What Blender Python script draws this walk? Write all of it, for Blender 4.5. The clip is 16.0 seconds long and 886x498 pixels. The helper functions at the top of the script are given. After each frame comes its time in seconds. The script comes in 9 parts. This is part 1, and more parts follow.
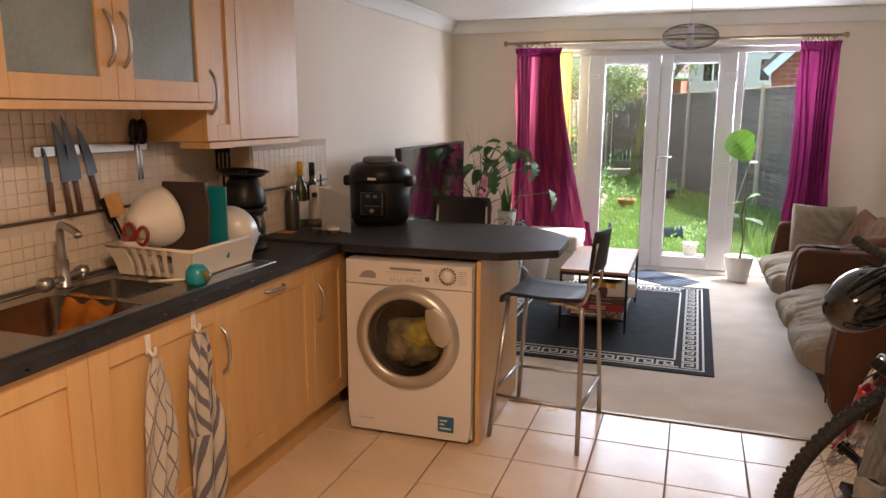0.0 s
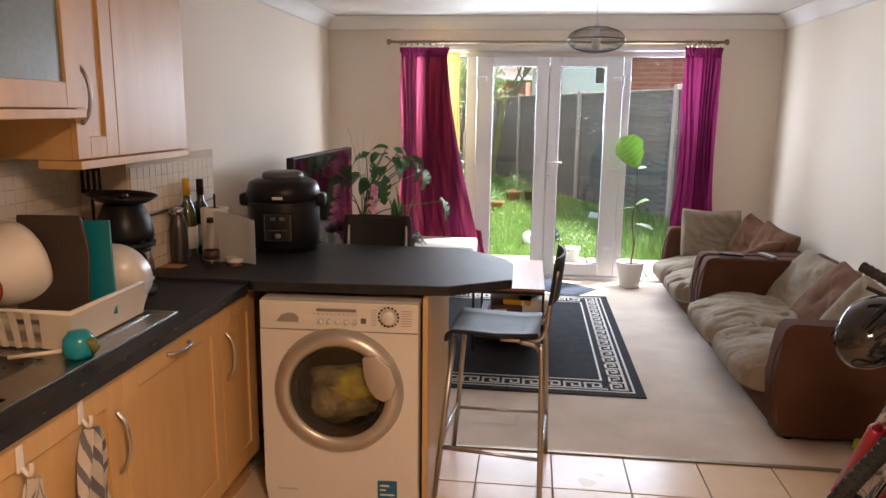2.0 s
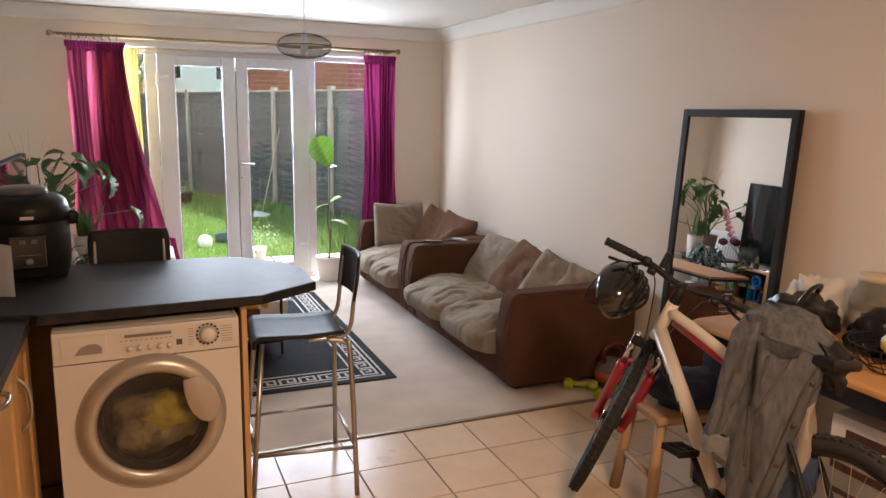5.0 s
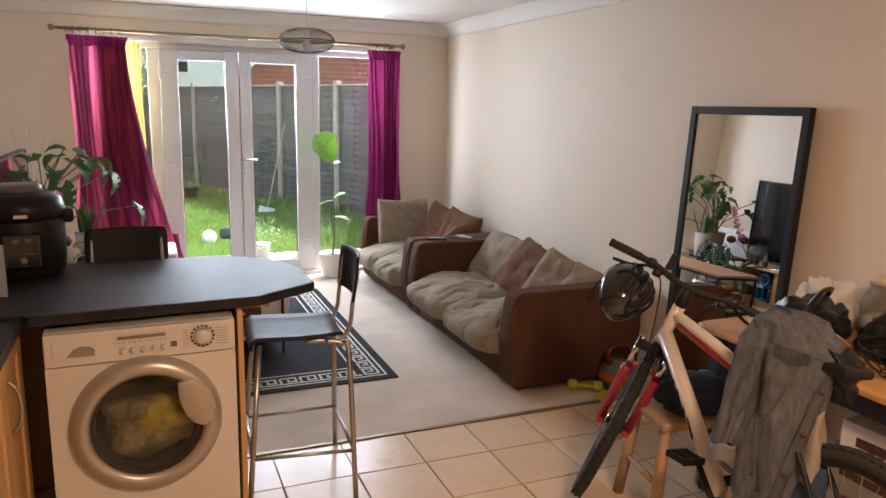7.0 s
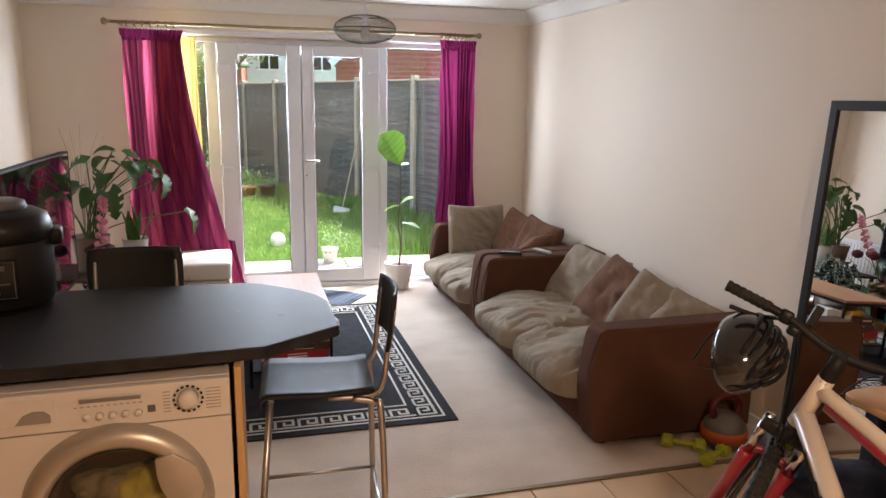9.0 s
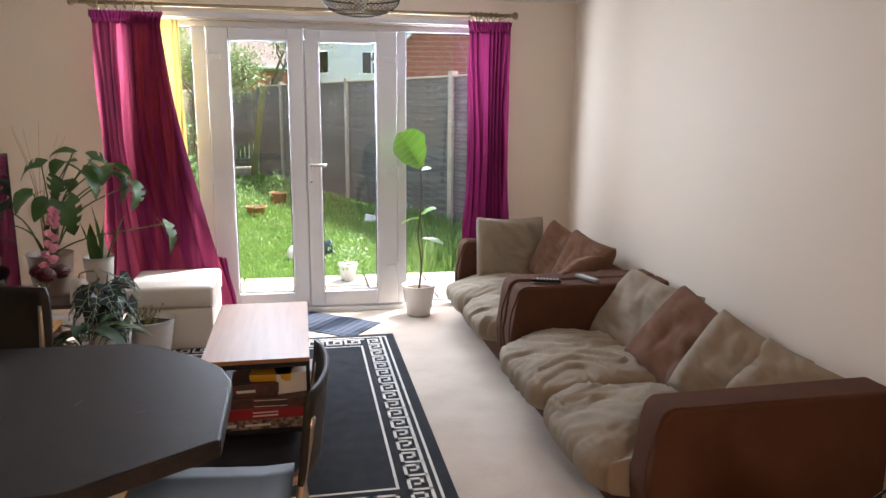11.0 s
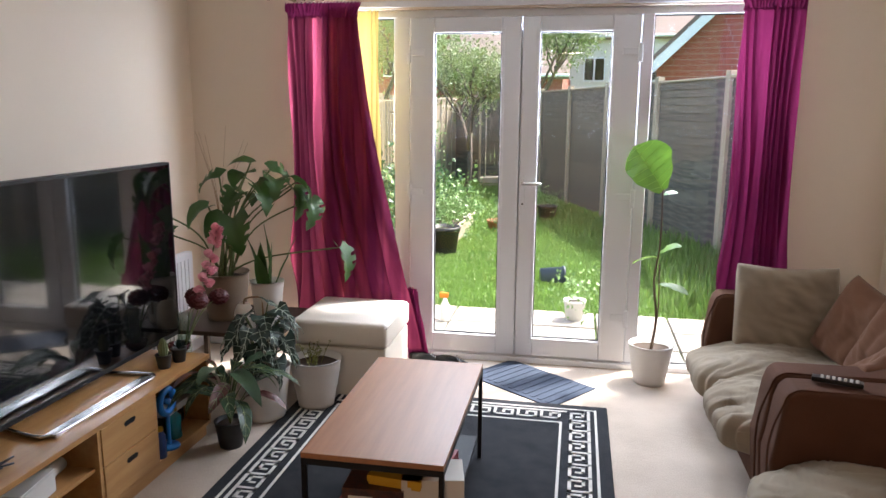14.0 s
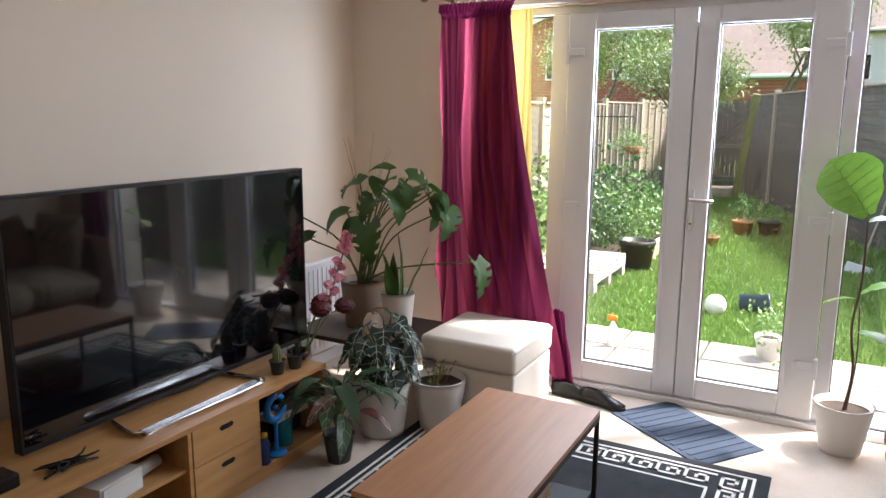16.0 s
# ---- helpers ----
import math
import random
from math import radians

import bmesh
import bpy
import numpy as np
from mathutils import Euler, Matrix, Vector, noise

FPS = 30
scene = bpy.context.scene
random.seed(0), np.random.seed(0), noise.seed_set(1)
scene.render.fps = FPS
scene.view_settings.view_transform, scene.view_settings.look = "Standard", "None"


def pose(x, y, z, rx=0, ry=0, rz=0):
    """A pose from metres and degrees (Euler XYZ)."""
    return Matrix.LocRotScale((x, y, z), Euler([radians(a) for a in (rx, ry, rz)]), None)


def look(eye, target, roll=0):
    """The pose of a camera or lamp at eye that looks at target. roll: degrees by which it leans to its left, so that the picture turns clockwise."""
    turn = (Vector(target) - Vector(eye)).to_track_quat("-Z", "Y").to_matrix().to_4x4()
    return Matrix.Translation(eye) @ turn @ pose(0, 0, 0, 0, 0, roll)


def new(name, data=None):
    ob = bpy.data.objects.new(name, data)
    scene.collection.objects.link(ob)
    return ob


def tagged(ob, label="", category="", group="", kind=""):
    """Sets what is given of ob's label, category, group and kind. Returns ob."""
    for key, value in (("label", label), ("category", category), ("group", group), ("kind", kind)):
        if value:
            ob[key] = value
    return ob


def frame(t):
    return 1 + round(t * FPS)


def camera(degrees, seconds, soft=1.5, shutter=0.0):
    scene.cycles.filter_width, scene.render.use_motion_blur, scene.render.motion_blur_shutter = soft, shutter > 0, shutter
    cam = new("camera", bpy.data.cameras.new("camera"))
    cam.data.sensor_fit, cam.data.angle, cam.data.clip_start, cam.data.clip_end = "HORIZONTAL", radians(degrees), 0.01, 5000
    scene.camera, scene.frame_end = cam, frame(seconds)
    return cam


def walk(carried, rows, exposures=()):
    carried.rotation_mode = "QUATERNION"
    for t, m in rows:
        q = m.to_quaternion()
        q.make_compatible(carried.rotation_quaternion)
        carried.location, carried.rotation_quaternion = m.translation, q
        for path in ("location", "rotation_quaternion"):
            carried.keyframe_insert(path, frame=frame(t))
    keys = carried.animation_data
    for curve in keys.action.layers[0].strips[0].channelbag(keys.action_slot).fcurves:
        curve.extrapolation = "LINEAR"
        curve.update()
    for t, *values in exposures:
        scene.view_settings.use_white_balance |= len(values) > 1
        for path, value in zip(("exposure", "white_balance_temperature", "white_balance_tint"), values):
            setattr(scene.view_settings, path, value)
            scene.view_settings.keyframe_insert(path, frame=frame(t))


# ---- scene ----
cam = camera(63.2, 16.0)
METRES, EYE, TILT, LEAN, TURN = 5.4, 1.56, 0.0, 0.0, 16.6
PATH = [
    (0, (0.069, 0.197, 1.53), (-0.575, 2.053, 1.153), 0.2),
    (0.5, (0.045, 0.361, 1.554), (-0.554, 2.232, 1.177), 0.2),
    (1, (-0.05, 0.473, 1.552), (-0.564, 2.369, 1.175), 0.3),
    (1.5, (-0.245, 0.541, 1.562), (-0.633, 2.467, 1.186), 0.5),
    (2, (-0.433, 0.601, 1.567), (-0.663, 2.552, 1.189), 0.7),
    (2.5, (-0.63, 0.685, 1.567), (-0.656, 2.649, 1.192), 1.0),
    (3, (-0.78, 0.692, 1.571), (-0.572, 2.648, 1.207), 1.0),
    (3.5, (-0.987, 0.611, 1.584), (-0.541, 2.528, 1.225), 1.0),
    (4, (-1.102, 0.541, 1.6), (-0.446, 2.397, 1.244), 0.9),
    (6.5, (-1.152, 0.523, 1.612), (-0.348, 2.314, 1.232), 1.3),
    (7, (-1.093, 0.576, 1.619), (-0.34, 2.388, 1.232), 1.3),
    (7.5, (-0.98, 0.66, 1.621), (-0.288, 2.495, 1.229), 1.2),
    (8, (-0.9, 0.78, 1.618), (-0.271, 2.637, 1.221), 1.3),
    (8.5, (-0.848, 0.973, 1.637), (-0.278, 2.848, 1.237), 1.1),
    (9, (-0.761, 1.157, 1.63), (-0.237, 3.044, 1.225), 0.9),
    (11.5, (-0.226, 2.245, 1.531), (0.07, 4.184, 1.142), 0.5),
    (12, (-0.16, 2.412, 1.523), (0.019, 4.367, 1.138), 0.5),
    (12.5, (-0.103, 2.592, 1.528), (-0.059, 4.555, 1.145), 0.5),
    (13, (-0.02, 2.735, 1.519), (-0.117, 4.696, 1.138), 0.5),
    (13.5, (0.049, 2.916, 1.517), (-0.183, 4.866, 1.139), 0.5),
    (14, (0.061, 3.114, 1.521), (-0.297, 5.045, 1.145), 0.4),
    (14.5, (0.073, 3.285, 1.527), (-0.406, 5.191, 1.156), 0.3),
    (15, (0.141, 3.443, 1.518), (-0.47, 5.311, 1.151), 0.3),
    (15.5, (0.272, 3.562, 1.515), (-0.505, 5.369, 1.15), 0.3),
    (16, (0.393, 3.561, 1.532), (-0.552, 5.285, 1.162), 0.3),
]
walk(cam, [(t, look(eye, target, roll)) for t, eye, target, roll in PATH], [(0.0, 2.45), (4.0, 2.50), (9.0, 2.48), (12.0, 2.38), (16.0, 2.17)])

# ---- world, sun, lamps ----
world = bpy.data.worlds.new("sky")
scene.world = world
world.use_nodes = True
wn = world.node_tree.nodes
sky = wn.new("ShaderNodeTexSky")
sky.sky_type = "NISHITA"
sky.sun_disc = False
sky.sun_elevation = radians(55)
sky.sun_rotation = radians(51)
sky.air_density, sky.dust_density = 1.0, 4.0
world.node_tree.links.new(sky.outputs[0], wn["Background"].inputs["Color"])
wn["Background"].inputs["Strength"].default_value = 0.15

sun_data = bpy.data.lights.new("sun", "SUN")
sun_data.energy, sun_data.angle, sun_data.color = 3.5, radians(6.0), (1.0, 0.95, 0.90)
sun = new("sun", sun_data)
sun.matrix_world = look((6.0, 4.9, 11.0), (0, 0, 0))


def area(name, eye, target, sx, sy, watts, colour):
    data = bpy.data.lights.new(name, "AREA")
    data.shape, data.size, data.size_y, data.energy, data.color = "RECTANGLE", sx, sy, watts, colour
    ob = new(name, data)
    ob.matrix_world = look(eye, target)
    return ob


# daylight standing in the glazed opening, and the kitchen's warm ceiling lamp
area("daylight", (-0.25, 7.54, 1.70), (-0.25, 3.3, 0.0), 2.54, 0.75, 33, (0.81, 0.90, 1.06))
area("kitchen_lamp", (-0.1, 0.7, 2.36), (-0.1, 0.7, 0), 0.35, 0.35, 12.0, (1.0, 0.67, 0.45))


# ---- materials ----
def mat(name, base, rough=0.6, metal=0.0, dark=None, scale=8.0, amount=0.5, bump=0.0, bump_scale=60.0, stretch=(1, 1, 1), rand=0.0, coat=0.0, trans=0.0, sheen=0.0, kind="noise", emit=0.0, rough_var=0.0, sub=0.0):
    """A surface whose colour wanders between two values at two sizes, with fine relief."""
    m = bpy.data.materials.new(name)
    m.use_nodes = True
    nt = m.node_tree
    b = nt.nodes["Principled BSDF"]
    L = nt.links.new
    b.inputs["Roughness"].default_value = rough
    b.inputs["Metallic"].default_value = metal
    b.inputs["Coat Weight"].default_value = coat
    b.inputs["Transmission Weight"].default_value = trans
    b.inputs["Sheen Weight"].default_value = sheen
    base = (*base, 1)
    dark = (*(dark or tuple(c * 0.78 for c in base[:3])), 1)
    tc = nt.nodes.new("ShaderNodeTexCoord")
    mp = nt.nodes.new("ShaderNodeMapping")
    mp.inputs["Scale"].default_value = stretch
    L(tc.outputs["Object"], mp.inputs["Vector"])
    n1 = nt.nodes.new("ShaderNodeTexNoise")
    n1.inputs["Scale"].default_value, n1.inputs["Detail"].default_value = scale, 6
    L(mp.outputs[0], n1.inputs["Vector"])
    n2 = nt.nodes.new("ShaderNodeTexNoise")
    n2.inputs["Scale"].default_value, n2.inputs["Detail"].default_value = bump_scale, 4
    L(mp.outputs[0], n2.inputs["Vector"])
    add = nt.nodes.new("ShaderNodeMath")
    add.operation = "MULTIPLY_ADD"
    add.inputs[1].default_value = 0.35
    L(n2.outputs["Fac"], add.inputs[0])
    L(n1.outputs["Fac"], add.inputs[2])
    ramp = nt.nodes.new("ShaderNodeMapRange")
    ramp.inputs["From Min"].default_value, ramp.inputs["From Max"].default_value = 0.67 - 0.22, 0.67 + 0.22
    ramp.inputs["To Min"].default_value, ramp.inputs["To Max"].default_value = 0.5 - amount / 2, 0.5 + amount / 2
    L(add.outputs[0], ramp.inputs["Value"])
    mix = nt.nodes.new("ShaderNodeMix")
    mix.data_type = "RGBA"
    mix.inputs[6].default_value, mix.inputs[7].default_value = base, dark
    fac = ramp.outputs[0]
    if rand:
        info = nt.nodes.new("ShaderNodeObjectInfo")
        ma = nt.nodes.new("ShaderNodeMath")
        ma.operation = "MULTIPLY_ADD"
        ma.inputs[1].default_value = rand
        L(info.outputs["Random"], ma.inputs[0])
        L(fac, ma.inputs[2])
        fac = ma.outputs[0]
    L(fac, mix.inputs[0])
    L(mix.outputs[2], b.inputs["Base Color"])
    if rough_var:
        rr = nt.nodes.new("ShaderNodeMapRange")
        rr.inputs["To Min"].default_value, rr.inputs["To Max"].default_value = rough - rough_var, rough + rough_var
        L(n1.outputs["Fac"], rr.inputs["Value"])
        L(rr.outputs[0], b.inputs["Roughness"])
    if bump:
        bp = nt.nodes.new("ShaderNodeBump")
        bp.inputs["Strength"].default_value, bp.inputs["Distance"].default_value = min(1.0, bump), 0.004
        L(n2.outputs["Fac"], bp.inputs["Height"])
        L(bp.outputs[0], b.inputs["Normal"])
    if emit:
        b.inputs["Emission Color"].default_value, b.inputs["Emission Strength"].default_value = base, emit
    return m


def glass_mat(name, tint=(1, 1, 1), gloss=0.045, rough=0.0):
    """Thin clear pane: see-through with a faint mirror."""
    m = bpy.data.materials.new(name)
    m.use_nodes = True
    nt = m.node_tree
    nt.nodes.remove(nt.nodes["Principled BSDF"])
    tr, gl, fr, mx = (nt.nodes.new(k) for k in ("ShaderNodeBsdfTransparent", "ShaderNodeBsdfGlossy", "ShaderNodeLayerWeight", "ShaderNodeMixShader"))
    tr.inputs[0].default_value = (*tint, 1)
    gl.inputs["Roughness"].default_value = rough
    L = nt.links.new
    fr.inputs["Blend"].default_value = 0.12
    ad = nt.nodes.new("ShaderNodeMath")
    ad.operation = "MULTIPLY_ADD"
    ad.inputs[1].default_value, ad.inputs[2].default_value = 0.6, gloss
    L(fr.outputs["Facing"], ad.inputs[0])
    L(ad.outputs[0], mx.inputs[0])
    L(tr.outputs[0], mx.inputs[1])
    L(gl.outputs[0], mx.inputs[2])
    L(mx.outputs[0], nt.nodes["Material Output"].inputs[0])
    return m


def cloth_mat(name, base, through_light=0.35, dark=None, shine=None, streaks=None):
    """Thin cloth that lets some light through."""
    m = mat(name, base, 0.8, dark=dark, scale=5, bump=0.3, bump_scale=400, amount=0.6)
    nt = m.node_tree
    b = nt.nodes["Principled BSDF"]
    tl, mx = nt.nodes.new("ShaderNodeBsdfTranslucent"), nt.nodes.new("ShaderNodeMixShader")
    src = b.inputs["Base Color"].links[0].from_socket
    if shine:
        tl.inputs[0].default_value = (*shine, 1)
    else:
        nt.links.new(src, tl.inputs[0])
    mx.inputs[0].default_value = through_light
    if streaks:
        # noise streaks in the mix stand for daylight through single layers of cloth
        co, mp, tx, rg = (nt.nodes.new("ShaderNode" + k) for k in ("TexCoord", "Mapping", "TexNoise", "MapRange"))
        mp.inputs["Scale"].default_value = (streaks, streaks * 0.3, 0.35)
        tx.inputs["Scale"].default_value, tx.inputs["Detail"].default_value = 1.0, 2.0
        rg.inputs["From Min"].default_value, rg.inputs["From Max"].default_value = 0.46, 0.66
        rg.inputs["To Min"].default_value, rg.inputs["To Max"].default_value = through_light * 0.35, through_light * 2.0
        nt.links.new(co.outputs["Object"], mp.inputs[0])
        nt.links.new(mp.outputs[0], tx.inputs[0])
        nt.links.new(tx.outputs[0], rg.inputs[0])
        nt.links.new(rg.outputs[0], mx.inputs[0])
    nt.links.new(b.outputs[0], mx.inputs[1])
    nt.links.new(tl.outputs[0], mx.inputs[2])
    nt.links.new(mx.outputs[0], nt.nodes["Material Output"].inputs[0])
    return m


M_WALL = mat("wall_paint", (0.76, 0.668, 0.56), 0.65, scale=1.3, amount=0.35, dark=(0.72, 0.625, 0.515), bump=0.12, bump_scale=120)
M_CEIL = mat("ceiling_paint", (0.80, 0.78, 0.74), 0.8, scale=2, amount=0.25, dark=(0.76, 0.74, 0.70), bump=0.1, bump_scale=90)
M_CARPET = mat("beige_carpet", (0.60, 0.51, 0.43), 0.95, scale=3, amount=1.0, dark=(0.44, 0.37, 0.30), bump=1.0, bump_scale=170, sheen=0.2)
M_TILE = mat("cream_floor_tile", (0.70, 0.545, 0.385), 0.30, scale=5, amount=0.8, dark=(0.60, 0.455, 0.31), bump=0.02, bump_scale=25, rand=0.25, rough_var=0.08)
M_GROUT = mat("grout", (0.24, 0.19, 0.15), 0.9, scale=20, bump=0.3)
M_WOOD = mat("beech_cabinet", (0.60, 0.375, 0.165), 0.42, scale=3.5, stretch=(6, 6, 0.5), amount=0.65, dark=(0.49, 0.295, 0.12), bump=0.05, bump_scale=40, rand=0.15)
M_WORKTOP = mat("black_worktop", (0.012, 0.012, 0.014), 0.48, scale=14, amount=1.0, dark=(0.028, 0.027, 0.029), bump=0.12, bump_scale=160, rough_var=0.08)
M_WHITE = mat("white_enamel", (0.64, 0.61, 0.57), 0.3, scale=3, amount=0.2, dark=(0.60, 0.57, 0.52))
M_UPVC = mat("white_upvc", (0.75, 0.77, 0.81), 0.35, scale=2, amount=0.25, dark=(0.69, 0.71, 0.75))
M_GLASS = glass_mat("pane_glass")
M_CHROME = mat("brushed_chrome", (0.50, 0.49, 0.47), 0.33, 1.0, scale=30, amount=0.3)
M_BLACK = mat("black_plastic", (0.008, 0.008, 0.009), 0.35, scale=20, amount=0.5, dark=(0.014, 0.014, 0.015))
M_BLACKMETAL = mat("black_metal", (0.016, 0.016, 0.017), 0.5, scale=30, amount=0.5, bump=0.1)
M_SOFA = mat("brown_suede", (0.110, 0.052, 0.033), 0.9, scale=4, amount=0.8, dark=(0.075, 0.035, 0.022), bump=0.25, bump_scale=300)
M_SEAT = mat("taupe_cotton", (0.31, 0.257, 0.195), 0.92, scale=4, amount=0.7, dark=(0.225, 0.185, 0.138), bump=0.3, bump_scale=350, sheen=0.05)
M_BROWNCUSH = mat("brown_cushion", (0.16, 0.080, 0.048), 0.92, scale=5, amount=0.6, bump=0.3, bump_scale=300, sheen=0.05)
M_RUG = mat("black_rug", (0.020, 0.022, 0.026), 0.95, scale=12, amount=0.8, dark=(0.036, 0.038, 0.043), bump=0.6, bump_scale=500)
M_RUGWHITE = mat("rug_white", (0.68, 0.66, 0.62), 0.95, scale=20, amount=0.5, bump=0.4, bump_scale=400)
M_TABLE = mat("walnut_top", (0.39, 0.188, 0.090), 0.45, scale=4, stretch=(7, 0.5, 7), amount=0.75, dark=(0.28, 0.130, 0.062), bump=0.06, bump_scale=40)
M_CURTAIN = cloth_mat("magenta_curtain", (0.165, 0.010, 0.078), 0.15, (0.095, 0.006, 0.045), (0.30, 0.03, 0.12))
# backlit bands of the left curtain are put into this material as salmon streaks
M_CURTAINBACKLIT = cloth_mat("magenta_curtain_backlit", (0.150, 0.009, 0.072), 0.21, (0.085, 0.005, 0.040), (0.46, 0.075, 0.135), 14.0)
M_LINING = cloth_mat("yellow_lining", (0.62, 0.43, 0.13), 0.3)


# ---- builders ----
def obj(name, bm, material, parent=None, label="", smooth=False, at=None):
    me = bpy.data.meshes.new(name)
    bm.to_mesh(me)
    bm.free()
    for m in (material if isinstance(material, (list, tuple)) else [material]):
        me.materials.append(m)
    if smooth:
        me.polygons.foreach_set("use_smooth", [True] * len(me.polygons))
    ob = new(name, me)
    if parent is not None:
        ob.parent = parent
    if at is not None:
        ob.matrix_basis = at
    if label:
        ob["label"] = label
    return ob


def part(name, bm, material, parent, label="", smooth=False):
    return obj(name, bm, material, parent, label, smooth)


def empty(name, m=None, label="", category="", group="", kind=""):
    ob = new(name)
    ob.empty_display_size = 0.05
    if m is not None:
        ob.matrix_basis = m
    return tagged(ob, label, category, group, kind)


def add_box(bm, x0, y0, z0, x1, y1, z1, bevel=0.0, segs=2, m=None, slot=0):
    vs = [bm.verts.new(p) for p in ((x0, y0, z0), (x1, y0, z0), (x1, y1, z0), (x0, y1, z0), (x0, y0, z1), (x1, y0, z1), (x1, y1, z1), (x0, y1, z1))]
    fs = [bm.faces.new([vs[i] for i in q]) for q in ((3, 2, 1, 0), (4, 5, 6, 7), (0, 1, 5, 4), (1, 2, 6, 5), (2, 3, 7, 6), (3, 0, 4, 7))]
    for f in fs:
        f.material_index = slot
    geom = vs
    if bevel:
        es = list({e for f in fs for e in f.edges})
        r = bmesh.ops.bevel(bm, geom=es, offset=bevel, segments=segs, profile=0.5, affect="EDGES")
        geom = list({v for f in r["faces"] for v in f.verts} | {v for v in vs if v.is_valid})
        for f in r["faces"]:
            f.material_index = slot
    if m is not None:
        bmesh.ops.transform(bm, matrix=m, verts=geom)
    return geom


def box(x0, y0, z0, x1, y1, z1, bevel=0.0, segs=2, m=None):
    bm = bmesh.new()
    add_box(bm, x0, y0, z0, x1, y1, z1, bevel, segs, m)
    return bm


def add_lathe(bm, profile, n=24, m=None, slot=0):
    """Turns (radius, z) pairs round z."""
    rings = []
    for r, z in profile:
        if r < 1e-5:
            rings.append([bm.verts.new((0, 0, z))])
        else:
            rings.append([bm.verts.new((r * math.cos(2 * math.pi * i / n), r * math.sin(2 * math.pi * i / n), z)) for i in range(n)])
    for a, b in zip(rings, rings[1:]):
        for i in range(n):
            j = (i + 1) % n
            q = [a[i % len(a)], a[j % len(a)], b[j % len(b)], b[i % len(b)]]
            q = list(dict.fromkeys(q))
            if len(q) > 2:
                bm.faces.new(q).material_index = slot
    vs = [v for r in rings for v in r]
    if m is not None:
        bmesh.ops.transform(bm, matrix=m, verts=vs)
    return vs


def lathe(profile, n=24, m=None):
    bm = bmesh.new()
    add_lathe(bm, profile, n, m)
    return bm


def add_tube(bm, pts, r, n=8, closed=False, slot=0, flat=1.0):
    """A round bar along points; r may be a list."""
    pts = [Vector(p) for p in pts]
    k = len(pts)
    rs = r if isinstance(r, (list, tuple)) else [r] * k
    rings, up = [], None
    for i, p in enumerate(pts):
        a = pts[(i - 1) % k] if closed or i else p
        b = pts[(i + 1) % k] if closed or i < k - 1 else p
        d = (b - a).normalized()
        if up is None:
            up = d.orthogonal().normalized()
        up = (up - d * up.dot(d))
        up = up.normalized() if up.length > 1e-6 else d.orthogonal().normalized()
        s = d.cross(up)
        rings.append([bm.verts.new(p + rs[i] * (up * math.cos(2 * math.pi * j / n) * flat + s * math.sin(2 * math.pi * j / n))) for j in range(n)])
    m = k if closed else k - 1
    for i in range(m):
        a, b = rings[i], rings[(i + 1) % k]
        for j in range(n):
            bm.faces.new((a[j], a[(j + 1) % n], b[(j + 1) % n], b[j])).material_index = slot
    if not closed:
        bm.faces.new(list(reversed(rings[0]))).material_index = slot
        bm.faces.new(rings[-1]).material_index = slot


def tube(pts, r, n=8, closed=False, flat=1.0):
    bm = bmesh.new()
    add_tube(bm, pts, r, n, closed, 0, flat)
    return bm


def arc(c, r, a0, a1, n, plane="xz"):
    out = []
    for i in range(n + 1):
        a = radians(a0 + (a1 - a0) * i / n)
        u, v = r * math.cos(a), r * math.sin(a)
        out.append({"xz": (c[0] + u, c[1], c[2] + v), "xy": (c[0] + u, c[1] + v, c[2]), "yz": (c[0], c[1] + u, c[2] + v)}[plane])
    return out


def smooth_path(pts, n=6):
    """A flowing line through points."""
    P = [Vector(p) for p in pts]
    P = [P[0] * 2 - P[1]] + P + [P[-1] * 2 - P[-2]]
    out = []
    for i in range(1, len(P) - 2):
        a, b, c, d = P[i - 1:i + 3]
        for k in range(n):
            t = k / n
            out.append(0.5 * ((2 * b) + (c - a) * t + (2 * a - 5 * b + 4 * c - d) * t * t + (3 * b - a - 3 * c + d) * t ** 3))
    out.append(P[-2])
    return out


def prism(poly, z0, z1, bevel=0.0, segs=2):
    """A slab with the outline poly (x, y), counter-clockwise."""
    bm = bmesh.new()
    f = bm.faces.new([bm.verts.new((x, y, z0)) for x, y in poly])
    r = bmesh.ops.extrude_face_region(bm, geom=[f])
    bmesh.ops.translate(bm, vec=(0, 0, z1 - z0), verts=[v for v in r["geom"] if isinstance(v, bmesh.types.BMVert)])
    bmesh.ops.recalc_face_normals(bm, faces=bm.faces)
    if bevel:
        bmesh.ops.bevel(bm, geom=list(bm.edges), offset=bevel, segments=segs, profile=0.5, affect="EDGES")
    return bm


def structure(name, bm, material, label, smooth=False):
    return tagged(obj(name, bm, material, smooth=smooth), label, "", "", "structure")


# ---- the shell ----
XL, XR, YB, YF, ZC = -2.32, 1.715, 7.335, -1.6, 2.40
structure("wall_west", box(XL - 0.12, YF, 0, XL, YB, ZC + 0.1), M_WALL, "cream painted plaster wall behind kitchen units and television")
structure("wall_east", box(XR, YF, 0, XR + 0.12, YB, ZC + 0.1), M_WALL, "cream painted plaster wall behind the sofas")
structure("wall_south", box(XL - 0.12, YF - 0.12, 0, XR + 0.12, YF, ZC + 0.1), M_WALL, "plain cream wall closing the kitchen")
OX0, OX1, OZ = -1.583, 1.10, 2.096
bm = bmesh.new()
add_box(bm, XL - 0.12, YB, -0.1, OX0, YB + 0.28, ZC + 0.1)
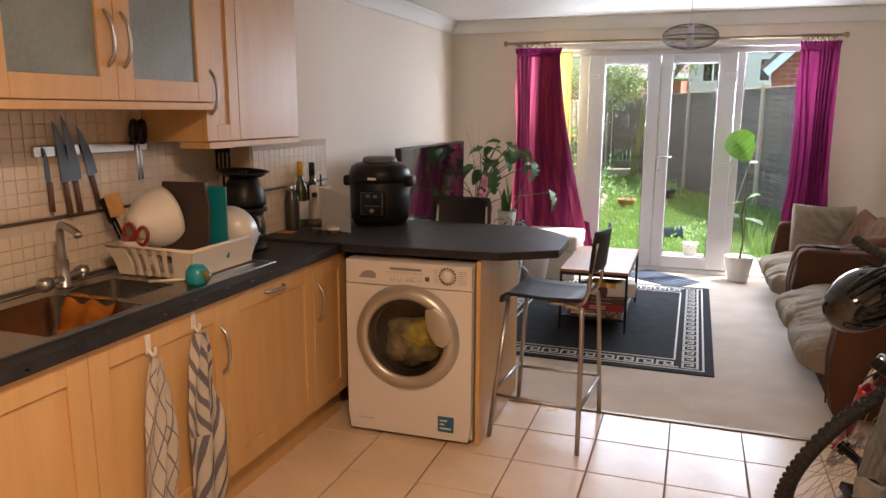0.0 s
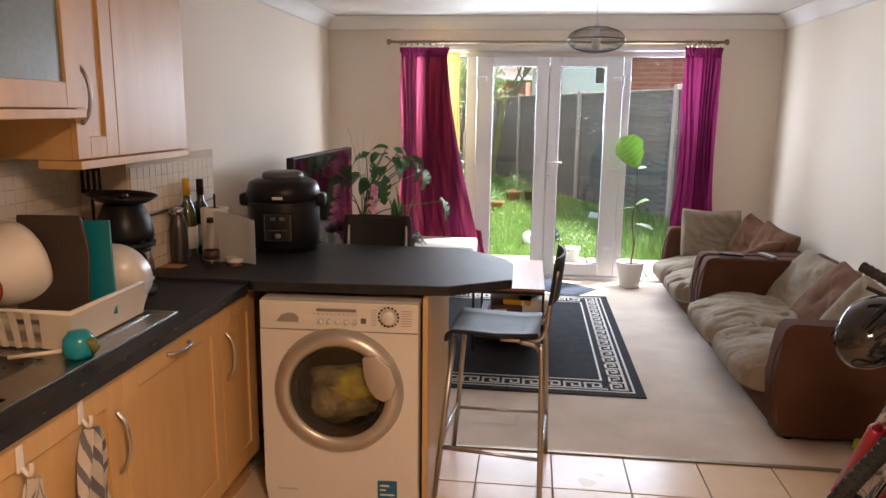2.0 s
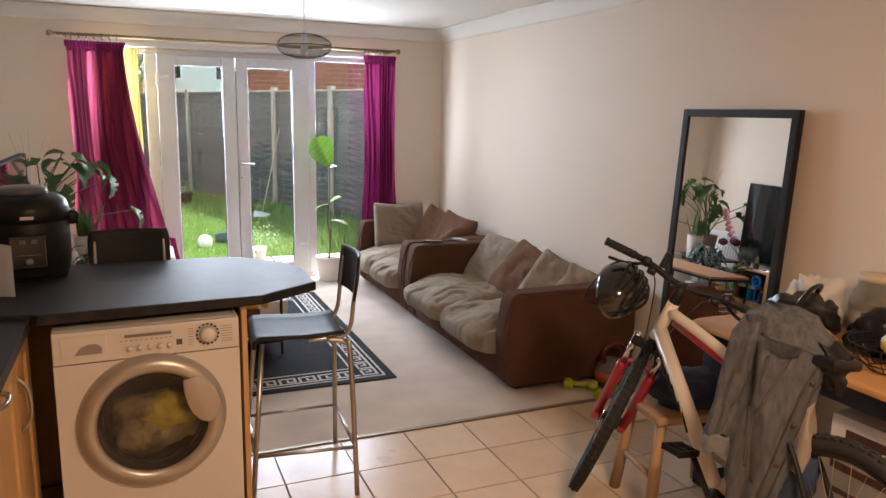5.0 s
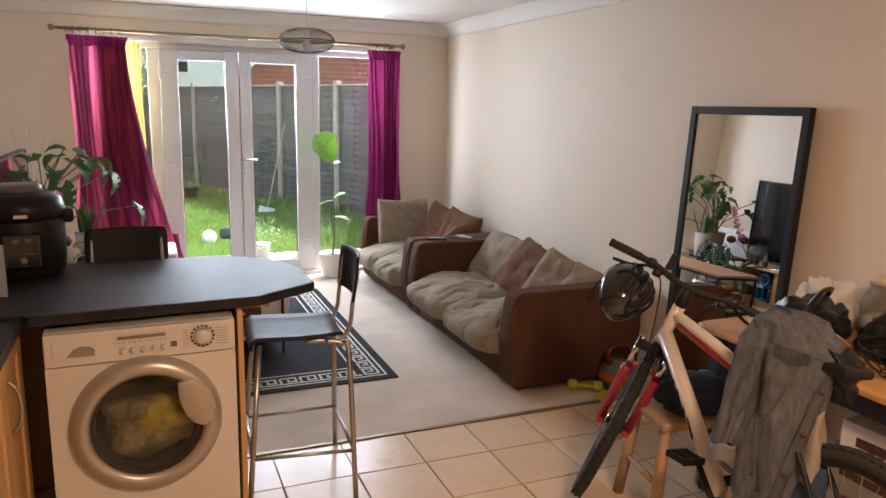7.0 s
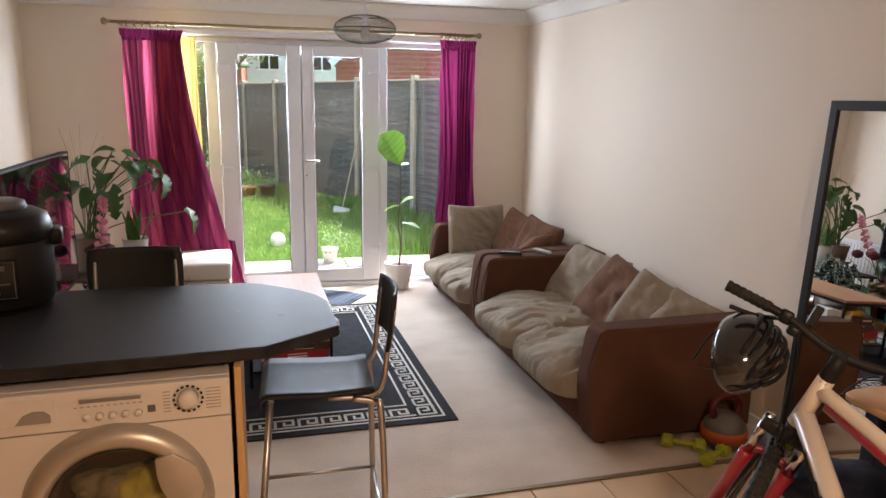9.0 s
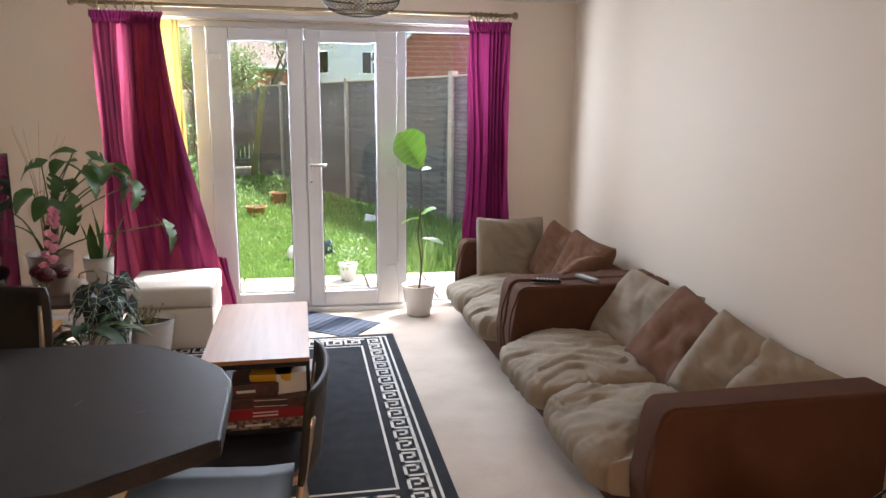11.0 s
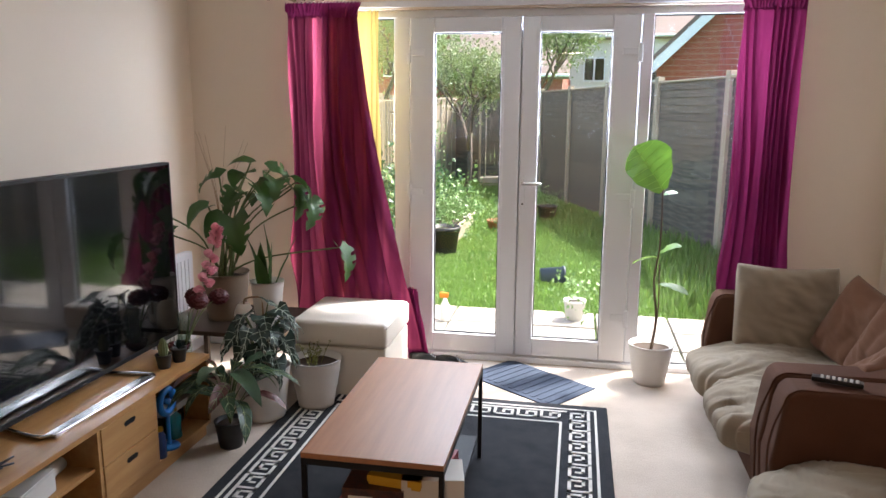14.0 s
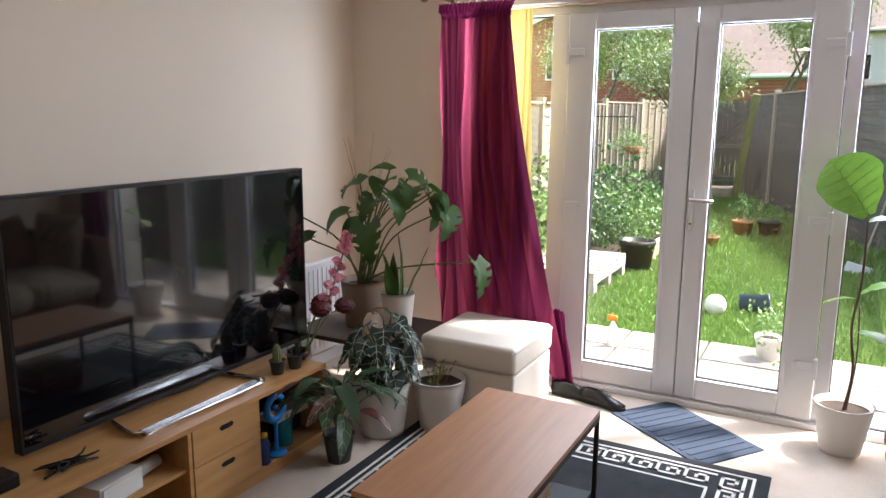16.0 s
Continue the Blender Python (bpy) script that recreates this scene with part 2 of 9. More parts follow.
add_box(bm, OX1, YB, -0.1, XR + 0.12, YB + 0.28, ZC + 0.1)
add_box(bm, OX0, YB, OZ, OX1, YB + 0.28, ZC + 0.1)
structure("wall_north", bm, M_WALL, "cream wall pierced by white glazed garden doors")
structure("ceiling", box(XL - 0.12, YF - 0.12, ZC, XR + 0.12, YB + 0.28, ZC + 0.12), M_CEIL, "plain white painted ceiling")

for m_ in (M_SOFA, M_SEAT, M_BROWNCUSH, M_CURTAIN, M_CURTAINBACKLIT, M_CARPET, M_RUG):
    m_.node_tree.nodes["Principled BSDF"].inputs["Specular IOR Level"].default_value = 0.15
for m_ in (M_WORKTOP, M_BLACK, M_BLACKMETAL):
    m_.node_tree.nodes["Principled BSDF"].inputs["Specular IOR Level"].default_value = 0.22
# kitchen side: lined wall, boxed column, tiles' backing
XK = -2.17
structure("wall_lining", box(XL, YF, 0, XK, 3.22, ZC), M_WALL, "cream plastered kitchen wall behind the units")
structure("wall_column", box(XL, 3.22, 0, -1.97, 3.98, ZC), M_WALL, "boxed-out plastered column beside the wall cupboards")


def cornice():
    prof = [(0.0, -0.115), (0.012, -0.115), (0.016, -0.10), (0.03, -0.07), (0.055, -0.04), (0.09, -0.018), (0.105, -0.014), (0.105, 0.0), (0.0, 0.0)]
    runs = [((XL, 3.98), (XL, YB), (1, 0)), ((XL, YB), (XR, YB), (0, -1)), ((XR, YB), (XR, YF), (-1, 0))]
    bm = bmesh.new()
    for (ax, ay), (bx, by), (nx, ny) in runs:
        ring = []
        for px, py, s in ((ax, ay, 1), (bx, by, -1)):
            dx, dy = (bx - ax), (by - ay)
            k = math.hypot(dx, dy)
            dx, dy = dx / k, dy / k
            ring.append([bm.verts.new((px + nx * d + (dx * s * d if (abs(py - YB) < 0.01) else 0), py + ny * d + (dy * s * d if (abs(py - YB) < 0.01) else 0), ZC + h)) for d, h in prof])
        for i in range(len(prof) - 1):
            bm.faces.new((ring[0][i], ring[0][i + 1], ring[1][i + 1], ring[1][i]))
    bmesh.ops.recalc_face_normals(bm, faces=bm.faces)
    return bm


structure("cornice", cornice(), M_CEIL, "white plaster cove cornice along the ceiling", True)
bm = bmesh.new()
add_box(bm, XL, 3.99, 0, XL + 0.014, YB, 0.075, 0.004)
add_box(bm, XL + 0.014, YB - 0.014, 0, OX0 - 0.01, YB, 0.075, 0.004)
add_box(bm, OX1 + 0.01, YB - 0.014, 0, XR - 0.014, YB, 0.075, 0.004)
add_box(bm, XR - 0.014, YF, 0, XR, YB, 0.075, 0.004)
structure("baseboard", bm, M_UPVC, "low white painted skirting board")

CY = 3.777
floor_base = structure("floor", box(XL, YF, -0.12, XR, CY, -0.008), M_GROUT, "cream ceramic tiled kitchen floor with dark joints")
carpet = structure("carpet", box(XL, CY, -0.12, XR, YB + 0.1, 0.004), M_CARPET, "worn beige fitted carpet")
structure("threshold_strip", prism([(XL, CY - 0.012), (XR, CY - 0.012), (XR, CY + 0.014), (XL, CY + 0.014)], 0.0, 0.007, 0.002), mat("brass_strip", (0.30, 0.25, 0.18), 0.5, 0.6), "thin metal strip where carpet meets tiles")


# ---- garden doors ----
# The living end and the garden are drawn about 7 % over size and brought to true size by settle().
ROOM = Matrix.Translation((-0.140, 0.031, 0.0)) @ Matrix.Diagonal((0.925, 0.934, 0.957, 1.0))
OX0, OX1, OZ, YB = -1.56, 1.34, 2.19, 7.82


def standing():
    return {ob.name for ob in bpy.data.objects}


def settle(before, m=ROOM):
    """Brings every top-level thing made since `before` to its true place and size."""
    for ob in bpy.data.objects:
        if ob.parent is None and ob.name not in before:
            ob.matrix_basis = m @ ob.matrix_basis


before = standing()


def rail_frame(bm, x0, x1, z0, z1, y0, y1, w, wb=None, bev=0.006):
    """A rectangular frame of four bars, mitre-free, butted."""
    wb = wb or w
    add_box(bm, x0, y0, z0, x0 + w, y1, z1, bev)
    add_box(bm, x1 - w, y0, z0, x1, y1, z1, bev)
    add_box(bm, x0 + w, y0 + 0.001, z1 - w, x1 - w, y1 - 0.001, z1, bev)
    add_box(bm, x0 + w, y0 + 0.001, z0, x1 - w, y1 - 0.001, z0 + wb, bev)


YD = YB + 0.05
win = empty("window_1", None, "white plastic glazed screen of two doors and two sidelights", "window", "", "structure")
bm = bmesh.new()
rail_frame(bm, OX0, OX1, 0.0, OZ, YD, YD + 0.07, 0.045)
for xa, xb in ((-0.965, -0.864), (0.564, 0.635)):
    add_box(bm, xa, YD + 0.001, 0.045, xb, YD + 0.069, OZ - 0.045, 0.005)
add_box(bm, -0.175, YD + 0.046, 0.046, -0.123, YD + 0.06, OZ - 0.046, 0.003)
part("window_frame", bm, M_UPVC, win)
part("door_sill", box(OX0, YD - 0.03, 0.0, OX1, YD, 0.04, 0.006), M_UPVC, win)
M_GASKET = mat("black_gasket", (0.02, 0.02, 0.02), 0.6)


def glazed(parent, x0, x1, z0, z1, y):
    bm = bmesh.new()
    rail_frame(bm, x0, x1, z0, z1, y - 0.012, y + 0.014, 0.006, bev=0.0)
    part("gasket", bm, M_GASKET, parent)
    g = part("pane", box(x0 + 0.003, y - 0.002, z0 + 0.003, x1 - 0.003, y + 0.002, z1 - 0.003), M_GLASS, parent, "clear glass pane")
    g.visible_shadow = False


glazed(win, OX0 + 0.045, -0.965, 0.045, OZ - 0.045, YD + 0.035)
glazed(win, 0.635, OX1 - 0.045, 0.045, OZ - 0.045, YD + 0.035)


def door_leaf(name, x0, x1, gx0, gx1, label, handle):
    d = empty(name, None, label, "door", "garden doors", "structure")
    bm = bmesh.new()
    z0, z1, gz0, gz1, y0, y1 = 0.05, 2.145, 0.17, 2.055, YD - 0.018, YD + 0.045
    add_box(bm, x0, y0, z0, gx0, y1, z1, 0.008)
    add_box(bm, gx1, y0, z0, x1, y1, z1, 0.008)
    add_box(bm, gx0, y0 + 0.001, z0, gx1, y1, gz0, 0.008)
    add_box(bm, gx0, y0 + 0.001, gz1, gx1, y1, z1, 0.008)
    part("leaf_frame", bm, M_UPVC, d)
    bm = bmesh.new()
    rail_frame(bm, gx0 - 0.022, gx1 + 0.022, gz0 - 0.022, gz1 + 0.022, y0 - 0.007, y0 - 0.0005, 0.021, bev=0.003)
    part("glazing_bead", bm, M_UPVC, d)
    glazed(d, gx0, gx1, gz0, gz1, YD + 0.012)
    hx = x1 if handle else x0
    hs = 1 if handle else -1
    for z in (0.33, 1.08, 1.93) if handle else (1.08, 1.93):
        bm = bmesh.new()
        add_box(bm, hx - 0.012, y0 - 0.02, z - 0.055, hx + 0.012, y0 - 0.001, z + 0.055, 0.004)
        add_box(bm, hx - hs * 0.10, y0 - 0.016, z - 0.012, hx - hs * 0.012, y0 - 0.001, z + 0.03, 0.005)
        part("hinge", bm, M_UPVC, d, "white hinge block")
    if handle:
        bm = bmesh.new()
        add_box(bm, x0 + 0.012, y0 - 0.012, 0.99, x0 + 0.04, y0, 1.21, 0.005)
        h = part("handle_plate", bm, M_UPVC, d)
        bm = tube(smooth_path([(x0 + 0.026, y0 - 0.01, 1.16), (x0 + 0.026, y0 - 0.05, 1.16), (x0 + 0.045, y0 - 0.058, 1.16), (x0 + 0.145, y0 - 0.055, 1.158)], 5), 0.010, 8)
        part("lever", bm, M_CHROME, h, smooth=True)
        part("keyhole", lathe([(0, 0), (0.006, 0), (0.006, 0.004), (0, 0.004)], 12, pose(x0 + 0.026, y0 - 0.012, 1.03, 90)), M_BLACK, h)
    return d


door_leaf("door_1", -0.86, -0.152, -0.70, -0.275, "white plastic glazed garden door leaf, closed", False)
door_leaf("door_2", -0.146, 0.56, -0.035, 0.395, "white plastic glazed garden door leaf with lever handle", True)


settle(before)


# ---- kitchen units ----
def frame_door(name, parent, y0, y1, z0, z1, x, handle="right", glass=False, flat=False):
    """A shaker door facing +x at x, between y0 and y1."""
    g = 0.0015
    w, t = min(0.075, (y1 - y0) * 0.3), 0.02
    y0, y1, z0, z1 = y0 + g, y1 - g, z0 + g, z1 - g
    if flat:
        d = obj(name, box(x, y0, z0, x + t, y1, z1, 0.002), M_WOOD, parent)
    else:
        if glass:
            d = part(name, box(x + 0.005, y0 + w, z0 + w, x + 0.011, y1 - w, z1 - w), M_FROST, parent, "frosted glass door in a wooden frame")
        else:
            d = obj(name, box(x, y0 + w, z0 + w, x + t - 0.009, y1 - w, z1 - w), M_WOOD, parent)
        part("stile", box(x, y0, z0, x + t, y0 + w, z1, 0.002), M_WOOD, d)
        part("stile", box(x, y1 - w, z0, x + t, y1, z1, 0.002), M_WOOD, d)
        part("rail", box(x, y0 + w, z0, x + t, y1 - w, z0 + w, 0.002), M_WOOD, d)
        part("rail", box(x, y0 + w, z1 - w, x + t, y1 - w, z1, 0.002), M_WOOD, d)
    if handle:
        zc = z1 - 0.19 if not glass else z0 + 0.2
        if glass is False and z0 > 1.2:
            zc = z0 + 0.2
        if handle == "top":
            yc = (y0 + y1) / 2
            pts = [(x + t - 0.002, yc - 0.07, z1 - 0.04), (x + t + 0.022, yc - 0.045, z1 - 0.04), (x + t + 0.028, yc, z1 - 0.04), (x + t + 0.022, yc + 0.045, z1 - 0.04), (x + t - 0.002, yc + 0.07, z1 - 0.04)]
        else:
            yc = y1 - 0.035 if handle == "right" else y0 + 0.035
            pts = [(x + t - 0.002, yc, zc - 0.09), (x + t + 0.024, yc, zc - 0.055), (x + t + 0.032, yc, zc), (x + t + 0.024, yc, zc + 0.055), (x + t - 0.002, yc, zc + 0.09)]
        part("handle", tube(smooth_path(pts, 5), 0.008, 8, flat=0.8), M_CHROME, d, "bowed brushed steel handle", True)
    return d


M_FROST = mat("frosted_glass", (0.23, 0.265, 0.25), 0.3, scale=2.5, amount=1.2, dark=(0.15, 0.175, 0.165))
XC = -1.545  # front of the base units


def base_unit(y0, y1, doors, label, top=0.855):
    u = empty("base_cabinet", None, label, "cabinet", "base units")
    part("body", box(XK + 0.01, y0 + 0.001, 0.15, XC - 0.001, y1 - 0.001, top), M_WOOD, u)
    part("plinth", box(XC - 0.06, y0 + 0.001, 0.0, XC - 0.045, y1 - 0.001, 0.15), M_WOOD, u)
    for a, b, h in doors:
        frame_door("door", u, a, b, 0.15, 0.855, XC, h)
    return u


base_unit(0.35, 0.84, [(0.35, 0.84, "right")], "beech shaker base cabinet under the worktop")
base_unit(0.84, 1.33, [(0.84, 1.33, "right")], "beech shaker base cabinet beside its twin")
base_unit(1.33, 1.71, [(1.33, 1.71, "left")], "narrow beech shaker base cabinet beside the sink", 0.72)
base_unit(1.71, 2.358, [(1.71, 2.358, "right")], "beech sink cabinet with tea towels on its door", 0.72)
base_unit(2.358, 3.002, [(2.358, 3.002, "top")], "beech cabinet with a horizontal steel handle")
base_unit(3.002, 3.36, [(3.002, 3.327, "left")], "narrow beech corner cabinet beside the washing machine")


# worktop: the run along the wall, with the sink cut out, and the peninsula
counter = empty("worktop", None, "black speckled laminate worktop with a worn edge", "worktop")
for x0, y0, x1, y1 in ((XK + 0.012, 0.35, -1.50, 1.30), (XK + 0.012, 1.30, -2.06, 2.60), (-1.60, 1.30, -1.50, 2.60), (XK + 0.012, 2.60, -1.50, 3.205)):
    part("top_section", box(x0, y0, 0.862, x1, y1, 0.90), M_WORKTOP, counter)
M_CHIP = mat("worn_chipboard", (0.34, 0.28, 0.22), 0.9, scale=60, amount=1.2, bump=0.6, bump_scale=200)
rnd = random.Random(77)
for k in range(16):
    y = 0.45 + k * 0.17 + rnd.uniform(-0.05, 0.05)
    w, hh = rnd.uniform(0.006, 0.022), rnd.uniform(0.003, 0.007)
    z = 0.8995 - hh / 2 if k % 3 else rnd.uniform(0.868, 0.89)
    bm = bmesh.new()
    bm.faces.new([bm.verts.new((-1.4996, y + w * math.cos(a) * rnd.uniform(0.5, 1), z + hh / 2 * math.sin(a) * rnd.uniform(0.4, 1))) for a in [2 * math.pi * q / 9 for q in range(9)]])
    bmesh.ops.solidify(bm, geom=list(bm.faces), thickness=0.0008)
    part("edge_chip", bm, M_CHIP, counter, "pale chip in the worn edge" if k == 0 else "")
pen = [(-1.955, 3.21), (-1.50, 3.21), (-1.475, 3.19), (-0.725, 3.23), (-0.485, 3.39), (-0.49, 3.70), (-0.52, 3.79), (-0.58, 3.87), (-0.71, 3.99), (-0.78, 4.02), (-1.955, 4.04)]
bar_top = empty("peninsula_top", None, "black laminate breakfast bar top with clipped corners", "worktop")
part("slab", prism(pen, 0.875, 0.913, 0.005), M_WORKTOP, bar_top)
M_SCUFF = mat("worktop_scuff", (0.09, 0.085, 0.08), 0.6, scale=60, amount=0.8)
for x, y, w, a in ((-1.05, 3.46, 0.05, 20), (-0.80, 3.62, 0.03, 70), (-1.22, 3.75, 0.04, -30), (-0.66, 3.55, 0.02, 10)):
    part("scuff", box(-w / 2, -0.0012, 0, w / 2, 0.0012, 0.0004, 0, 1, pose(x, y, 0.913, 0, 0, a)), M_SCUFF, bar_top, "faint scratch" if w > 0.045 else "")
for k, ((xa, ya), (xb, yb)) in enumerate(zip(pen[2:5], pen[3:6])):
    L = math.hypot(xb - xa, yb - ya)
    part("edge_band", box(0.004, -0.0012, -0.016, L - 0.004, 0.0006, 0.016, 0, 1, pose(xa, ya, 0.894, 0, 0, math.degrees(math.atan2(yb - ya, xb - xa)))), M_WORKTOP, bar_top)
tagged(obj("end_panel", box(-0.812, 3.19, 0.0, -0.792, 3.92, 0.874, 0.002), M_WOOD), "pale wooden end panel holding up the breakfast bar", "panel")
tagged(obj("back_panel", box(-1.95, 3.82, 0.0, -0.814, 3.84, 0.874, 0.002), M_WOOD), "plain wooden panel behind the washing machine", "panel")


# wall cupboards
def wall_unit(y0, y1, z0, x, doors, label, pelmet):
    u = empty("wall_cabinet", None, label, "cabinet", "wall units")
    part("body", box(XK + 0.004, y0 + 0.001, z0, x - 0.001, y1 - 0.001, 2.33), M_WOOD, u)
    for a, b, h, gl, fl in doors:
        frame_door("door", u, a, b, z0, 2.33, x, h, gl, fl)
    if pelmet:
        part("pelmet", box(XK + 0.2, y0, z0 - 0.03, x + 0.028, y1 - 0.002, z0 - 0.002, 0.003), M_WOOD, u)
    return u


wall_unit(1.20, 2.70, 1.56, -1.81, [(1.20, 1.70, "left", True, False), (1.70, 2.196, "right", True, False), (2.196, 2.695, "left", True, False)], "beech wall cupboard with frosted glass doors", True)
wall_unit(2.71, 3.44, 1.40, -1.85, [(2.71, 2.94, "left", False, False), (2.94, 3.44, "", False, True)], "beech boiler cupboard with a plain end door", True)


# ---- washing machine ----
M_DOORRING = mat("satin_door_ring", (0.50, 0.46, 0.40), 0.34, 0.55, scale=10, amount=0.3)


def washing_machine(m):
    u = empty("washing_machine", m, "white front-loading washing machine full of laundry", "washing machine")
    w, d, h = 0.60, 0.56, 0.85
    bm = bmesh.new()
    for q in ((0, 0.03, 0.02, 0.015, d, h), (w - 0.015, 0.03, 0.02, w, d, h), (0.015, 0.031, h - 0.02, w - 0.015, d - 0.001, h - 0.0005), (0.015, 0.031, 0.021, w - 0.015, d - 0.001, 0.04), (0.015, d - 0.015, 0.04, w - 0.015, d - 0.001, h - 0.02)):
        add_box(bm, *q, 0.003)
    part("body", bm, M_WHITE, u)
    bm = bmesh.new()
    inner, outer = [], []
    for k in range(64):
        a = 2 * math.pi * (k + 0.5) / 64
        ca, sa = math.cos(a), math.sin(a)
        inner.append(bm.verts.new((0.30 + 0.20 * ca, 0.0, 0.502 + 0.20 * sa)))
        f = min((0.299 / abs(ca)) if abs(ca) > 1e-6 else 9, ((0.233 if sa > 0 else 0.48) / abs(sa)) if abs(sa) > 1e-6 else 9)
        outer.append(bm.verts.new((0.30 + f * ca, 0.0, 0.502 + f * sa)))
    for k in range(64):
        n = (k + 1) % 64
        bm.faces.new((outer[k], outer[n], inner[n], inner[k]))
    for cx, cz, side in ((0.599, 0.735, 0), (0.001, 0.735, 1), (0.001, 0.022, 2), (0.599, 0.022, 3)):
        c = bm.verts.new((cx, 0.0, cz))
        near = sorted(outer, key=lambda v: (v.co - c.co).length)[:2]
        bm.faces.new((c, near[0], near[1]))
    bmesh.ops.recalc_face_normals(bm, faces=bm.faces)
    bmesh.ops.solidify(bm, geom=list(bm.faces), thickness=-0.028)
    shift = min(v.co.y for v in bm.verts)
    bmesh.ops.translate(bm, vec=(0, -shift, 0), verts=bm.verts)
    bmesh.ops.recalc_face_normals(bm, faces=bm.faces)
    part("front_panel", bm, M_WHITE, u)
    part("kick_hatch", box(0.05, -0.0015, 0.075, 0.13, 0.002, 0.083, 0.0005), mat("hatch_line", (0.5, 0.48, 0.45), 0.5), u)
    con = part("control_panel", box(0.001, -0.001, 0.738, w - 0.001, 0.03, h - 0.001, 0.004), M_WHITE, u)
    part("drawer", box(0.025, -0.003, 0.762, 0.165, 0.004, 0.835, 0.002, 2), M_WHITE, con, "white detergent drawer")
    # no real hollow: the recess's shade is a flat grey shape
    bm = prism([(0.0, 0.0), (0.085, 0.0), (0.085, 0.022), (0.07, 0.034), (0.045, 0.036), (0.02, 0.026)], 0, 0.001)
    bmesh.ops.transform(bm, matrix=pose(0.065, -0.003, 0.768, 90), verts=bm.verts)
    part("drawer_grip", bm, mat("grey_shade", (0.30, 0.27, 0.24), 0.5), con, "flat grey patch painting the shade of a curved finger recess")
    bm = bmesh.new()
    for i in range(11):
        add_box(bm, 0.205 + 0.016 * i, -0.0022, 0.800, 0.213 + 0.016 * i, -0.0008, 0.8035)
    for i in range(7):
        add_box(bm, 0.535, -0.0022, 0.765 + 0.0095 * i, 0.575, -0.0008, 0.7675 + 0.0095 * i)
        add_box(bm, 0.425, -0.0022, 0.765 + 0.0095 * i, 0.443, -0.0008, 0.7675 + 0.0095 * i)
    part("panel_print", bm, mat("pale_grey_print", (0.34, 0.32, 0.30), 0.5), con)
    part("display", box(0.385, -0.0025, 0.770, 0.405, -0.0008, 0.790), mat("display_window", (0.12, 0.11, 0.10), 0.2), con)
    dial = part("dial", lathe([(0, 0.028), (0.02, 0.026), (0.026, 0.02), (0.028, 0), (0, 0)], 28, pose(0.49, -0.002, 0.80, 90)), M_WHITE, con, "round programme dial", True)
    bm = bmesh.new()
    for i in range(16):
        a = 2 * math.pi * i / 16
        add_box(bm, -0.003, -0.0015, -0.004, 0.003, 0, 0.004, 0, 1, pose(0.49 + 0.037 * math.cos(a), -0.0065, 0.80 + 0.037 * math.sin(a), 0, -math.degrees(a), 0))
    part("dial_marks", bm, M_BLACK, con)
    for i in range(5):
        part("button", lathe([(0, 0.008), (0.009, 0.007), (0.010, 0), (0, 0)], 14, pose(0.235 + i * 0.032, -0.007, 0.775, 90)), M_WHITE, con, "", True)
    part("display_marks", box(0.22, -0.008, 0.815, 0.37, -0.0065, 0.825), mat("grey_print", (0.2, 0.2, 0.2), 0.5), con)
    door = part("door", lathe([(0.178, 0.0), (0.182, 0.03), (0.198, 0.045), (0.218, 0.042), (0.240, 0.026), (0.247, 0.0)], 56, pose(0.30, 0.002, 0.502, 90)), M_DOORRING, u, "round pale grey door ring", True)
    part("seal", lathe([(0.182, 0.03), (0.17, 0.02), (0.165, -0.03), (0.188, -0.03)], 48, pose(0.30, 0.002, 0.502, 90)), M_BLACK, door, "", True)
    part("door_glass", lathe([(0, 0.01), (0.06, 0.012), (0.12, 0.02), (0.180, 0.034)], 48, pose(0.30, 0.002, 0.502, 90)), M_WMGLASS, door, "smoked glass porthole", True)
    bm = prism([(0.180, -0.023), (0.21, 0.0), (0.225, 0.05), (0.205, 0.112), (0.145, 0.159), (0.098, 0.147), (0.100, 0.10), (0.108, 0.06), (0.125, 0.02), (0.150, -0.01)], 0, 0.014, 0.004)
    bmesh.ops.transform(bm, matrix=pose(0.30, -0.034, 0.502, 90), verts=bm.verts)
    part("door_grip", bm, M_DOORRING, door, "", True)
    for lx, ly, lz, lr, col, word in ((0.30, 0.10, 0.457, 0.14, M_LAUNDRY, "grey-green wet laundry"), (0.345, 0.060, 0.500, 0.085, M_LAUNDRY2, "yellow cloth in the wash")):
        bm = bmesh.new()
        bmesh.ops.create_icosphere(bm, subdivisions=4, radius=lr)
        for v in bm.verts:
            n = lr * (0.38 * noise.noise(v.co * 9 + Vector((lx * 9, 0, 0))) + 0.28 * (1 - 2 * abs(noise.noise(v.co * 16))))
            v.co += v.normal * n
            v.co.y *= 0.5
            v.co.z *= 0.7
        bmesh.ops.transform(bm, matrix=pose(lx, ly, lz), verts=bm.verts)
        part("laundry", bm, col, u, word, True)
    part("drum", lathe([(0.0, -0.28), (0.2, -0.28), (0.22, -0.05), (0.16, -0.02)], 40, pose(0.30, 0.0, 0.502, 90)), M_BLACKMETAL, u, "", True)
    lab = part("energy_label", box(0.445, -0.0035, 0.06, 0.52, 0.008, 0.135), mat("blue_label", (0.02, 0.14, 0.26), 0.4), u, "blue square sticker")
    bm = bmesh.new()
    for z, a, b in ((0.112, 0.455, 0.49), (0.094, 0.455, 0.478), (0.074, 0.455, 0.51)):
        add_box(bm, a, -0.0045, z, b, -0.003, z + 0.007)
    part("label_print", bm, M_WHITE, lab)
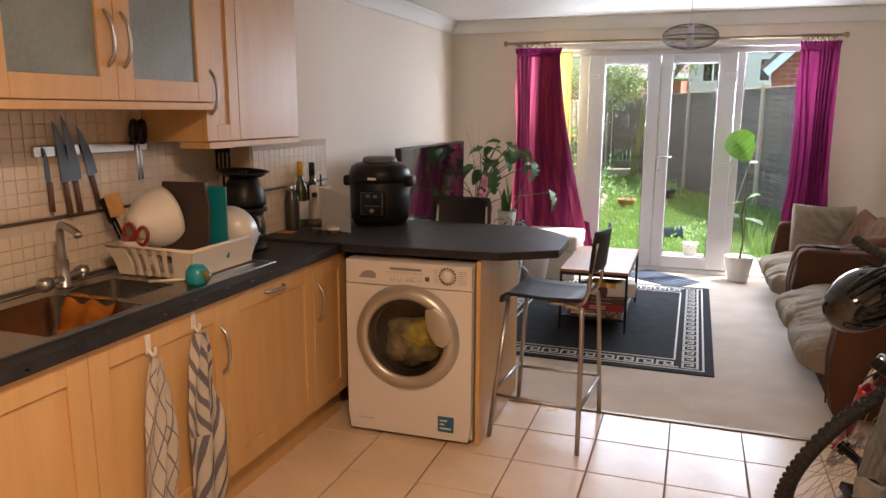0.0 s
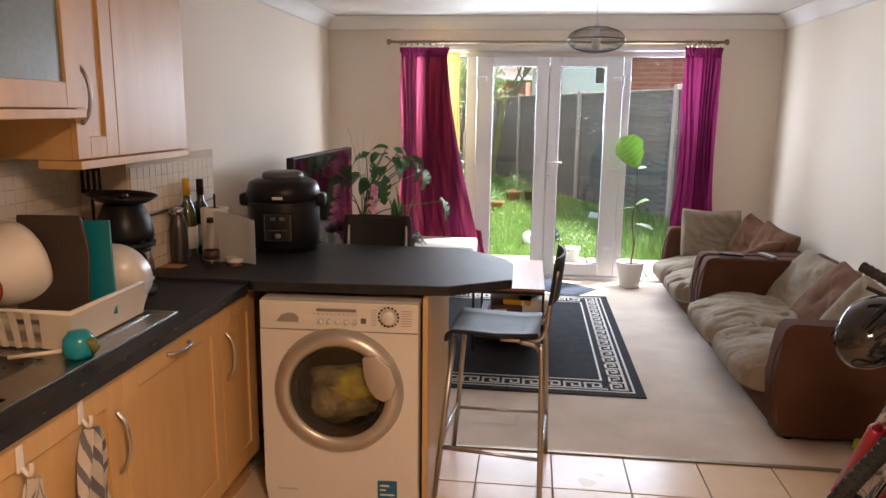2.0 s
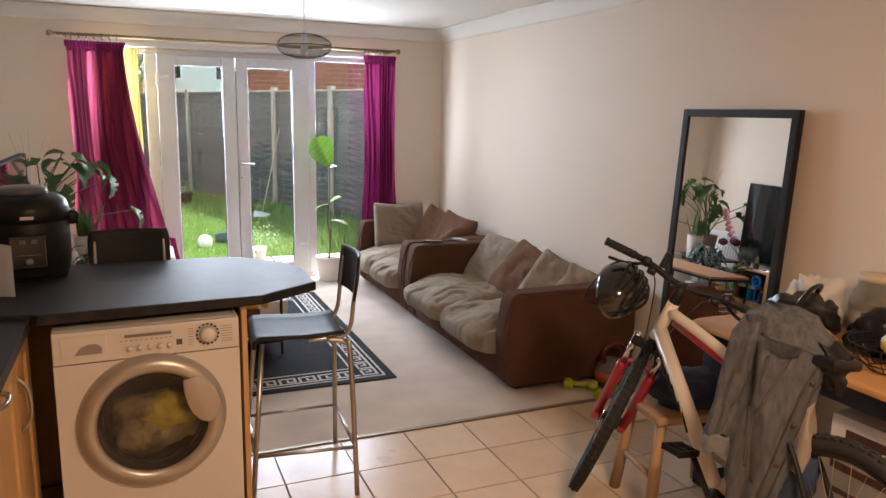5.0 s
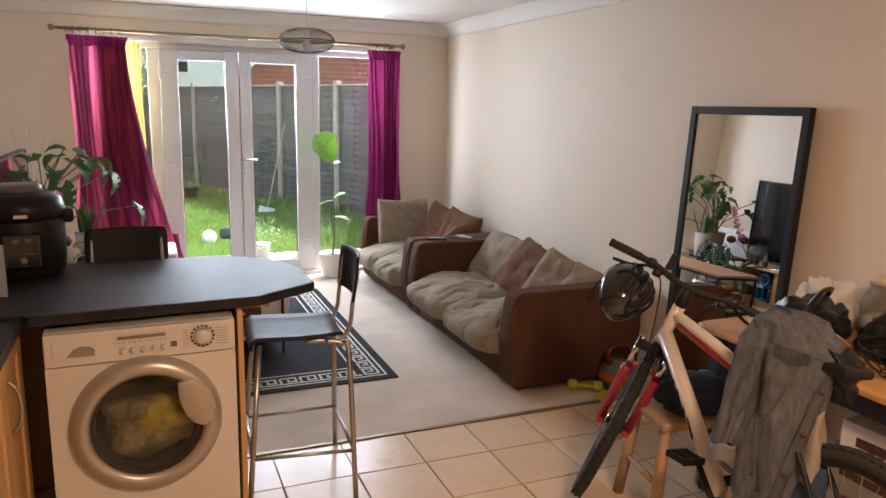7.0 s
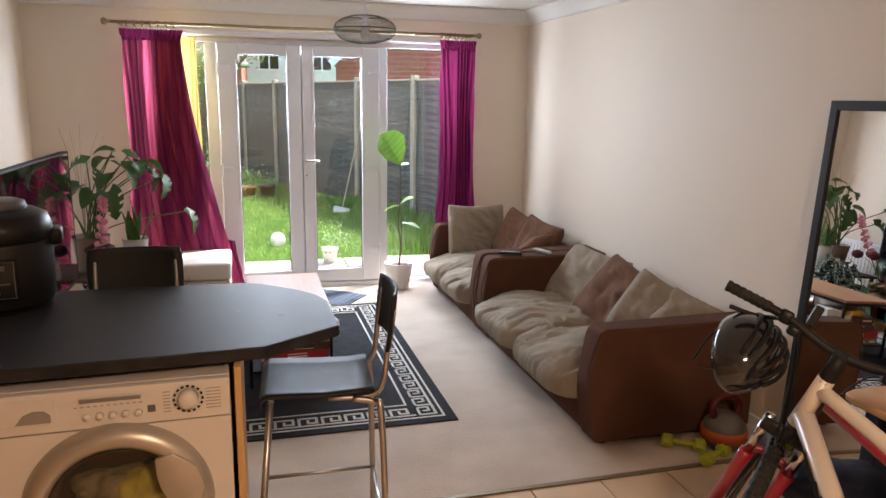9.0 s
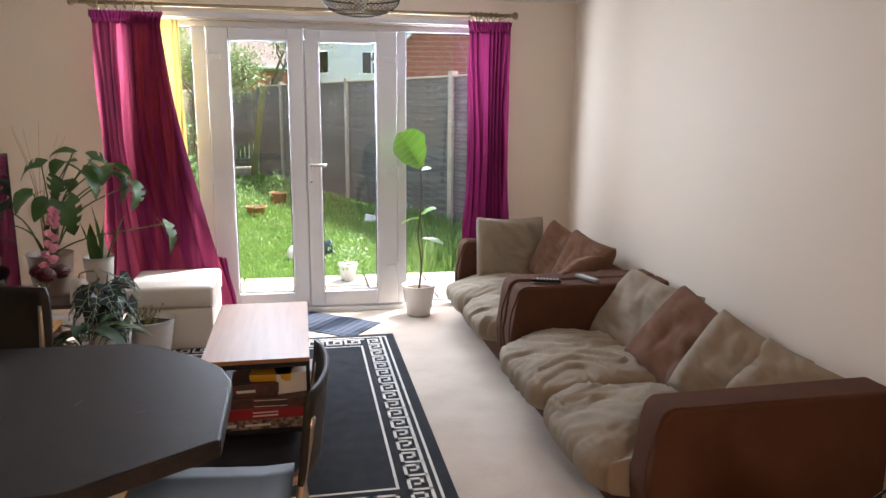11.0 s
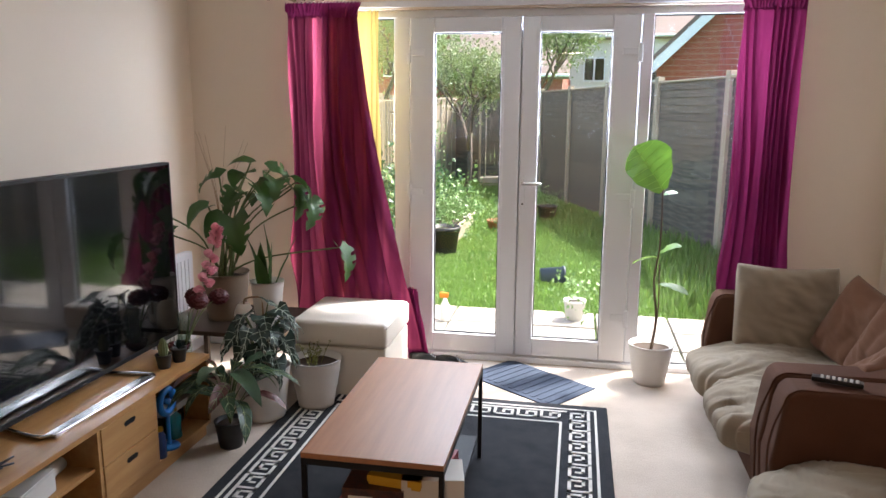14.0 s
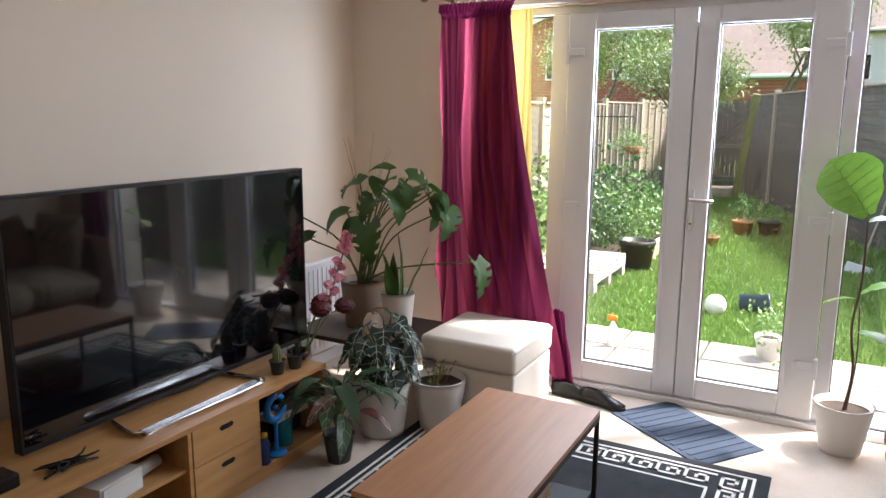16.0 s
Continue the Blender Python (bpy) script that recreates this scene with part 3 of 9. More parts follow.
    for x in (0.05, 0.55):
        for y in (0.08, 0.50):
            part("foot", lathe([(0, 0), (0.02, 0), (0.018, 0.03), (0, 0.03)], 12, pose(x, y, 0)), M_BLACK, u)
    return u


M_LAUNDRY = mat("wet_laundry", (0.30, 0.28, 0.20), 0.9, dark=(0.10, 0.10, 0.07), scale=14, amount=1.6, bump=0.5)
M_LAUNDRY2 = mat("yellow_laundry", (0.50, 0.47, 0.10), 0.9, dark=(0.26, 0.25, 0.07), scale=14, amount=1.2, bump=0.5)
M_WMGLASS = glass_mat("porthole_glass", (0.82, 0.77, 0.64))
washing_machine(pose(-1.436, 3.150, 0, 0, 0, 1.5) @ Matrix.Diagonal((1.02, 1.0, 1.005, 1.0)))
# ---- living room ----
def cushion_bm(w, h, t, seed=0, n=40, sag=0.0, pinch=0.035, wrinkle=0.010):
    """A filled cushion lying in x-z, thickness along y, centred."""
    bm = bmesh.new()
    rings = {}
    for side in (1, -1):
        for i in range(n + 1):
            for j in range(n + 1):
                u, v = 2 * i / n - 1, 2 * j / n - 1
                edge = i in (0, n) or j in (0, n)
                if edge and side < 0:
                    continue
                k = 1 - pinch * (1 - abs(v) ** 2) * (abs(u) ** 3)
                l = 1 - pinch * (1 - abs(u) ** 2) * (abs(v) ** 3)
                x, z = u * w / 2 * k * (1 - 0.05 * (u * v) ** 4), v * h / 2 * l * (1 - 0.05 * (u * v) ** 4)
                p = ((1 - u ** 4) * (1 - v ** 4)) ** 0.45
                y = side * t / 2 * p
                y += wrinkle * 2.2 * noise.noise(Vector((x * 7 + seed * 3.1, z * 7, seed + side))) * p
                y += wrinkle * (1 - 2.5 * abs(noise.noise(Vector((x * 11 + z * 5, z * 6 + seed, seed * 2.0))))) * p
                y += wrinkle * 0.45 * (1 - 3 * abs(noise.noise(Vector((x * 9 + seed, z * 26 + x * 8, seed * 1.3))))) * p
                z -= sag * (1 - u * u) * (v + 1) / 2
                rings[(side, i, j)] = bm.verts.new((x, y, z))
    for side in (1, -1):
        for i in range(n):
            for j in range(n):
                q = [rings.get((side, a, b)) or rings[(1, a, b)] for a, b in ((i, j), (i + 1, j), (i + 1, j + 1), (i, j + 1))]
                bm.faces.new(q if side < 0 else list(reversed(q)))
    return bm


def cushion(material, label, m, w=0.50, h=0.48, t=0.17, seed=0, sag=0.02):
    ob = obj("cushion", cushion_bm(w, h, t, seed, sag=sag), material, smooth=True, at=m)
    return tagged(ob, label, "cushion", "sofa cushions")


def seat_bm(lx, ly, lz, seed, wr=0.012):
    """A slumped seat cushion: rounded box with folds, origin at its lower middle."""
    bm = bmesh.new()
    bmesh.ops.create_cube(bm, size=2.0)
    bmesh.ops.subdivide_edges(bm, edges=list(bm.edges), cuts=44, use_grid_fill=True)
    for v in bm.verts:
        p = v.co.copy()
        e = 5.0
        k = (abs(p.x) ** e + abs(p.y) ** e + abs(p.z) ** e) ** (1 / e)
        q = p / k
        x, y, z = q.x * lx / 2, q.y * ly / 2, q.z * lz / 2
        top = max(0.0, q.z)
        crown = 0.028 * (1 - q.x ** 2) * (1 - q.y ** 2) * top
        w = noise.noise(Vector((x * 4 + seed, y * 5, 1.0 + seed)))
        w2 = 1.0 - 2.4 * abs(noise.noise(Vector((x * 3.5 + seed, y * 15 + 5 * w, seed))))
        w3 = 1.0 - 3.0 * abs(noise.noise(Vector((x * 5 + 2 * w + seed, y * 34 + 9 * w, seed * 1.7))))
        z += crown + top * (wr * 1.7 * w + wr * 0.65 * w2 + wr * 0.30 * w3) - 0.035 * top * max(0.0, -q.x - 0.55) / 0.45
        x -= 0.03 * (1 - q.z ** 2) * (q.x < 0) + wr * w2 * (q.x < -0.8)
        v.co = (x, y, z + lz / 2)
    return bm


def sofa(y0, y1, x0, x1, label, seed):
    s = empty("sofa", None, label, "sofa", "sofas")
    aw, ah = 0.15, 0.578

    def arm_bm(ya, yb):
        bm = bmesh.new()
        prof = [(x0 + 0.03, 0.03), (x1 - 0.02, 0.03), (x1 - 0.02, ah + 0.02), (x0 + 0.055, ah + 0.012), (x0 + 0.03, ah - 0.01), (x0 + 0.015, ah - 0.06), (x0 - 0.005, ah - 0.22), (x0 - 0.012, 0.33), (x0 + 0.0, 0.18)]
        f = bm.faces.new([bm.verts.new((x, ya, z)) for x, z in prof])
        r = bmesh.ops.extrude_face_region(bm, geom=[f])
        bmesh.ops.translate(bm, vec=(0, yb - ya, 0), verts=[v for v in r["geom"] if isinstance(v, bmesh.types.BMVert)])
        bmesh.ops.recalc_face_normals(bm, faces=bm.faces)
        bmesh.ops.bevel(bm, geom=list(bm.edges), offset=0.014, segments=3, profile=0.5, affect="EDGES", clamp_overlap=True)
        return bm

    for ya, yb in ((y0, y0 + aw), (y1 - aw, y1)):
        a = part("arm", arm_bm(ya, yb), M_SOFA, s)
        pts = [(x0 - 0.008, (ya + 0.012 if ya == y0 else ya + 0.012), 0.10), (x0 - 0.02, ya + 0.012, 0.33), (x0 - 0.014, ya + 0.012, 0.43), (x0 + 0.012, ya + 0.012, ah - 0.06), (x0 + 0.05, ya + 0.012, ah + 0.008), (x0 + 0.2, ya + 0.012, ah + 0.012), (x1 - 0.1, ya + 0.012, ah + 0.014)]
        part("piping", tube(smooth_path(pts, 4), 0.0045, 6), M_SOFA, a, "", True)
    ym0, ym1 = y0 + aw, y1 - aw
    part("base", box(x0 + 0.035, ym0 - 0.01, 0.03, x1 - 0.05, ym1 + 0.01, 0.235, 0.02, 3), M_SOFA, s, "", True)
    part("backrest", box(x1 - 0.26, ym0 - 0.01, 0.21, x1 - 0.02, ym1 + 0.01, 0.55, 0.06, 4), M_SOFA, s, "", True)
    mid = (ym0 + ym1) / 2
    for k, (a, b) in enumerate(((ym0, mid), (mid, ym1))):
        bm = seat_bm(x1 - x0 - 0.145, b - a + 0.015, 0.19, seed + k * 7.3, 0.021)
        bmesh.ops.transform(bm, matrix=pose((x0 + x1 - 0.26) / 2 - 0.022, (a + b) / 2, 0.152, 0, 2.0), verts=bm.verts)
        part("seat_cushion", bm, M_SEAT, s, "slumped taupe seat cushion", True)
    for x in (x0 + 0.1, x1 - 0.1):
        for y in (y0 + 0.07, y1 - 0.07):
            part("foot", lathe([(0, 0), (0.025, 0), (0.03, 0.04), (0, 0.04)], 12, pose(x, y, 0.0)), M_BLACK, s)
    return s


sofa(4.03, 5.765, 0.775, 1.69, "brown suede two-seat sofa with slumped taupe seats", 1.0)
sofa(5.785, 7.11, 0.775, 1.69, "brown suede small sofa in the room corner", 5.0)
# cushions: pose of the centre, leaning on the backs
cushion(M_SEAT, "square taupe cushion leaning on the sofa back", pose(1.40, 5.37, 0.480, -38, 4, -76), 0.56, 0.46, 0.15, 1)
cushion(M_BROWNCUSH, "creased brown cushion leaning on the sofa back", pose(1.39, 4.92, 0.480, -40, 10, -84), 0.58, 0.46, 0.13, 2)
cushion(M_SEAT, "plump taupe cushion leaning on another cushion", pose(1.39, 4.53, 0.490, -34, 16, -66), 0.44, 0.42, 0.18, 3)
cushion(M_SEAT, "taupe cushion lying low beside the sofa arm", pose(1.46, 4.29, 0.475, -44, 12, -66), 0.44, 0.38, 0.15, 4)
cushion(M_SEAT, "large square taupe cushion upright on the small sofa", pose(1.125, 6.90, 0.550, -10, 0, -4), 0.50, 0.46, 0.14, 5)
cushion(M_BROWNCUSH, "brown cushion leaning on the small sofa back", pose(1.40, 6.63, 0.535, -22, 14, -66), 0.42, 0.42, 0.14, 6)
cushion(M_BROWNCUSH, "brown cushion beside a matching one", pose(1.44, 6.34, 0.530, -26, 8, -75), 0.44, 0.42, 0.14, 7)
cushion(M_BROWNCUSH, "flat brown cushion tucked against the sofa arm", pose(1.24, 6.08, 0.510, -50, 10, -150), 0.40, 0.38, 0.12, 8)


def remote(m, label, col):
    r = empty("remote_control", m, label, "remote control", "remotes on the sofa arm")
    part("body", box(-0.02, -0.08, 0, 0.02, 0.08, 0.016, 0.004), col, r)
    bm = bmesh.new()
    for i in range(3):
        for j in range(7):
            add_box(bm, -0.014 + i * 0.011, -0.065 + j * 0.018, 0.016, -0.008 + i * 0.011, -0.055 + j * 0.018, 0.0185)
    part("buttons", bm, M_RUGWHITE, r)


remote(pose(0.98, 5.70, 0.600, 0, 0, 70), "black remote control lying on the sofa arm", M_BLACK)
remote(pose(1.22, 5.71, 0.602, 0, 0, 20), "grey remote control lying on the sofa arm", mat("grey_remote", (0.3, 0.3, 0.29), 0.5))


# rug with a meander border
RX0, RX1, RY0, RY1 = -1.35, 0.262, 4.485, 6.735
rug = empty("rug", None, "black flat-woven rug with a white meander border", "rug")
part("rug_field", box(RX0, RY0, 0.004, RX1, RY1, 0.012, 0.003), M_RUG, rug)


def meander():
    bm = bmesh.new()
    z0, z1 = 0.012, 0.0135

    def bar(x0, y0, x1, y1):
        add_box(bm, min(x0, x1), min(y0, y1), z0, max(x0, x1), max(y0, y1), z1)

    for d, w in ((0.055, 0.012), (0.225, 0.012)):
        a, b, c, e = RX0 + d, RY0 + d, RX1 - d, RY1 - d
        bar(a, b, c, b + w), bar(a, e - w, c, e), bar(a, b + w, a + w, e - w), bar(c - w, b + w, c, e - w)
    band, w = 0.10, 0.0145
    u = band / 7
    key = [(0, 0, 0, 6), (0, 6, 6, 6), (6, 6, 6, 2), (6, 2, 3, 2), (3, 2, 3, 4), (0, 0, -2, 0), (6, 0, 8, 0)]

    def side(ox, oy, length, ux, uy, vx, vy):
        cells = int(round(length / (u * 8)))
        k = length / (cells * 8)
        for c in range(cells):
            for x0, y0, x1, y1 in ((0, 0, 0, 6), (0, 6, 6, 6), (6, 1.9, 6, 6), (3, 2, 6, 2), (3, 2, 3, 4), (0, 0, 8, 0)):
                a0, a1 = (c * 8 + min(x0, x1)) * k, (c * 8 + max(x0, x1)) * k + w
                b0, b1 = min(y0, y1) * u, max(y0, y1) * u + w
                bar(ox + ux * a0 + vx * b0, oy + uy * a0 + vy * b0, ox + ux * a1 + vx * b1, oy + uy * a1 + vy * b1)

    d = 0.088
    side(RX0 + d + 0.12, RY0 + d, RX1 - RX0 - 2 * d - 0.25, 1, 0, 0, 1)
    side(RX0 + d + 0.12, RY1 - d, RX1 - RX0 - 2 * d - 0.25, 1, 0, 0, -1)
    side(RX0 + d, RY0 + d, RY1 - RY0 - 2 * d, 0, 1, 1, 0)
    side(RX1 - d, RY0 + d, RY1 - RY0 - 2 * d, 0, 1, -1, 0)
    return bm


tagged(part("meander_border", meander(), M_RUGWHITE, rug, "white woven key pattern"), "", "", "", "stuff")


# coffee table with games below
before = standing()
TX0, TX1, TY0, TY1, TZ = -0.685, -0.18, 5.465, 6.465, 0.466
ct = empty("coffee_table", None, "walnut-topped coffee table on a thin black metal frame", "table")
part("tabletop", box(TX0, TY0, TZ - 0.02, TX1, TY1, TZ, 0.002), M_TABLE, ct)
bm = bmesh.new()
rail_w = 0.018
for y in (TY0, TY1 - rail_w):
    add_box(bm, TX0, y, TZ - 0.042, TX1, y + rail_w, TZ - 0.0205)
for x in (TX0, TX1 - rail_w):
    add_box(bm, x, TY0 + rail_w, TZ - 0.042, x + rail_w, TY1 - rail_w, TZ - 0.0205)
part("top_frame", bm, M_BLACKMETAL, ct)
for x in (TX0, TX1 - rail_w):
    for y in (TY0, TY1 - rail_w):
        part("leg", box(x, y, 0.0125, x + rail_w, y + rail_w, TZ - 0.0425, 0.002), M_BLACKMETAL, ct)
part("shelf", box(TX0 + 0.02, TY0 + 0.005, 0.10, TX1 - 0.02, TY1 - 0.005, 0.115, 0.002), M_BLACKMETAL, ct, "thin black lower shelf")


def board_game(x0, y0, z0, w, d, h, col, label, bars=(), turn=0.0):
    g = empty("board_game_box", pose(x0, y0, z0, 0, 0, turn), label, "board game", "games under the table")
    part("box_base", box(0.004, 0.004, 0, w - 0.004, d - 0.004, h * 0.4, 0.001), col, g)
    part("lid", box(0, 0, h * 0.3, w, d, h, 0.002), col, g)
    bm = bmesh.new()
    for a, b, c, e in bars:
        add_box(bm, w * a, -0.0012, h * c, w * b, 0.0, h * e)
    if bars:
        part("print", bm, M_RUGWHITE if len(bars) < 9 else M_BLACK, g)
    return g


M_RED = mat("red_card", (0.30, 0.012, 0.018), 0.45, scale=10, amount=0.4)
M_DKCARD = mat("dark_card", (0.03, 0.02, 0.02), 0.45, scale=30, amount=1.2, dark=(0.10, 0.03, 0.02))
M_MIXCARD = mat("printed_card", (0.30, 0.22, 0.16), 0.5, scale=40, amount=2.0, dark=(0.04, 0.03, 0.03))
M_CARD = mat("brown_card", (0.34, 0.23, 0.13), 0.8, scale=8, amount=0.5)
M_YELLOW = mat("yellow_card", (0.62, 0.36, 0.015), 0.5, scale=8, amount=0.3)
M_PAPER = mat("white_paper", (0.72, 0.70, 0.66), 0.8, scale=8, amount=0.2)
board_game(-0.615, 5.49, 0.115, 0.40, 0.27, 0.05, M_MIXCARD, "mottled printed board game box at the bottom", [(0.05, 0.2, 0.3, 0.6), (0.3, 0.6, 0.35, 0.55)])
board_game(-0.60, 5.48, 0.165, 0.40, 0.27, 0.055, M_RED, "red board game box with a white name bar", [(0.36, 0.66, 0.3, 0.42), (0.36, 0.66, 0.6, 0.7)], 1.5)
board_game(-0.56, 5.49, 0.22, 0.37, 0.26, 0.048, M_DKCARD, "dark board game box with a red name panel", [(0.3, 0.72, 0.2, 0.26), (0.3, 0.72, 0.8, 0.86)], -2)
board_game(-0.55, 5.50, 0.268, 0.22, 0.20, 0.065, M_DKCARD, "small dark printed game box on the pile", [(0.1, 0.5, 0.4, 0.6)], 3)
board_game(-0.34, 5.52, 0.268, 0.22, 0.16, 0.10, M_PAPER, "pale cardboard box jutting from the pile", [], 12)
board_game(-0.47, 5.54, 0.333, 0.20, 0.15, 0.035, M_YELLOW, "bright yellow game box on top", [], -6)
board_game(-0.60, 5.95, 0.115, 0.34, 0.24, 0.07, M_RED, "red game box further along the shelf", [(0.2, 0.8, 0.4, 0.6)], -4)
board_game(-0.57, 5.97, 0.185, 0.30, 0.22, 0.06, M_CARD, "brown card box lying on a game", [], 5)


# ottoman
ot = empty("ottoman", None, "cream leather storage ottoman with a seamed lid", "ottoman")
M_CREAM = mat("cream_leather", (0.74, 0.70, 0.64), 0.5, scale=5, amount=0.5, dark=(0.66, 0.62, 0.55), bump=0.25, bump_scale=150)
part("body", box(-1.37, 7.06, 0.0125, -0.815, 7.60, 0.29, 0.012, 3), M_CREAM, ot, "", True)
part("lid", box(-1.38, 7.05, 0.295, -0.805, 7.61, 0.44, 0.028, 4), M_CREAM, ot, "", True)
bm = bmesh.new()
add_tube(bm, [(-1.37, 7.056, 0.415), (-0.815, 7.056, 0.415)], 0.004, 6)
add_tube(bm, [(-0.809, 7.06, 0.415), (-0.809, 7.6, 0.415)], 0.004, 6)
part("piping", bm, M_CREAM, ot, "", True)


# curtains
def curtain_bm(top, bottom, z1, z0, folds, amp, y, seed, n=120, rows=26, gather=None):
    """A hanging cloth between x ranges top and bottom, pleated in y."""
    bm = bmesh.new()
    g = []
    for j in range(rows + 1):
        t = j / rows
        f = gather(t) if gather else t
        xa, xb = top[0] + (bottom[0] - top[0]) * f, top[1] + (bottom[1] - top[1]) * f
        z = z1 + (z0 - z1) * t
        row = []
        for i in range(n + 1):
            u = i / n
            w = noise.noise(Vector((u * 3.0, t * 1.2, seed))) * 1.6
            ph = 2 * math.pi * (folds * u + w)
            a = amp * (0.55 + 0.5 * math.sin(math.pi * min(1, t * 1.3))) * (0.7 + 0.6 * noise.noise(Vector((u * 9, t * 2, seed + 4))))
            yy = y + a * math.sin(ph) + 0.35 * a * math.sin(2.3 * ph + t * 4)
            xx = xa + (xb - xa) * (u + 0.25 / folds * math.sin(ph * 1.0 + 1.0) * min(1, 0.3 + t))
            row.append(bm.verts.new((xx, yy, z + 0.006 * math.sin(ph))))
        g.append(row)
    for j in range(rows):
        for i in range(n):
            bm.faces.new((g[j][i], g[j + 1][i], g[j + 1][i + 1], g[j][i + 1]))
    return bm


cl = empty("curtain", None, "magenta curtain draped wide over the ottoman", "curtain", "magenta curtains")
part("cloth", curtain_bm((-1.585, -1.14), (-1.60, -0.74), 2.14, 0.12, 9, 0.032, 7.648, 2.0, 150, 30, lambda t: t ** 1.45), M_CURTAINBACKLIT, cl, "", True)
part("heading", curtain_bm((-1.60, -1.11), (-1.585, -1.14), 2.215, 2.13, 22, 0.016, 7.648, 3.0, 150, 4), M_CURTAIN, cl, "gathered heading tape", True)
part("tail", curtain_bm((-0.86, -0.78), (-0.84, -0.70), 0.50, 0.03, 3, 0.02, 7.69, 8.0, 40, 12), M_CURTAIN, cl, "loose curtain end reaching the floor", True)
cr = empty("curtain", None, "magenta curtain hanging narrow beside the sofa", "curtain", "magenta curtains")
part("cloth", curtain_bm((1.08, 1.40), (1.05, 1.44), 2.14, 0.06, 6, 0.035, 7.62, 6.0, 110, 30), M_CURTAIN, cr, "", True)
part("heading", curtain_bm((1.07, 1.415), (1.08, 1.40), 2.215, 2.13, 15, 0.016, 7.62, 7.0, 110, 4), M_CURTAIN, cr, "gathered heading tape", True)
li = obj("curtain_lining", curtain_bm((-1.36, -1.02), (-1.40, -1.02), 2.17, 0.48, 7, 0.02, 7.70, 9.0, 80, 12), M_LINING, smooth=True)
tagged(li, "pale yellow sheer curtain behind the magenta one", "curtain")

M_BRASS = mat("aged_brass", (0.34, 0.26, 0.15), 0.4, 0.9, scale=20, amount=0.6)
rod = empty("curtain_rod", None, "brass curtain rod with ball finials and rings", "curtain rod")
RZ, RYY = 2.262, 7.66
part("pole", tube([(-1.66, RYY, RZ), (1.40, RYY, RZ)], 0.013, 12), M_BRASS, rod, "", True)
for x, s in ((-1.66, -1), (1.40, 1)):
    part("finial", lathe([(0, 0), (0.014, 0), (0.014, 0.015), (0.009, 0.02), (0.024, 0.035), (0.028, 0.05), (0.022, 0.066), (0, 0.073)], 14, pose(x, RYY, RZ, 0, 90 * s)), M_BRASS, rod, "", True)
for x in (-1.60, 1.37):
    part("bracket", box(x - 0.008, RYY, RZ - 0.02, x + 0.008, YB, RZ + 0.005, 0.003), M_BRASS, rod)
for x in [-1.54 + i * 0.06 for i in range(7)] + [1.10 + i * 0.04 for i in range(6)]:
    part("ring", tube([(x + 0.006 * math.sin(a * 3), RYY + 0.026 * math.cos(a), RZ - 0.01 + 0.026 * math.sin(a)) for a in [2 * math.pi * k / 16 for k in range(16)]], 0.0045, 6, True), M_BRASS, rod, "", True)
tagged(obj("curtain_track", box(-1.55, YB - 0.03, 2.20, 1.33, YB - 0.002, 2.235, 0.004), M_UPVC), "white curtain track above the doors", "curtain track")

settle(before)

# pendant lamp
M_WIRE = mat("dark_wire", (0.05, 0.045, 0.04), 0.5, 0.3)
pl = empty("pendant_lamp", None, "flattened wire-mesh pendant lamp on a white cord", "lamp")
LX, LY, LZ = -0.015, 5.70, 2.045
bm = bmesh.new()
R, Hh = 0.190, 0.082
for i in range(44):
    for s in (1, -1):
        pts = []
        for k in range(13):
            ph = math.pi * (0.13 + 0.78 * k / 12)
            a = 2 * math.pi * i / 44 + s * 1.4 * k / 12
            r = R * math.sin(ph) ** 0.8
            pts.append((LX + r * math.cos(a), LY + r * math.sin(a), LZ + Hh * math.cos(ph)))
        add_tube(bm, pts, 0.0011, 3)
for ph, rr in ((math.pi / 2, 0.004), (math.pi * 0.13, 0.003), (math.pi * 0.91, 0.003)):
    r = R * math.sin(ph) ** 0.8
    add_tube(bm, [(LX + r * math.cos(a), LY + r * math.sin(a), LZ + Hh * math.cos(ph)) for a in [2 * math.pi * k / 40 for k in range(40)]], rr, 5, True)
part("shade", bm, M_WIRE, pl, "dark wire mesh shade")
part("cord", tube([(LX, LY, LZ + 0.06), (LX, LY, ZC - 0.02)], 0.0035, 6), M_UPVC, pl)
part("lamp_holder", lathe([(0, 0.10), (0.012, 0.10), (0.02, 0.08), (0.02, 0.03), (0.026, 0.025), (0.026, 0.005), (0, 0.005)], 16, pose(LX, LY, LZ)), M_UPVC, pl, "", True)
part("bulb", lathe([(0, -0.065), (0.02, -0.06), (0.03, -0.04), (0.028, -0.015), (0.014, 0.005), (0, 0.005)], 16, pose(LX, LY, LZ)), M_PAPER, pl, "white light bulb", True)
part("ceiling_rose", lathe([(0, 0), (0.045, 0), (0.04, -0.015), (0.012, -0.022), (0, -0.022)], 24, pose(LX, LY, ZC - 0.0005)), M_UPVC, pl, "", True)
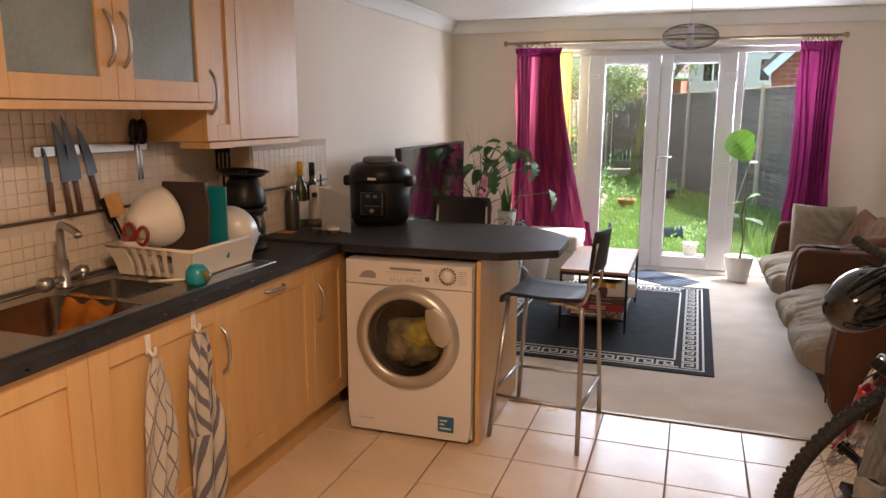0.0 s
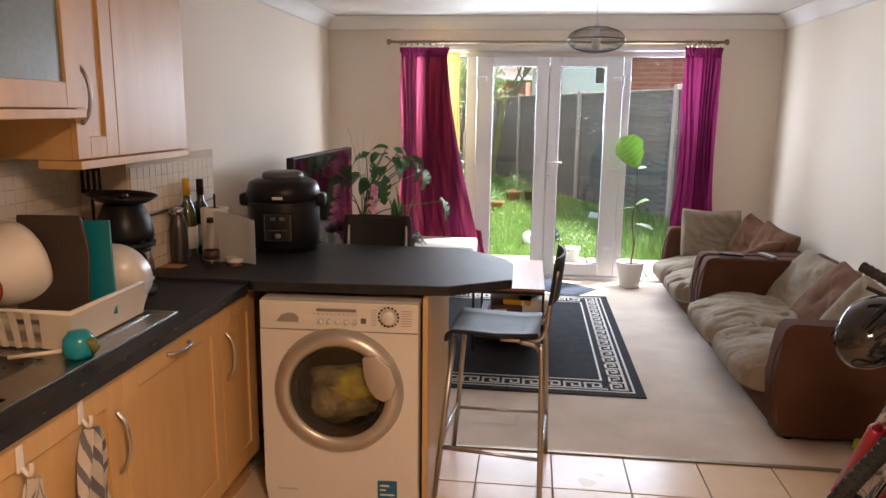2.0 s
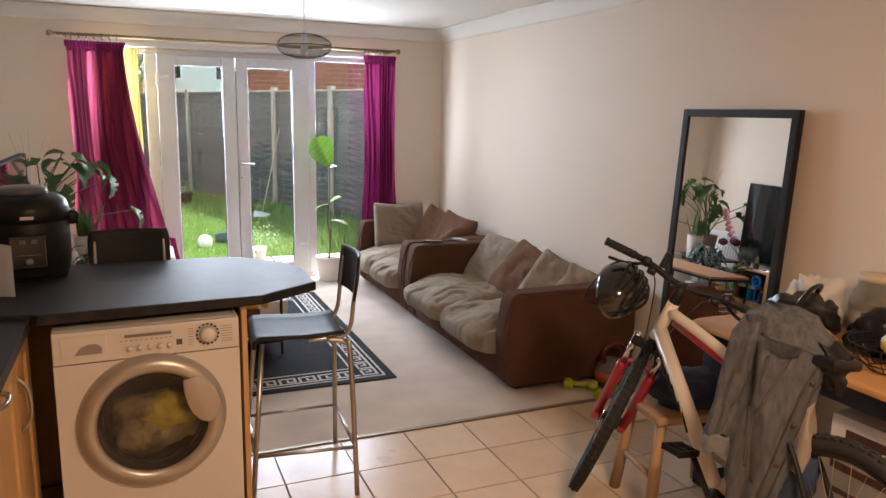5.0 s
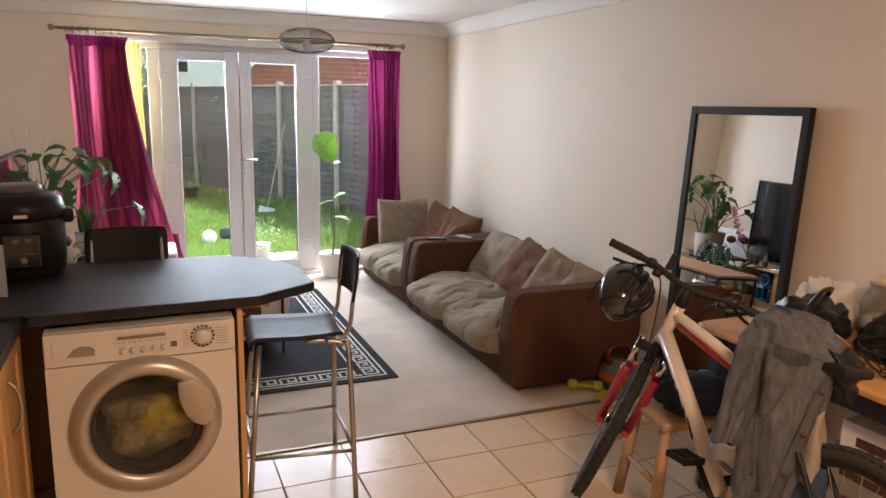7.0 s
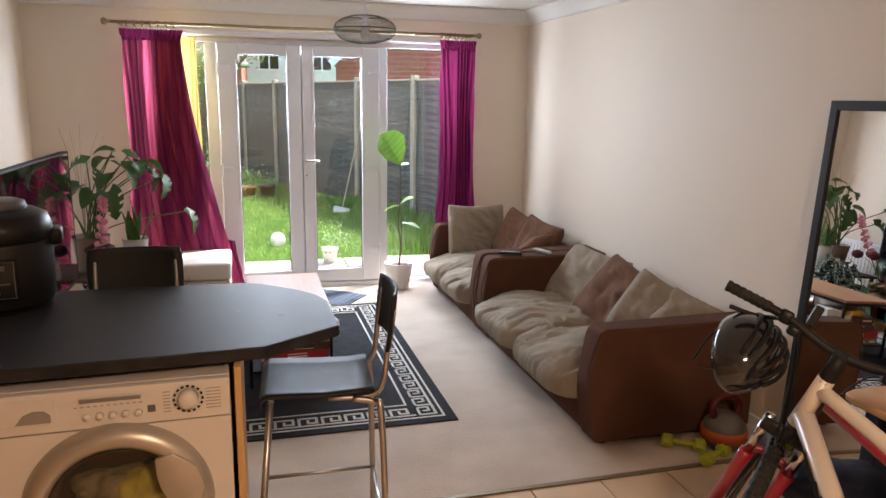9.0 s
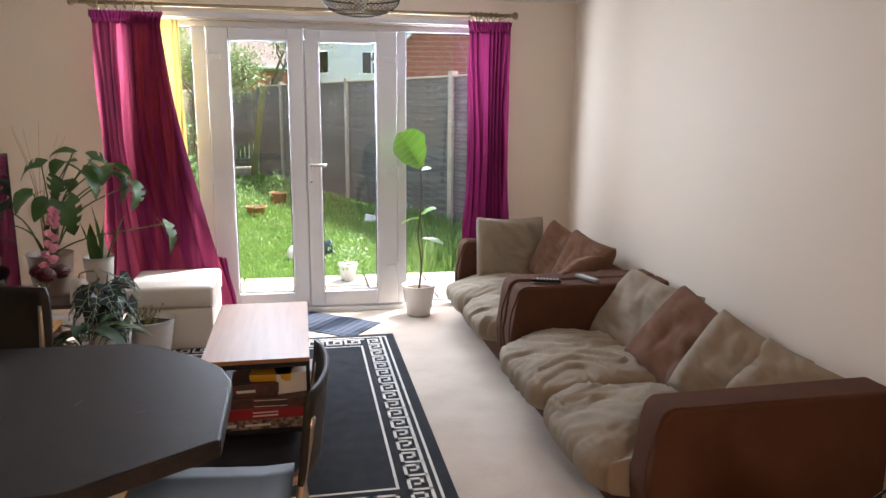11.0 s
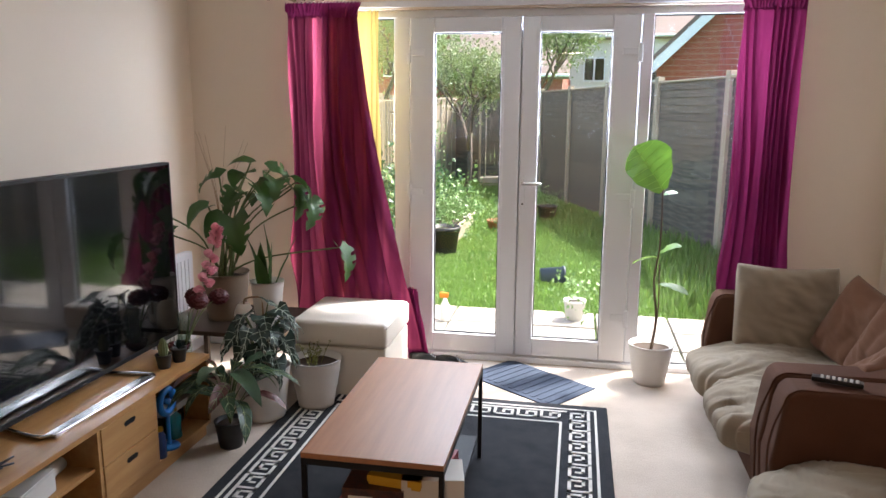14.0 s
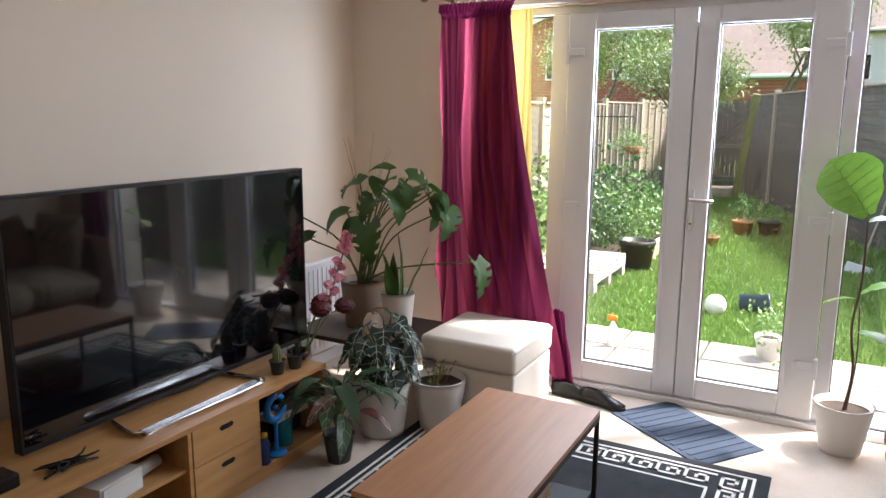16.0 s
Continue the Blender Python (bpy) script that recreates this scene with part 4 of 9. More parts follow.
# ---- television and its unit ----
before = standing()
M_OAK = mat("honey_oak", (0.52, 0.30, 0.12), 0.30, scale=4, stretch=(7, 0.6, 7), amount=0.9, dark=(0.40, 0.20, 0.07), bump=0.05, bump_scale=50)
M_SCREEN = mat("tv_screen", (0.004, 0.004, 0.005), 0.09, scale=3, amount=0.3, coat=1.0)
UX0, UX1, UY0, UY1, UZ = -2.27, -1.58, 4.86, 6.52, 0.42
tu = empty("tv_unit", None, "low honey-oak television unit with drawers and open shelves", "tv unit")
part("top", box(UX0, UY0, UZ - 0.022, UX1 + 0.01, UY1, UZ, 0.002), M_OAK, tu)
part("plinth", box(UX0 + 0.02, UY0 + 0.02, 0.0045, UX1 - 0.02, UY1 - 0.02, 0.06), M_OAK, tu)
part("floor_board", box(UX0, UY0, 0.061, UX1 - 0.002, UY1, 0.078, 0.002), M_OAK, tu)
part("back_board", box(UX0, UY0, 0.079, UX0 + 0.012, UY1, UZ - 0.023), M_OAK, tu)
for y in (UY0, 5.66, 6.04, UY1 - 0.018):
    part("upright", box(UX0 + 0.013, y, 0.079, UX1, y + 0.018, UZ - 0.023, 0.001), M_OAK, tu)
part("shelf", box(UX0 + 0.013, UY0 + 0.019, 0.23, UX1 - 0.02, 5.659, 0.245, 0.001), M_OAK, tu)
for z0, z1 in ((0.082, 0.236), (0.24, 0.394)):
    d = part("drawer", box(UX1 - 0.02, 5.68, z0, UX1 + 0.004, 6.038, z1, 0.003), M_OAK, tu, "oak drawer front")
    # flat black patch painted for the dark inside of an uncut finger hole
    part("finger_hole", prism([(5.83, z1 - 0.052), (5.89, z1 - 0.052), (5.90, z1 - 0.040), (5.89, z1 - 0.030), (5.83, z1 - 0.030), (5.82, z1 - 0.040)], 0, 0.001), M_BLACK, d)
    d.children[0].matrix_basis = Matrix(((0, 0, 1, UX1 + 0.0042), (1, 0, 0, 0), (0, 1, 0, 0), (0, 0, 0, 1)))

tv = empty("television", None, "large flat television, switched off, on a metal foot", "television")
part("housing", box(-1.885, 5.17, 0.455, -1.842, 6.70, 1.33, 0.006), M_BLACK, tv)
part("screen", box(-1.8415, 5.18, 0.475, -1.838, 6.69, 1.32, 0.001), M_SCREEN, tv, "glossy black screen")
bm = bmesh.new()
rail_frame(bm, 5.168, 6.702, 0.452, 1.332, 0, 0.05, 0.009, 0.02, 0.002)
bmesh.ops.transform(bm, matrix=Matrix(((0, 1, 0, -1.886), (1, 0, 0, 0), (0, 0, 1, 0), (0, 0, 0, 1))), verts=bm.verts)
bmesh.ops.reverse_faces(bm, faces=bm.faces)
part("bezel", bm, M_BLACKMETAL, tv, "thin black bezel")
M_STEEL = mat("polished_steel", (0.72, 0.72, 0.73), 0.18, 1.0, scale=20, amount=0.2)
pts = [(-1.93, 5.56, 0.43), (-1.72, 5.51, 0.43), (-1.675, 5.535, 0.43), (-1.66, 5.60, 0.43), (-1.645, 6.10, 0.43), (-1.66, 6.16, 0.43), (-1.70, 6.18, 0.43), (-1.93, 6.15, 0.43)]
part("foot", tube(smooth_path(pts, 5), 0.014, 8, flat=0.55), M_STEEL, tv, "bent polished metal foot bar", True)
part("foot_bar", box(-1.70, 5.53, 0.4205, -1.648, 6.15, 0.434, 0.004), mat("satin_steel", (0.62, 0.61, 0.60), 0.22, 1.0, scale=20, amount=0.3), tv, "flat polished metal foot")
part("neck", box(-1.93, 5.85, 0.425, -1.885, 6.0, 0.62, 0.006), M_BLACK, tv)
part("standby_light", box(-1.838, 5.93, 0.459, -1.8355, 5.95, 0.462), M_STEEL, tv)
tagged(obj("radiator", box(-2.325, 6.85, 0.12, -2.27, 7.62, 0.70, 0.012, 3), M_UPVC), "white panel radiator behind the plants", "radiator")
for i in range(16):
    part("flute", box(-2.27, 6.89 + i * 0.044, 0.16, -2.263, 6.905 + i * 0.044, 0.66, 0.003), M_UPVC, bpy.data.objects["radiator"])

# small things on and in the unit
sb = empty("cardboard_carton", pose(-1.86, 5.25, 0.246, 0, 0, 8), "white cardboard carton lying in the open shelf", "box")
part("carton", box(0, 0, 0, 0.26, 0.20, 0.085, 0.003), M_PAPER, sb)
part("flap", box(0.262, 0.01, 0.01, 0.266, 0.19, 0.08, 0.001, 1, pose(0, 0, 0)), M_PAPER, sb)
tagged(obj("rolled_paper", tube([(-1.70, 5.49, 0.272), (-1.72, 5.62, 0.275)], 0.026, 14), M_PAPER, smooth=True), "crumpled white paper roll in the shelf", "paper")
for s in range(3):
    rnd = random.Random(s)
    pts = [(-1.70 + rnd.uniform(-0.05, 0.05), 5.24 + rnd.uniform(-0.10, 0.10), UZ + 0.006 + 0.01 * k % 0.03) for k in range(9)]
    tagged(obj("cable", tube(smooth_path(pts, 5), 0.0035, 6), M_BLACK, smooth=True), "tangled black cable on the unit top", "cable", "tangled cables")
tagged(obj("plug_adapter", box(-1.80, 5.0, UZ, -1.70, 5.08, UZ + 0.05, 0.01, 3), M_BLACK), "small black box on the unit top", "adapter")
M_BLUE = mat("bright_blue_plastic", (0.01, 0.20, 0.60), 0.35, scale=10, amount=0.3)
fan = empty("desk_fan", pose(-1.62, 6.20, 0.078), "small bright blue plastic fan in the open shelf", "fan")
part("ring", tube([(0, 0.055 * math.cos(a), 0.22 + 0.055 * math.sin(a)) for a in [2 * math.pi * k / 24 for k in range(24)]], 0.016, 8, True), M_BLUE, fan, "", True)
part("hub", lathe([(0, 0.02), (0.014, 0.015), (0.014, -0.015), (0, -0.015)], 14, pose(0, 0, 0.22, 0, 90)), M_BLUE, fan, "", True)
part("stem", tube([(0, 0, 0.01), (0, 0, 0.17)], 0.01, 8), M_BLUE, fan)
part("base", lathe([(0, 0), (0.05, 0), (0.045, 0.012), (0, 0.016)], 20), M_BLUE, fan, "", True)


def small_bottle(m, body, cap, label, r=0.025, h=0.14):
    b = empty("bottle", m, label, "bottle", "bottles in the open shelf")
    part("bottle_body", lathe([(0, 0), (r, 0), (r, h * 0.7), (r * 0.5, h * 0.85), (r * 0.5, h * 0.88), (0, h * 0.88)], 16), body, b, "", True)
    part("cap", lathe([(0, h * 0.88), (r * 0.6, h * 0.88), (r * 0.55, h), (0, h)], 14), cap, b, "", True)


M_NAVY = mat("navy_label", (0.02, 0.06, 0.22), 0.4, scale=30, amount=1.0)
M_TEALGLASS = mat("teal_plastic", (0.01, 0.28, 0.36), 0.25, scale=8, amount=0.4)
small_bottle(pose(-1.60, 6.10, 0.078), M_NAVY, M_YELLOW, "narrow navy bottle with a yellow cap")
small_bottle(pose(-1.66, 6.30, 0.078), M_TEALGLASS, M_YELLOW, "teal plastic bottle beside a fan", 0.04, 0.15)
tagged(obj("black_case", box(-1.95, 6.12, 0.078, -1.70, 6.48, 0.20, 0.02, 3), M_BLACK), "black case pushed into the open shelf", "case")
tagged(obj("paper_stack", box(-1.75, 6.22, 0.202, -1.64, 6.46, 0.235, 0.003), M_PAPER), "stack of papers on a black case", "paper_stack")

settle(before, Matrix.Translation((0, -0.05, 0)) @ ROOM)
before = standing()
# ---- plants ----
M_SOIL = mat("potting_soil", (0.05, 0.032, 0.022), 0.95, scale=40, amount=1.0, bump=1.0, bump_scale=90)
M_POTWHITE = mat("white_pot", (0.72, 0.70, 0.67), 0.4, scale=4, amount=0.3)
M_POTBROWN = mat("brown_stoneware", (0.28, 0.21, 0.15), 0.45, scale=6, amount=0.7, bump=0.1)
M_POTBLACK = mat("black_nursery_pot", (0.02, 0.021, 0.022), 0.5, scale=6, amount=0.4)
M_STEM = mat("green_stem", (0.10, 0.14, 0.04), 0.6, scale=10, amount=0.6)
M_BARK = mat("brown_stem", (0.12, 0.075, 0.05), 0.8, scale=20, amount=0.8, bump=0.5)
M_VEIN = mat("pale_vein", (0.50, 0.60, 0.52), 0.5)


def leaf_mat(name, base, dark, thru=0.25):
    m = cloth_mat(name, base, thru, dark)
    m.node_tree.nodes["Principled BSDF"].inputs["Roughness"].default_value = 0.36
    m.node_tree.nodes["Principled BSDF"].inputs["Sheen Weight"].default_value = 0.0
    return m


M_MONST = leaf_mat("monstera_leaf", (0.060, 0.140, 0.030), (0.028, 0.080, 0.018))
M_FIG = leaf_mat("fig_leaf", (0.12, 0.24, 0.03), (0.085, 0.175, 0.022), 0.3)
M_FIGVEIN = leaf_mat("fig_vein", (0.28, 0.42, 0.10), (0.22, 0.36, 0.08), 0.3)
M_SNAKE = leaf_mat("snake_leaf", (0.08, 0.17, 0.035), (0.03, 0.09, 0.025))
M_ALOC = leaf_mat("alocasia_leaf", (0.016, 0.042, 0.030), (0.010, 0.028, 0.020), 0.1)
M_CAL = leaf_mat("calathea_leaf", (0.035, 0.085, 0.035), (0.02, 0.05, 0.025), 0.15)
M_CALVEIN = leaf_mat("calathea_stripe", (0.30, 0.36, 0.20), (0.20, 0.27, 0.13), 0.15)
M_CALRED = leaf_mat("calathea_underside", (0.14, 0.045, 0.035), (0.08, 0.028, 0.025), 0.15)


def leaf_bm(length, width, kind="heart", droop=40.0, fold=0.15, ripple=0.0, seed=0, veins=False, n=10, m=6):
    bm = bmesh.new()
    rows, cent = [], []
    x = z = 0.0
    for i in range(n + 1):
        s = i / n
        a = radians(-droop * s)
        if i:
            x += length / n * math.cos(a)
            z += length / n * math.sin(a)
        if kind == "heart":
            w = math.sin(math.pi * min(1, 0.10 + 0.90 * s) ** 0.72) ** 0.8
        elif kind == "fiddle":
            w = (0.42 + 0.75 * s) * math.sin(math.pi * (0.06 + 0.94 * s)) ** 0.5
        elif kind == "arrow":
            w = (1 - s) ** 0.8 * (0.55 + 0.6 * math.sin(math.pi * min(1, s * 1.5 + 0.25)))
        elif kind == "sword":
            w = (1 - s ** 4) * (0.7 + 0.3 * math.sin(math.pi * s))
        else:
            w = math.sin(math.pi * (0.03 + 0.97 * s)) ** 0.75
        w = max(w, 0.0) * width / 2
        cent.append((x, z, a, w))
        row = []
        for j in range(m + 1):
            v = 2 * j / m - 1
            back = -0.18 * length * (abs(v) ** 1.5) * (1 - s) ** 4 if kind in ("heart", "arrow") else 0
            rp = ripple * length * math.sin(s * 19 + seed) * v * v + 0.02 * length * noise.noise(Vector((s * 4 + seed, v * 2, seed)))
            row.append(bm.verts.new((x + back, v * w, z + fold * abs(v) * w + rp)))
        rows.append(row)
    for i in range(n):
        for j in range(m):
            bm.faces.new((rows[i][j], rows[i + 1][j], rows[i + 1][j + 1], rows[i][j + 1]))
    if kind == "monstera":
        pass
    if veins:
        add_tube(bm, [(c[0], 0, c[1] + 0.002) for c in cent], [0.0028 * (1 - 0.7 * k / n) for k in range(n + 1)], 4, slot=1)
        for i in range(1, n, 2):
            for s in (1, -1):
                pts = []
                for k in range(4):
                    f = k / 3
                    ii = min(n - 1, i + f * 1.6)
                    a, b = rows[int(ii)], rows[min(n, int(ii) + 1)]
                    jj = int(round(m / 2 + s * f * m / 2 * 0.95))
                    pts.append(a[jj].co.lerp(b[jj].co, ii - int(ii)) + Vector((0, 0, 0.002)))
                add_tube(bm, pts, [0.002, 0.0018, 0.0014, 0.0008], 4, slot=1)
    return bm


def split_leaf_bm(length, width, droop, seed):
    """A monstera leaf with slits towards its rim."""
    bm = leaf_bm(length, width, "heart", droop, 0.50, 0.022, seed, n=14, m=10)
    bm.verts.ensure_lookup_table()
    bm.faces.ensure_lookup_table()
    kill = [f for i, f in enumerate(bm.faces) if (i // 10) in (4, 7, 10) and (i % 10) in (0, 1, 8, 9)]
    bmesh.ops.delete(bm, geom=kill, context="FACES")
    return bm


def place_leaf(parent, bm, base, az, el, material, roll=0.0, label="", name="leaf"):
    bmesh.ops.transform(bm, matrix=pose(*base) @ pose(0, 0, 0, 0, 0, az) @ pose(0, 0, 0, 0, -el) @ pose(0, 0, 0, roll), verts=bm.verts)
    return part(name, bm, material, parent, label, True)


def pot_bm(r0, r1, h, wall=0.008, rings=0):
    prof = [(0, 0), (r0, 0)]
    k = 12
    for i in range(1, k + 1):
        s = i / k
        prof.append((r0 + (r1 - r0) * s + (0.003 * (i % 2) if rings and 0.25 < s < 0.85 else 0), h * s))
    prof += [(r1 + 0.003, h), (r1 - wall, h), (r1 - wall - 0.004, h * 0.80), (0, h * 0.80)]
    return lathe(prof, 32)


def plant(m, label, r0, r1, h, potmat, rings=0, name="potted_plant", cat="plant"):
    p = empty(name, m, label, cat, "house plants")
    bm = pot_bm(r0, r1, h, rings=rings)
    part("pot", bm, potmat, p, "", True)
    bm = bmesh.new()
    bmesh.ops.create_circle(bm, cap_ends=True, segments=24, radius=r1 - 0.012)
    bmesh.ops.inset_region(bm, faces=list(bm.faces), thickness=r1 * 0.4)
    for v in bm.verts:
        v.co.z = h * 0.86 + 0.006 * noise.noise(v.co * 40)
    part("soil", bm, M_SOIL, p)
    return p


# stand that carries the back row of pots
M_DKWOOD = mat("dark_stained_wood", (0.055, 0.036, 0.026), 0.5, scale=5, amount=0.8, bump=0.1)
st = empty("plant_stand", None, "low dark wooden bench holding plant pots", "bench")
part("bench_top", box(-2.16, 6.87, 0.37, -1.395, 7.46, 0.395, 0.004), M_DKWOOD, st)
for x in (-2.14, -1.44):
    for y in (6.89, 7.41):
        part("leg", box(x, y, 0.0045, x + 0.03, y + 0.03, 0.369, 0.003), M_DKWOOD, st)

# monstera in a stoneware pot
mo = plant(pose(-1.84, 7.18, 0.395), "monstera with split leaves in a stoneware pot", 0.11, 0.14, 0.27, M_POTBROWN)
rnd = random.Random(4)
stems = [  # tip (dx, dy, dz from the pot's base), leaf azimuth, elevation, length, width, droop
    ((0.20, -0.02, 0.90), 200, 25, 0.15, 0.11, 30), ((0.02, -0.05, 0.82), 190, 5, 0.20, 0.15, 40), ((0.26, -0.10, 0.80), -30, -5, 0.26, 0.20, 55),
    ((0.42, 0.05, 0.76), -20, -20, 0.24, 0.19, 60), ((0.52, 0.05, 0.70), -35, -30, 0.22, 0.17, 50), ((-0.02, -0.12, 0.66), 230, -5, 0.18, 0.16, 35),
    ((-0.18, -0.25, 0.52), 225, -10, 0.21, 0.19, 40), ((-0.28, -0.26, 0.66), 215, 10, 0.15, 0.12, 30), ((0.18, -0.22, 0.62), -60, -35, 0.25, 0.18, 40),
    ((0.70, 0.06, 0.43), -25, -35, 0.24, 0.15, 30), ((0.16, 0.0, 0.84), 150, 10, 0.18, 0.15, 50), ((0.36, -0.04, 0.82), -60, 10, 0.20, 0.16, 60), ((0.46, 0.02, 0.80), 10, -10, 0.18, 0.15, 60), ((0.06, -0.10, 0.60), 250, 0, 0.17, 0.14, 50), ((0.14, -0.08, 0.74), -90, 0, 0.19, 0.15, 60),
    ((0.30, 0.02, 0.86), 20, 0, 0.20, 0.15, 50), ((0.10, 0.06, 0.72), 80, 5, 0.18, 0.14, 40),
]
for k, (tip, az, el, ln, wd, dr) in enumerate(stems):
    a = 2 * math.pi * k / len(stems)
    b = (0.04 * math.cos(a), 0.04 * math.sin(a), 0.23)
    mid = (b[0] * 0.5 + tip[0] * 0.35, b[1] * 0.5 + tip[1] * 0.35, 0.23 + (tip[2] - 0.23) * 0.62)
    part("stalk", tube(smooth_path([b, mid, tip], 6), [0.006] * 5 + [0.005] * 8, 6), M_STEM, mo, "", True)
    bm = split_leaf_bm(ln * 0.92, wd * 1.0, dr + 40, k * 1.7) if ln > 0.185 else leaf_bm(ln, wd * 1.05, "heart", dr + 35, 0.42, 0.015, k)
    place_leaf(mo, bm, tip, az, el, M_MONST, rnd.uniform(-25, 25))

# snake plant
sn = plant(pose(-1.50, 7.02, 0.395), "snake plant in a tapered white pot", 0.065, 0.095, 0.27, M_POTWHITE)
for k, (az, el, ln, wd) in enumerate([(200, 82, 0.30, 0.075), (330, 78, 0.28, 0.08), (90, 84, 0.36, 0.07), (20, 68, 0.33, 0.05), (260, 75, 0.22, 0.08), (140, 86, 0.26, 0.075)]):
    place_leaf(sn, leaf_bm(ln, wd, "sword", -6 if k % 2 else 10, 0.35, 0.004, k), (0.03 * math.cos(radians(az)), 0.03 * math.sin(radians(az)), 0.22), az, el, M_SNAKE, 60 * k)

# ceramic watering can
wc = empty("watering_can", pose(-1.60, 6.92, 0.395), "small cream ceramic watering can with a cane handle", "watering can")
part("vessel", lathe([(0, 0), (0.06, 0), (0.062, 0.02), (0.052, 0.12), (0.035, 0.155), (0.028, 0.16), (0.026, 0.150), (0, 0.148)], 24), M_CREAM, wc, "", True)
part("handle", tube(smooth_path([(0, 0, 0.155), (0.01, 0, 0.185), (0.06, 0.01, 0.195), (0.10, 0.02, 0.18), (0.105, 0.02, 0.06)], 6), 0.005, 6), M_CARD, wc, "", True)

# dahlias and gladiolus in a glass vase
va = empty("flower_vase", pose(-1.68, 6.58, UZ if False else 0.0045), "tall glass vase with pink gladiolus and red dahlias", "vase")
va.matrix_basis = pose(-1.70, 6.46, UZ)
M_VASE = glass_mat("vase_glass", (0.85, 0.92, 0.88))
part("vase", lathe([(0, 0.006), (0.035, 0.004), (0.036, 0.03), (0.026, 0.12), (0.030, 0.20), (0.028, 0.20), (0.024, 0.12), (0.033, 0.03), (0, 0.01)], 24), M_VASE, va, "", True)
M_PINK = leaf_mat("pink_petal", (0.84, 0.42, 0.50), (0.76, 0.30, 0.40), 0.35)
M_DARKRED = leaf_mat("dark_red_petal", (0.10, 0.006, 0.012), (0.06, 0.004, 0.008), 0.1)
spike = smooth_path([(0, 0, 0.02), (0.02, 0.16, 0.24), (0.02, 0.30, 0.46), (0.03, 0.36, 0.60)], 8)
part("flower_stalk", tube(spike, 0.004, 6), M_STEM, va, "", True)
rnd = random.Random(9)
for k in range(13):
    p = spike[9 + int(k * 15 / 13)]
    bm = bmesh.new()
    for q in range(5):
        b2 = leaf_bm(0.068 - 0.002 * k, 0.042, "lance", 50, 0.3, 0.03, k + q, n=5, m=4)
        bmesh.ops.transform(b2, matrix=pose(*p, 0, 0, 0) @ pose(0, 0, 0, 0, 0, 300 + 90 * (k % 2) - 45 + rnd.uniform(-20, 20)) @ pose(0, 0, 0, 0, -20) @ pose(0, 0, 0, 72 * q) @ pose(0, 0, 0, 0, -35), verts=b2.verts)
        me = bpy.data.meshes.new("tmp")
        b2.to_mesh(me)
        b2.free()
        bm.from_mesh(me)
        bpy.data.meshes.remove(me)
    part("floret", bm, M_PINK, va, "frilled pink flower" if k == 0 else "", True)
for k, p in enumerate([(0.03, 0.10, 0.235), (0.06, 0.26, 0.22), (-0.03, 0.18, 0.24)]):
    part("flower_stalk", tube(smooth_path([(0, 0, 0.02), (p[0] * 0.5, p[1] * 0.5, 0.17), p], 6), 0.003, 6), M_STEM, va, "", True)
    bm = bmesh.new()
    bmesh.ops.create_icosphere(bm, subdivisions=4, radius=0.052)
    for v in bm.verts:
        v.co *= 1 + 0.22 * math.sin(v.co.x * 210) * math.sin(v.co.y * 240) * math.cos(v.co.z * 250)
        v.co.z *= 0.75
    bmesh.ops.transform(bm, matrix=pose(*p), verts=bm.verts)
    part("dahlia", bm, M_DARKRED, va, "dark red round bloom", True)
# dried twigs
tw = empty("dried_grass", pose(-1.90, 7.28, 0.62), "pale dried grass stems standing among the plants", "dried grass")
rnd = random.Random(12)
for k in range(7):
    a = rnd.uniform(0, 6.28)
    tip = (0.16 * math.cos(a) + 0.03, 0.10 * math.sin(a), rnd.uniform(0.70, 0.92))
    pts = smooth_path([(0, 0, 0), (tip[0] * 0.2, tip[1] * 0.2, 0.45), tip], 5)
    part("twig", tube(pts, [0.0022 - 0.00014 * i for i in range(len(pts))], 4), M_CARD, tw)

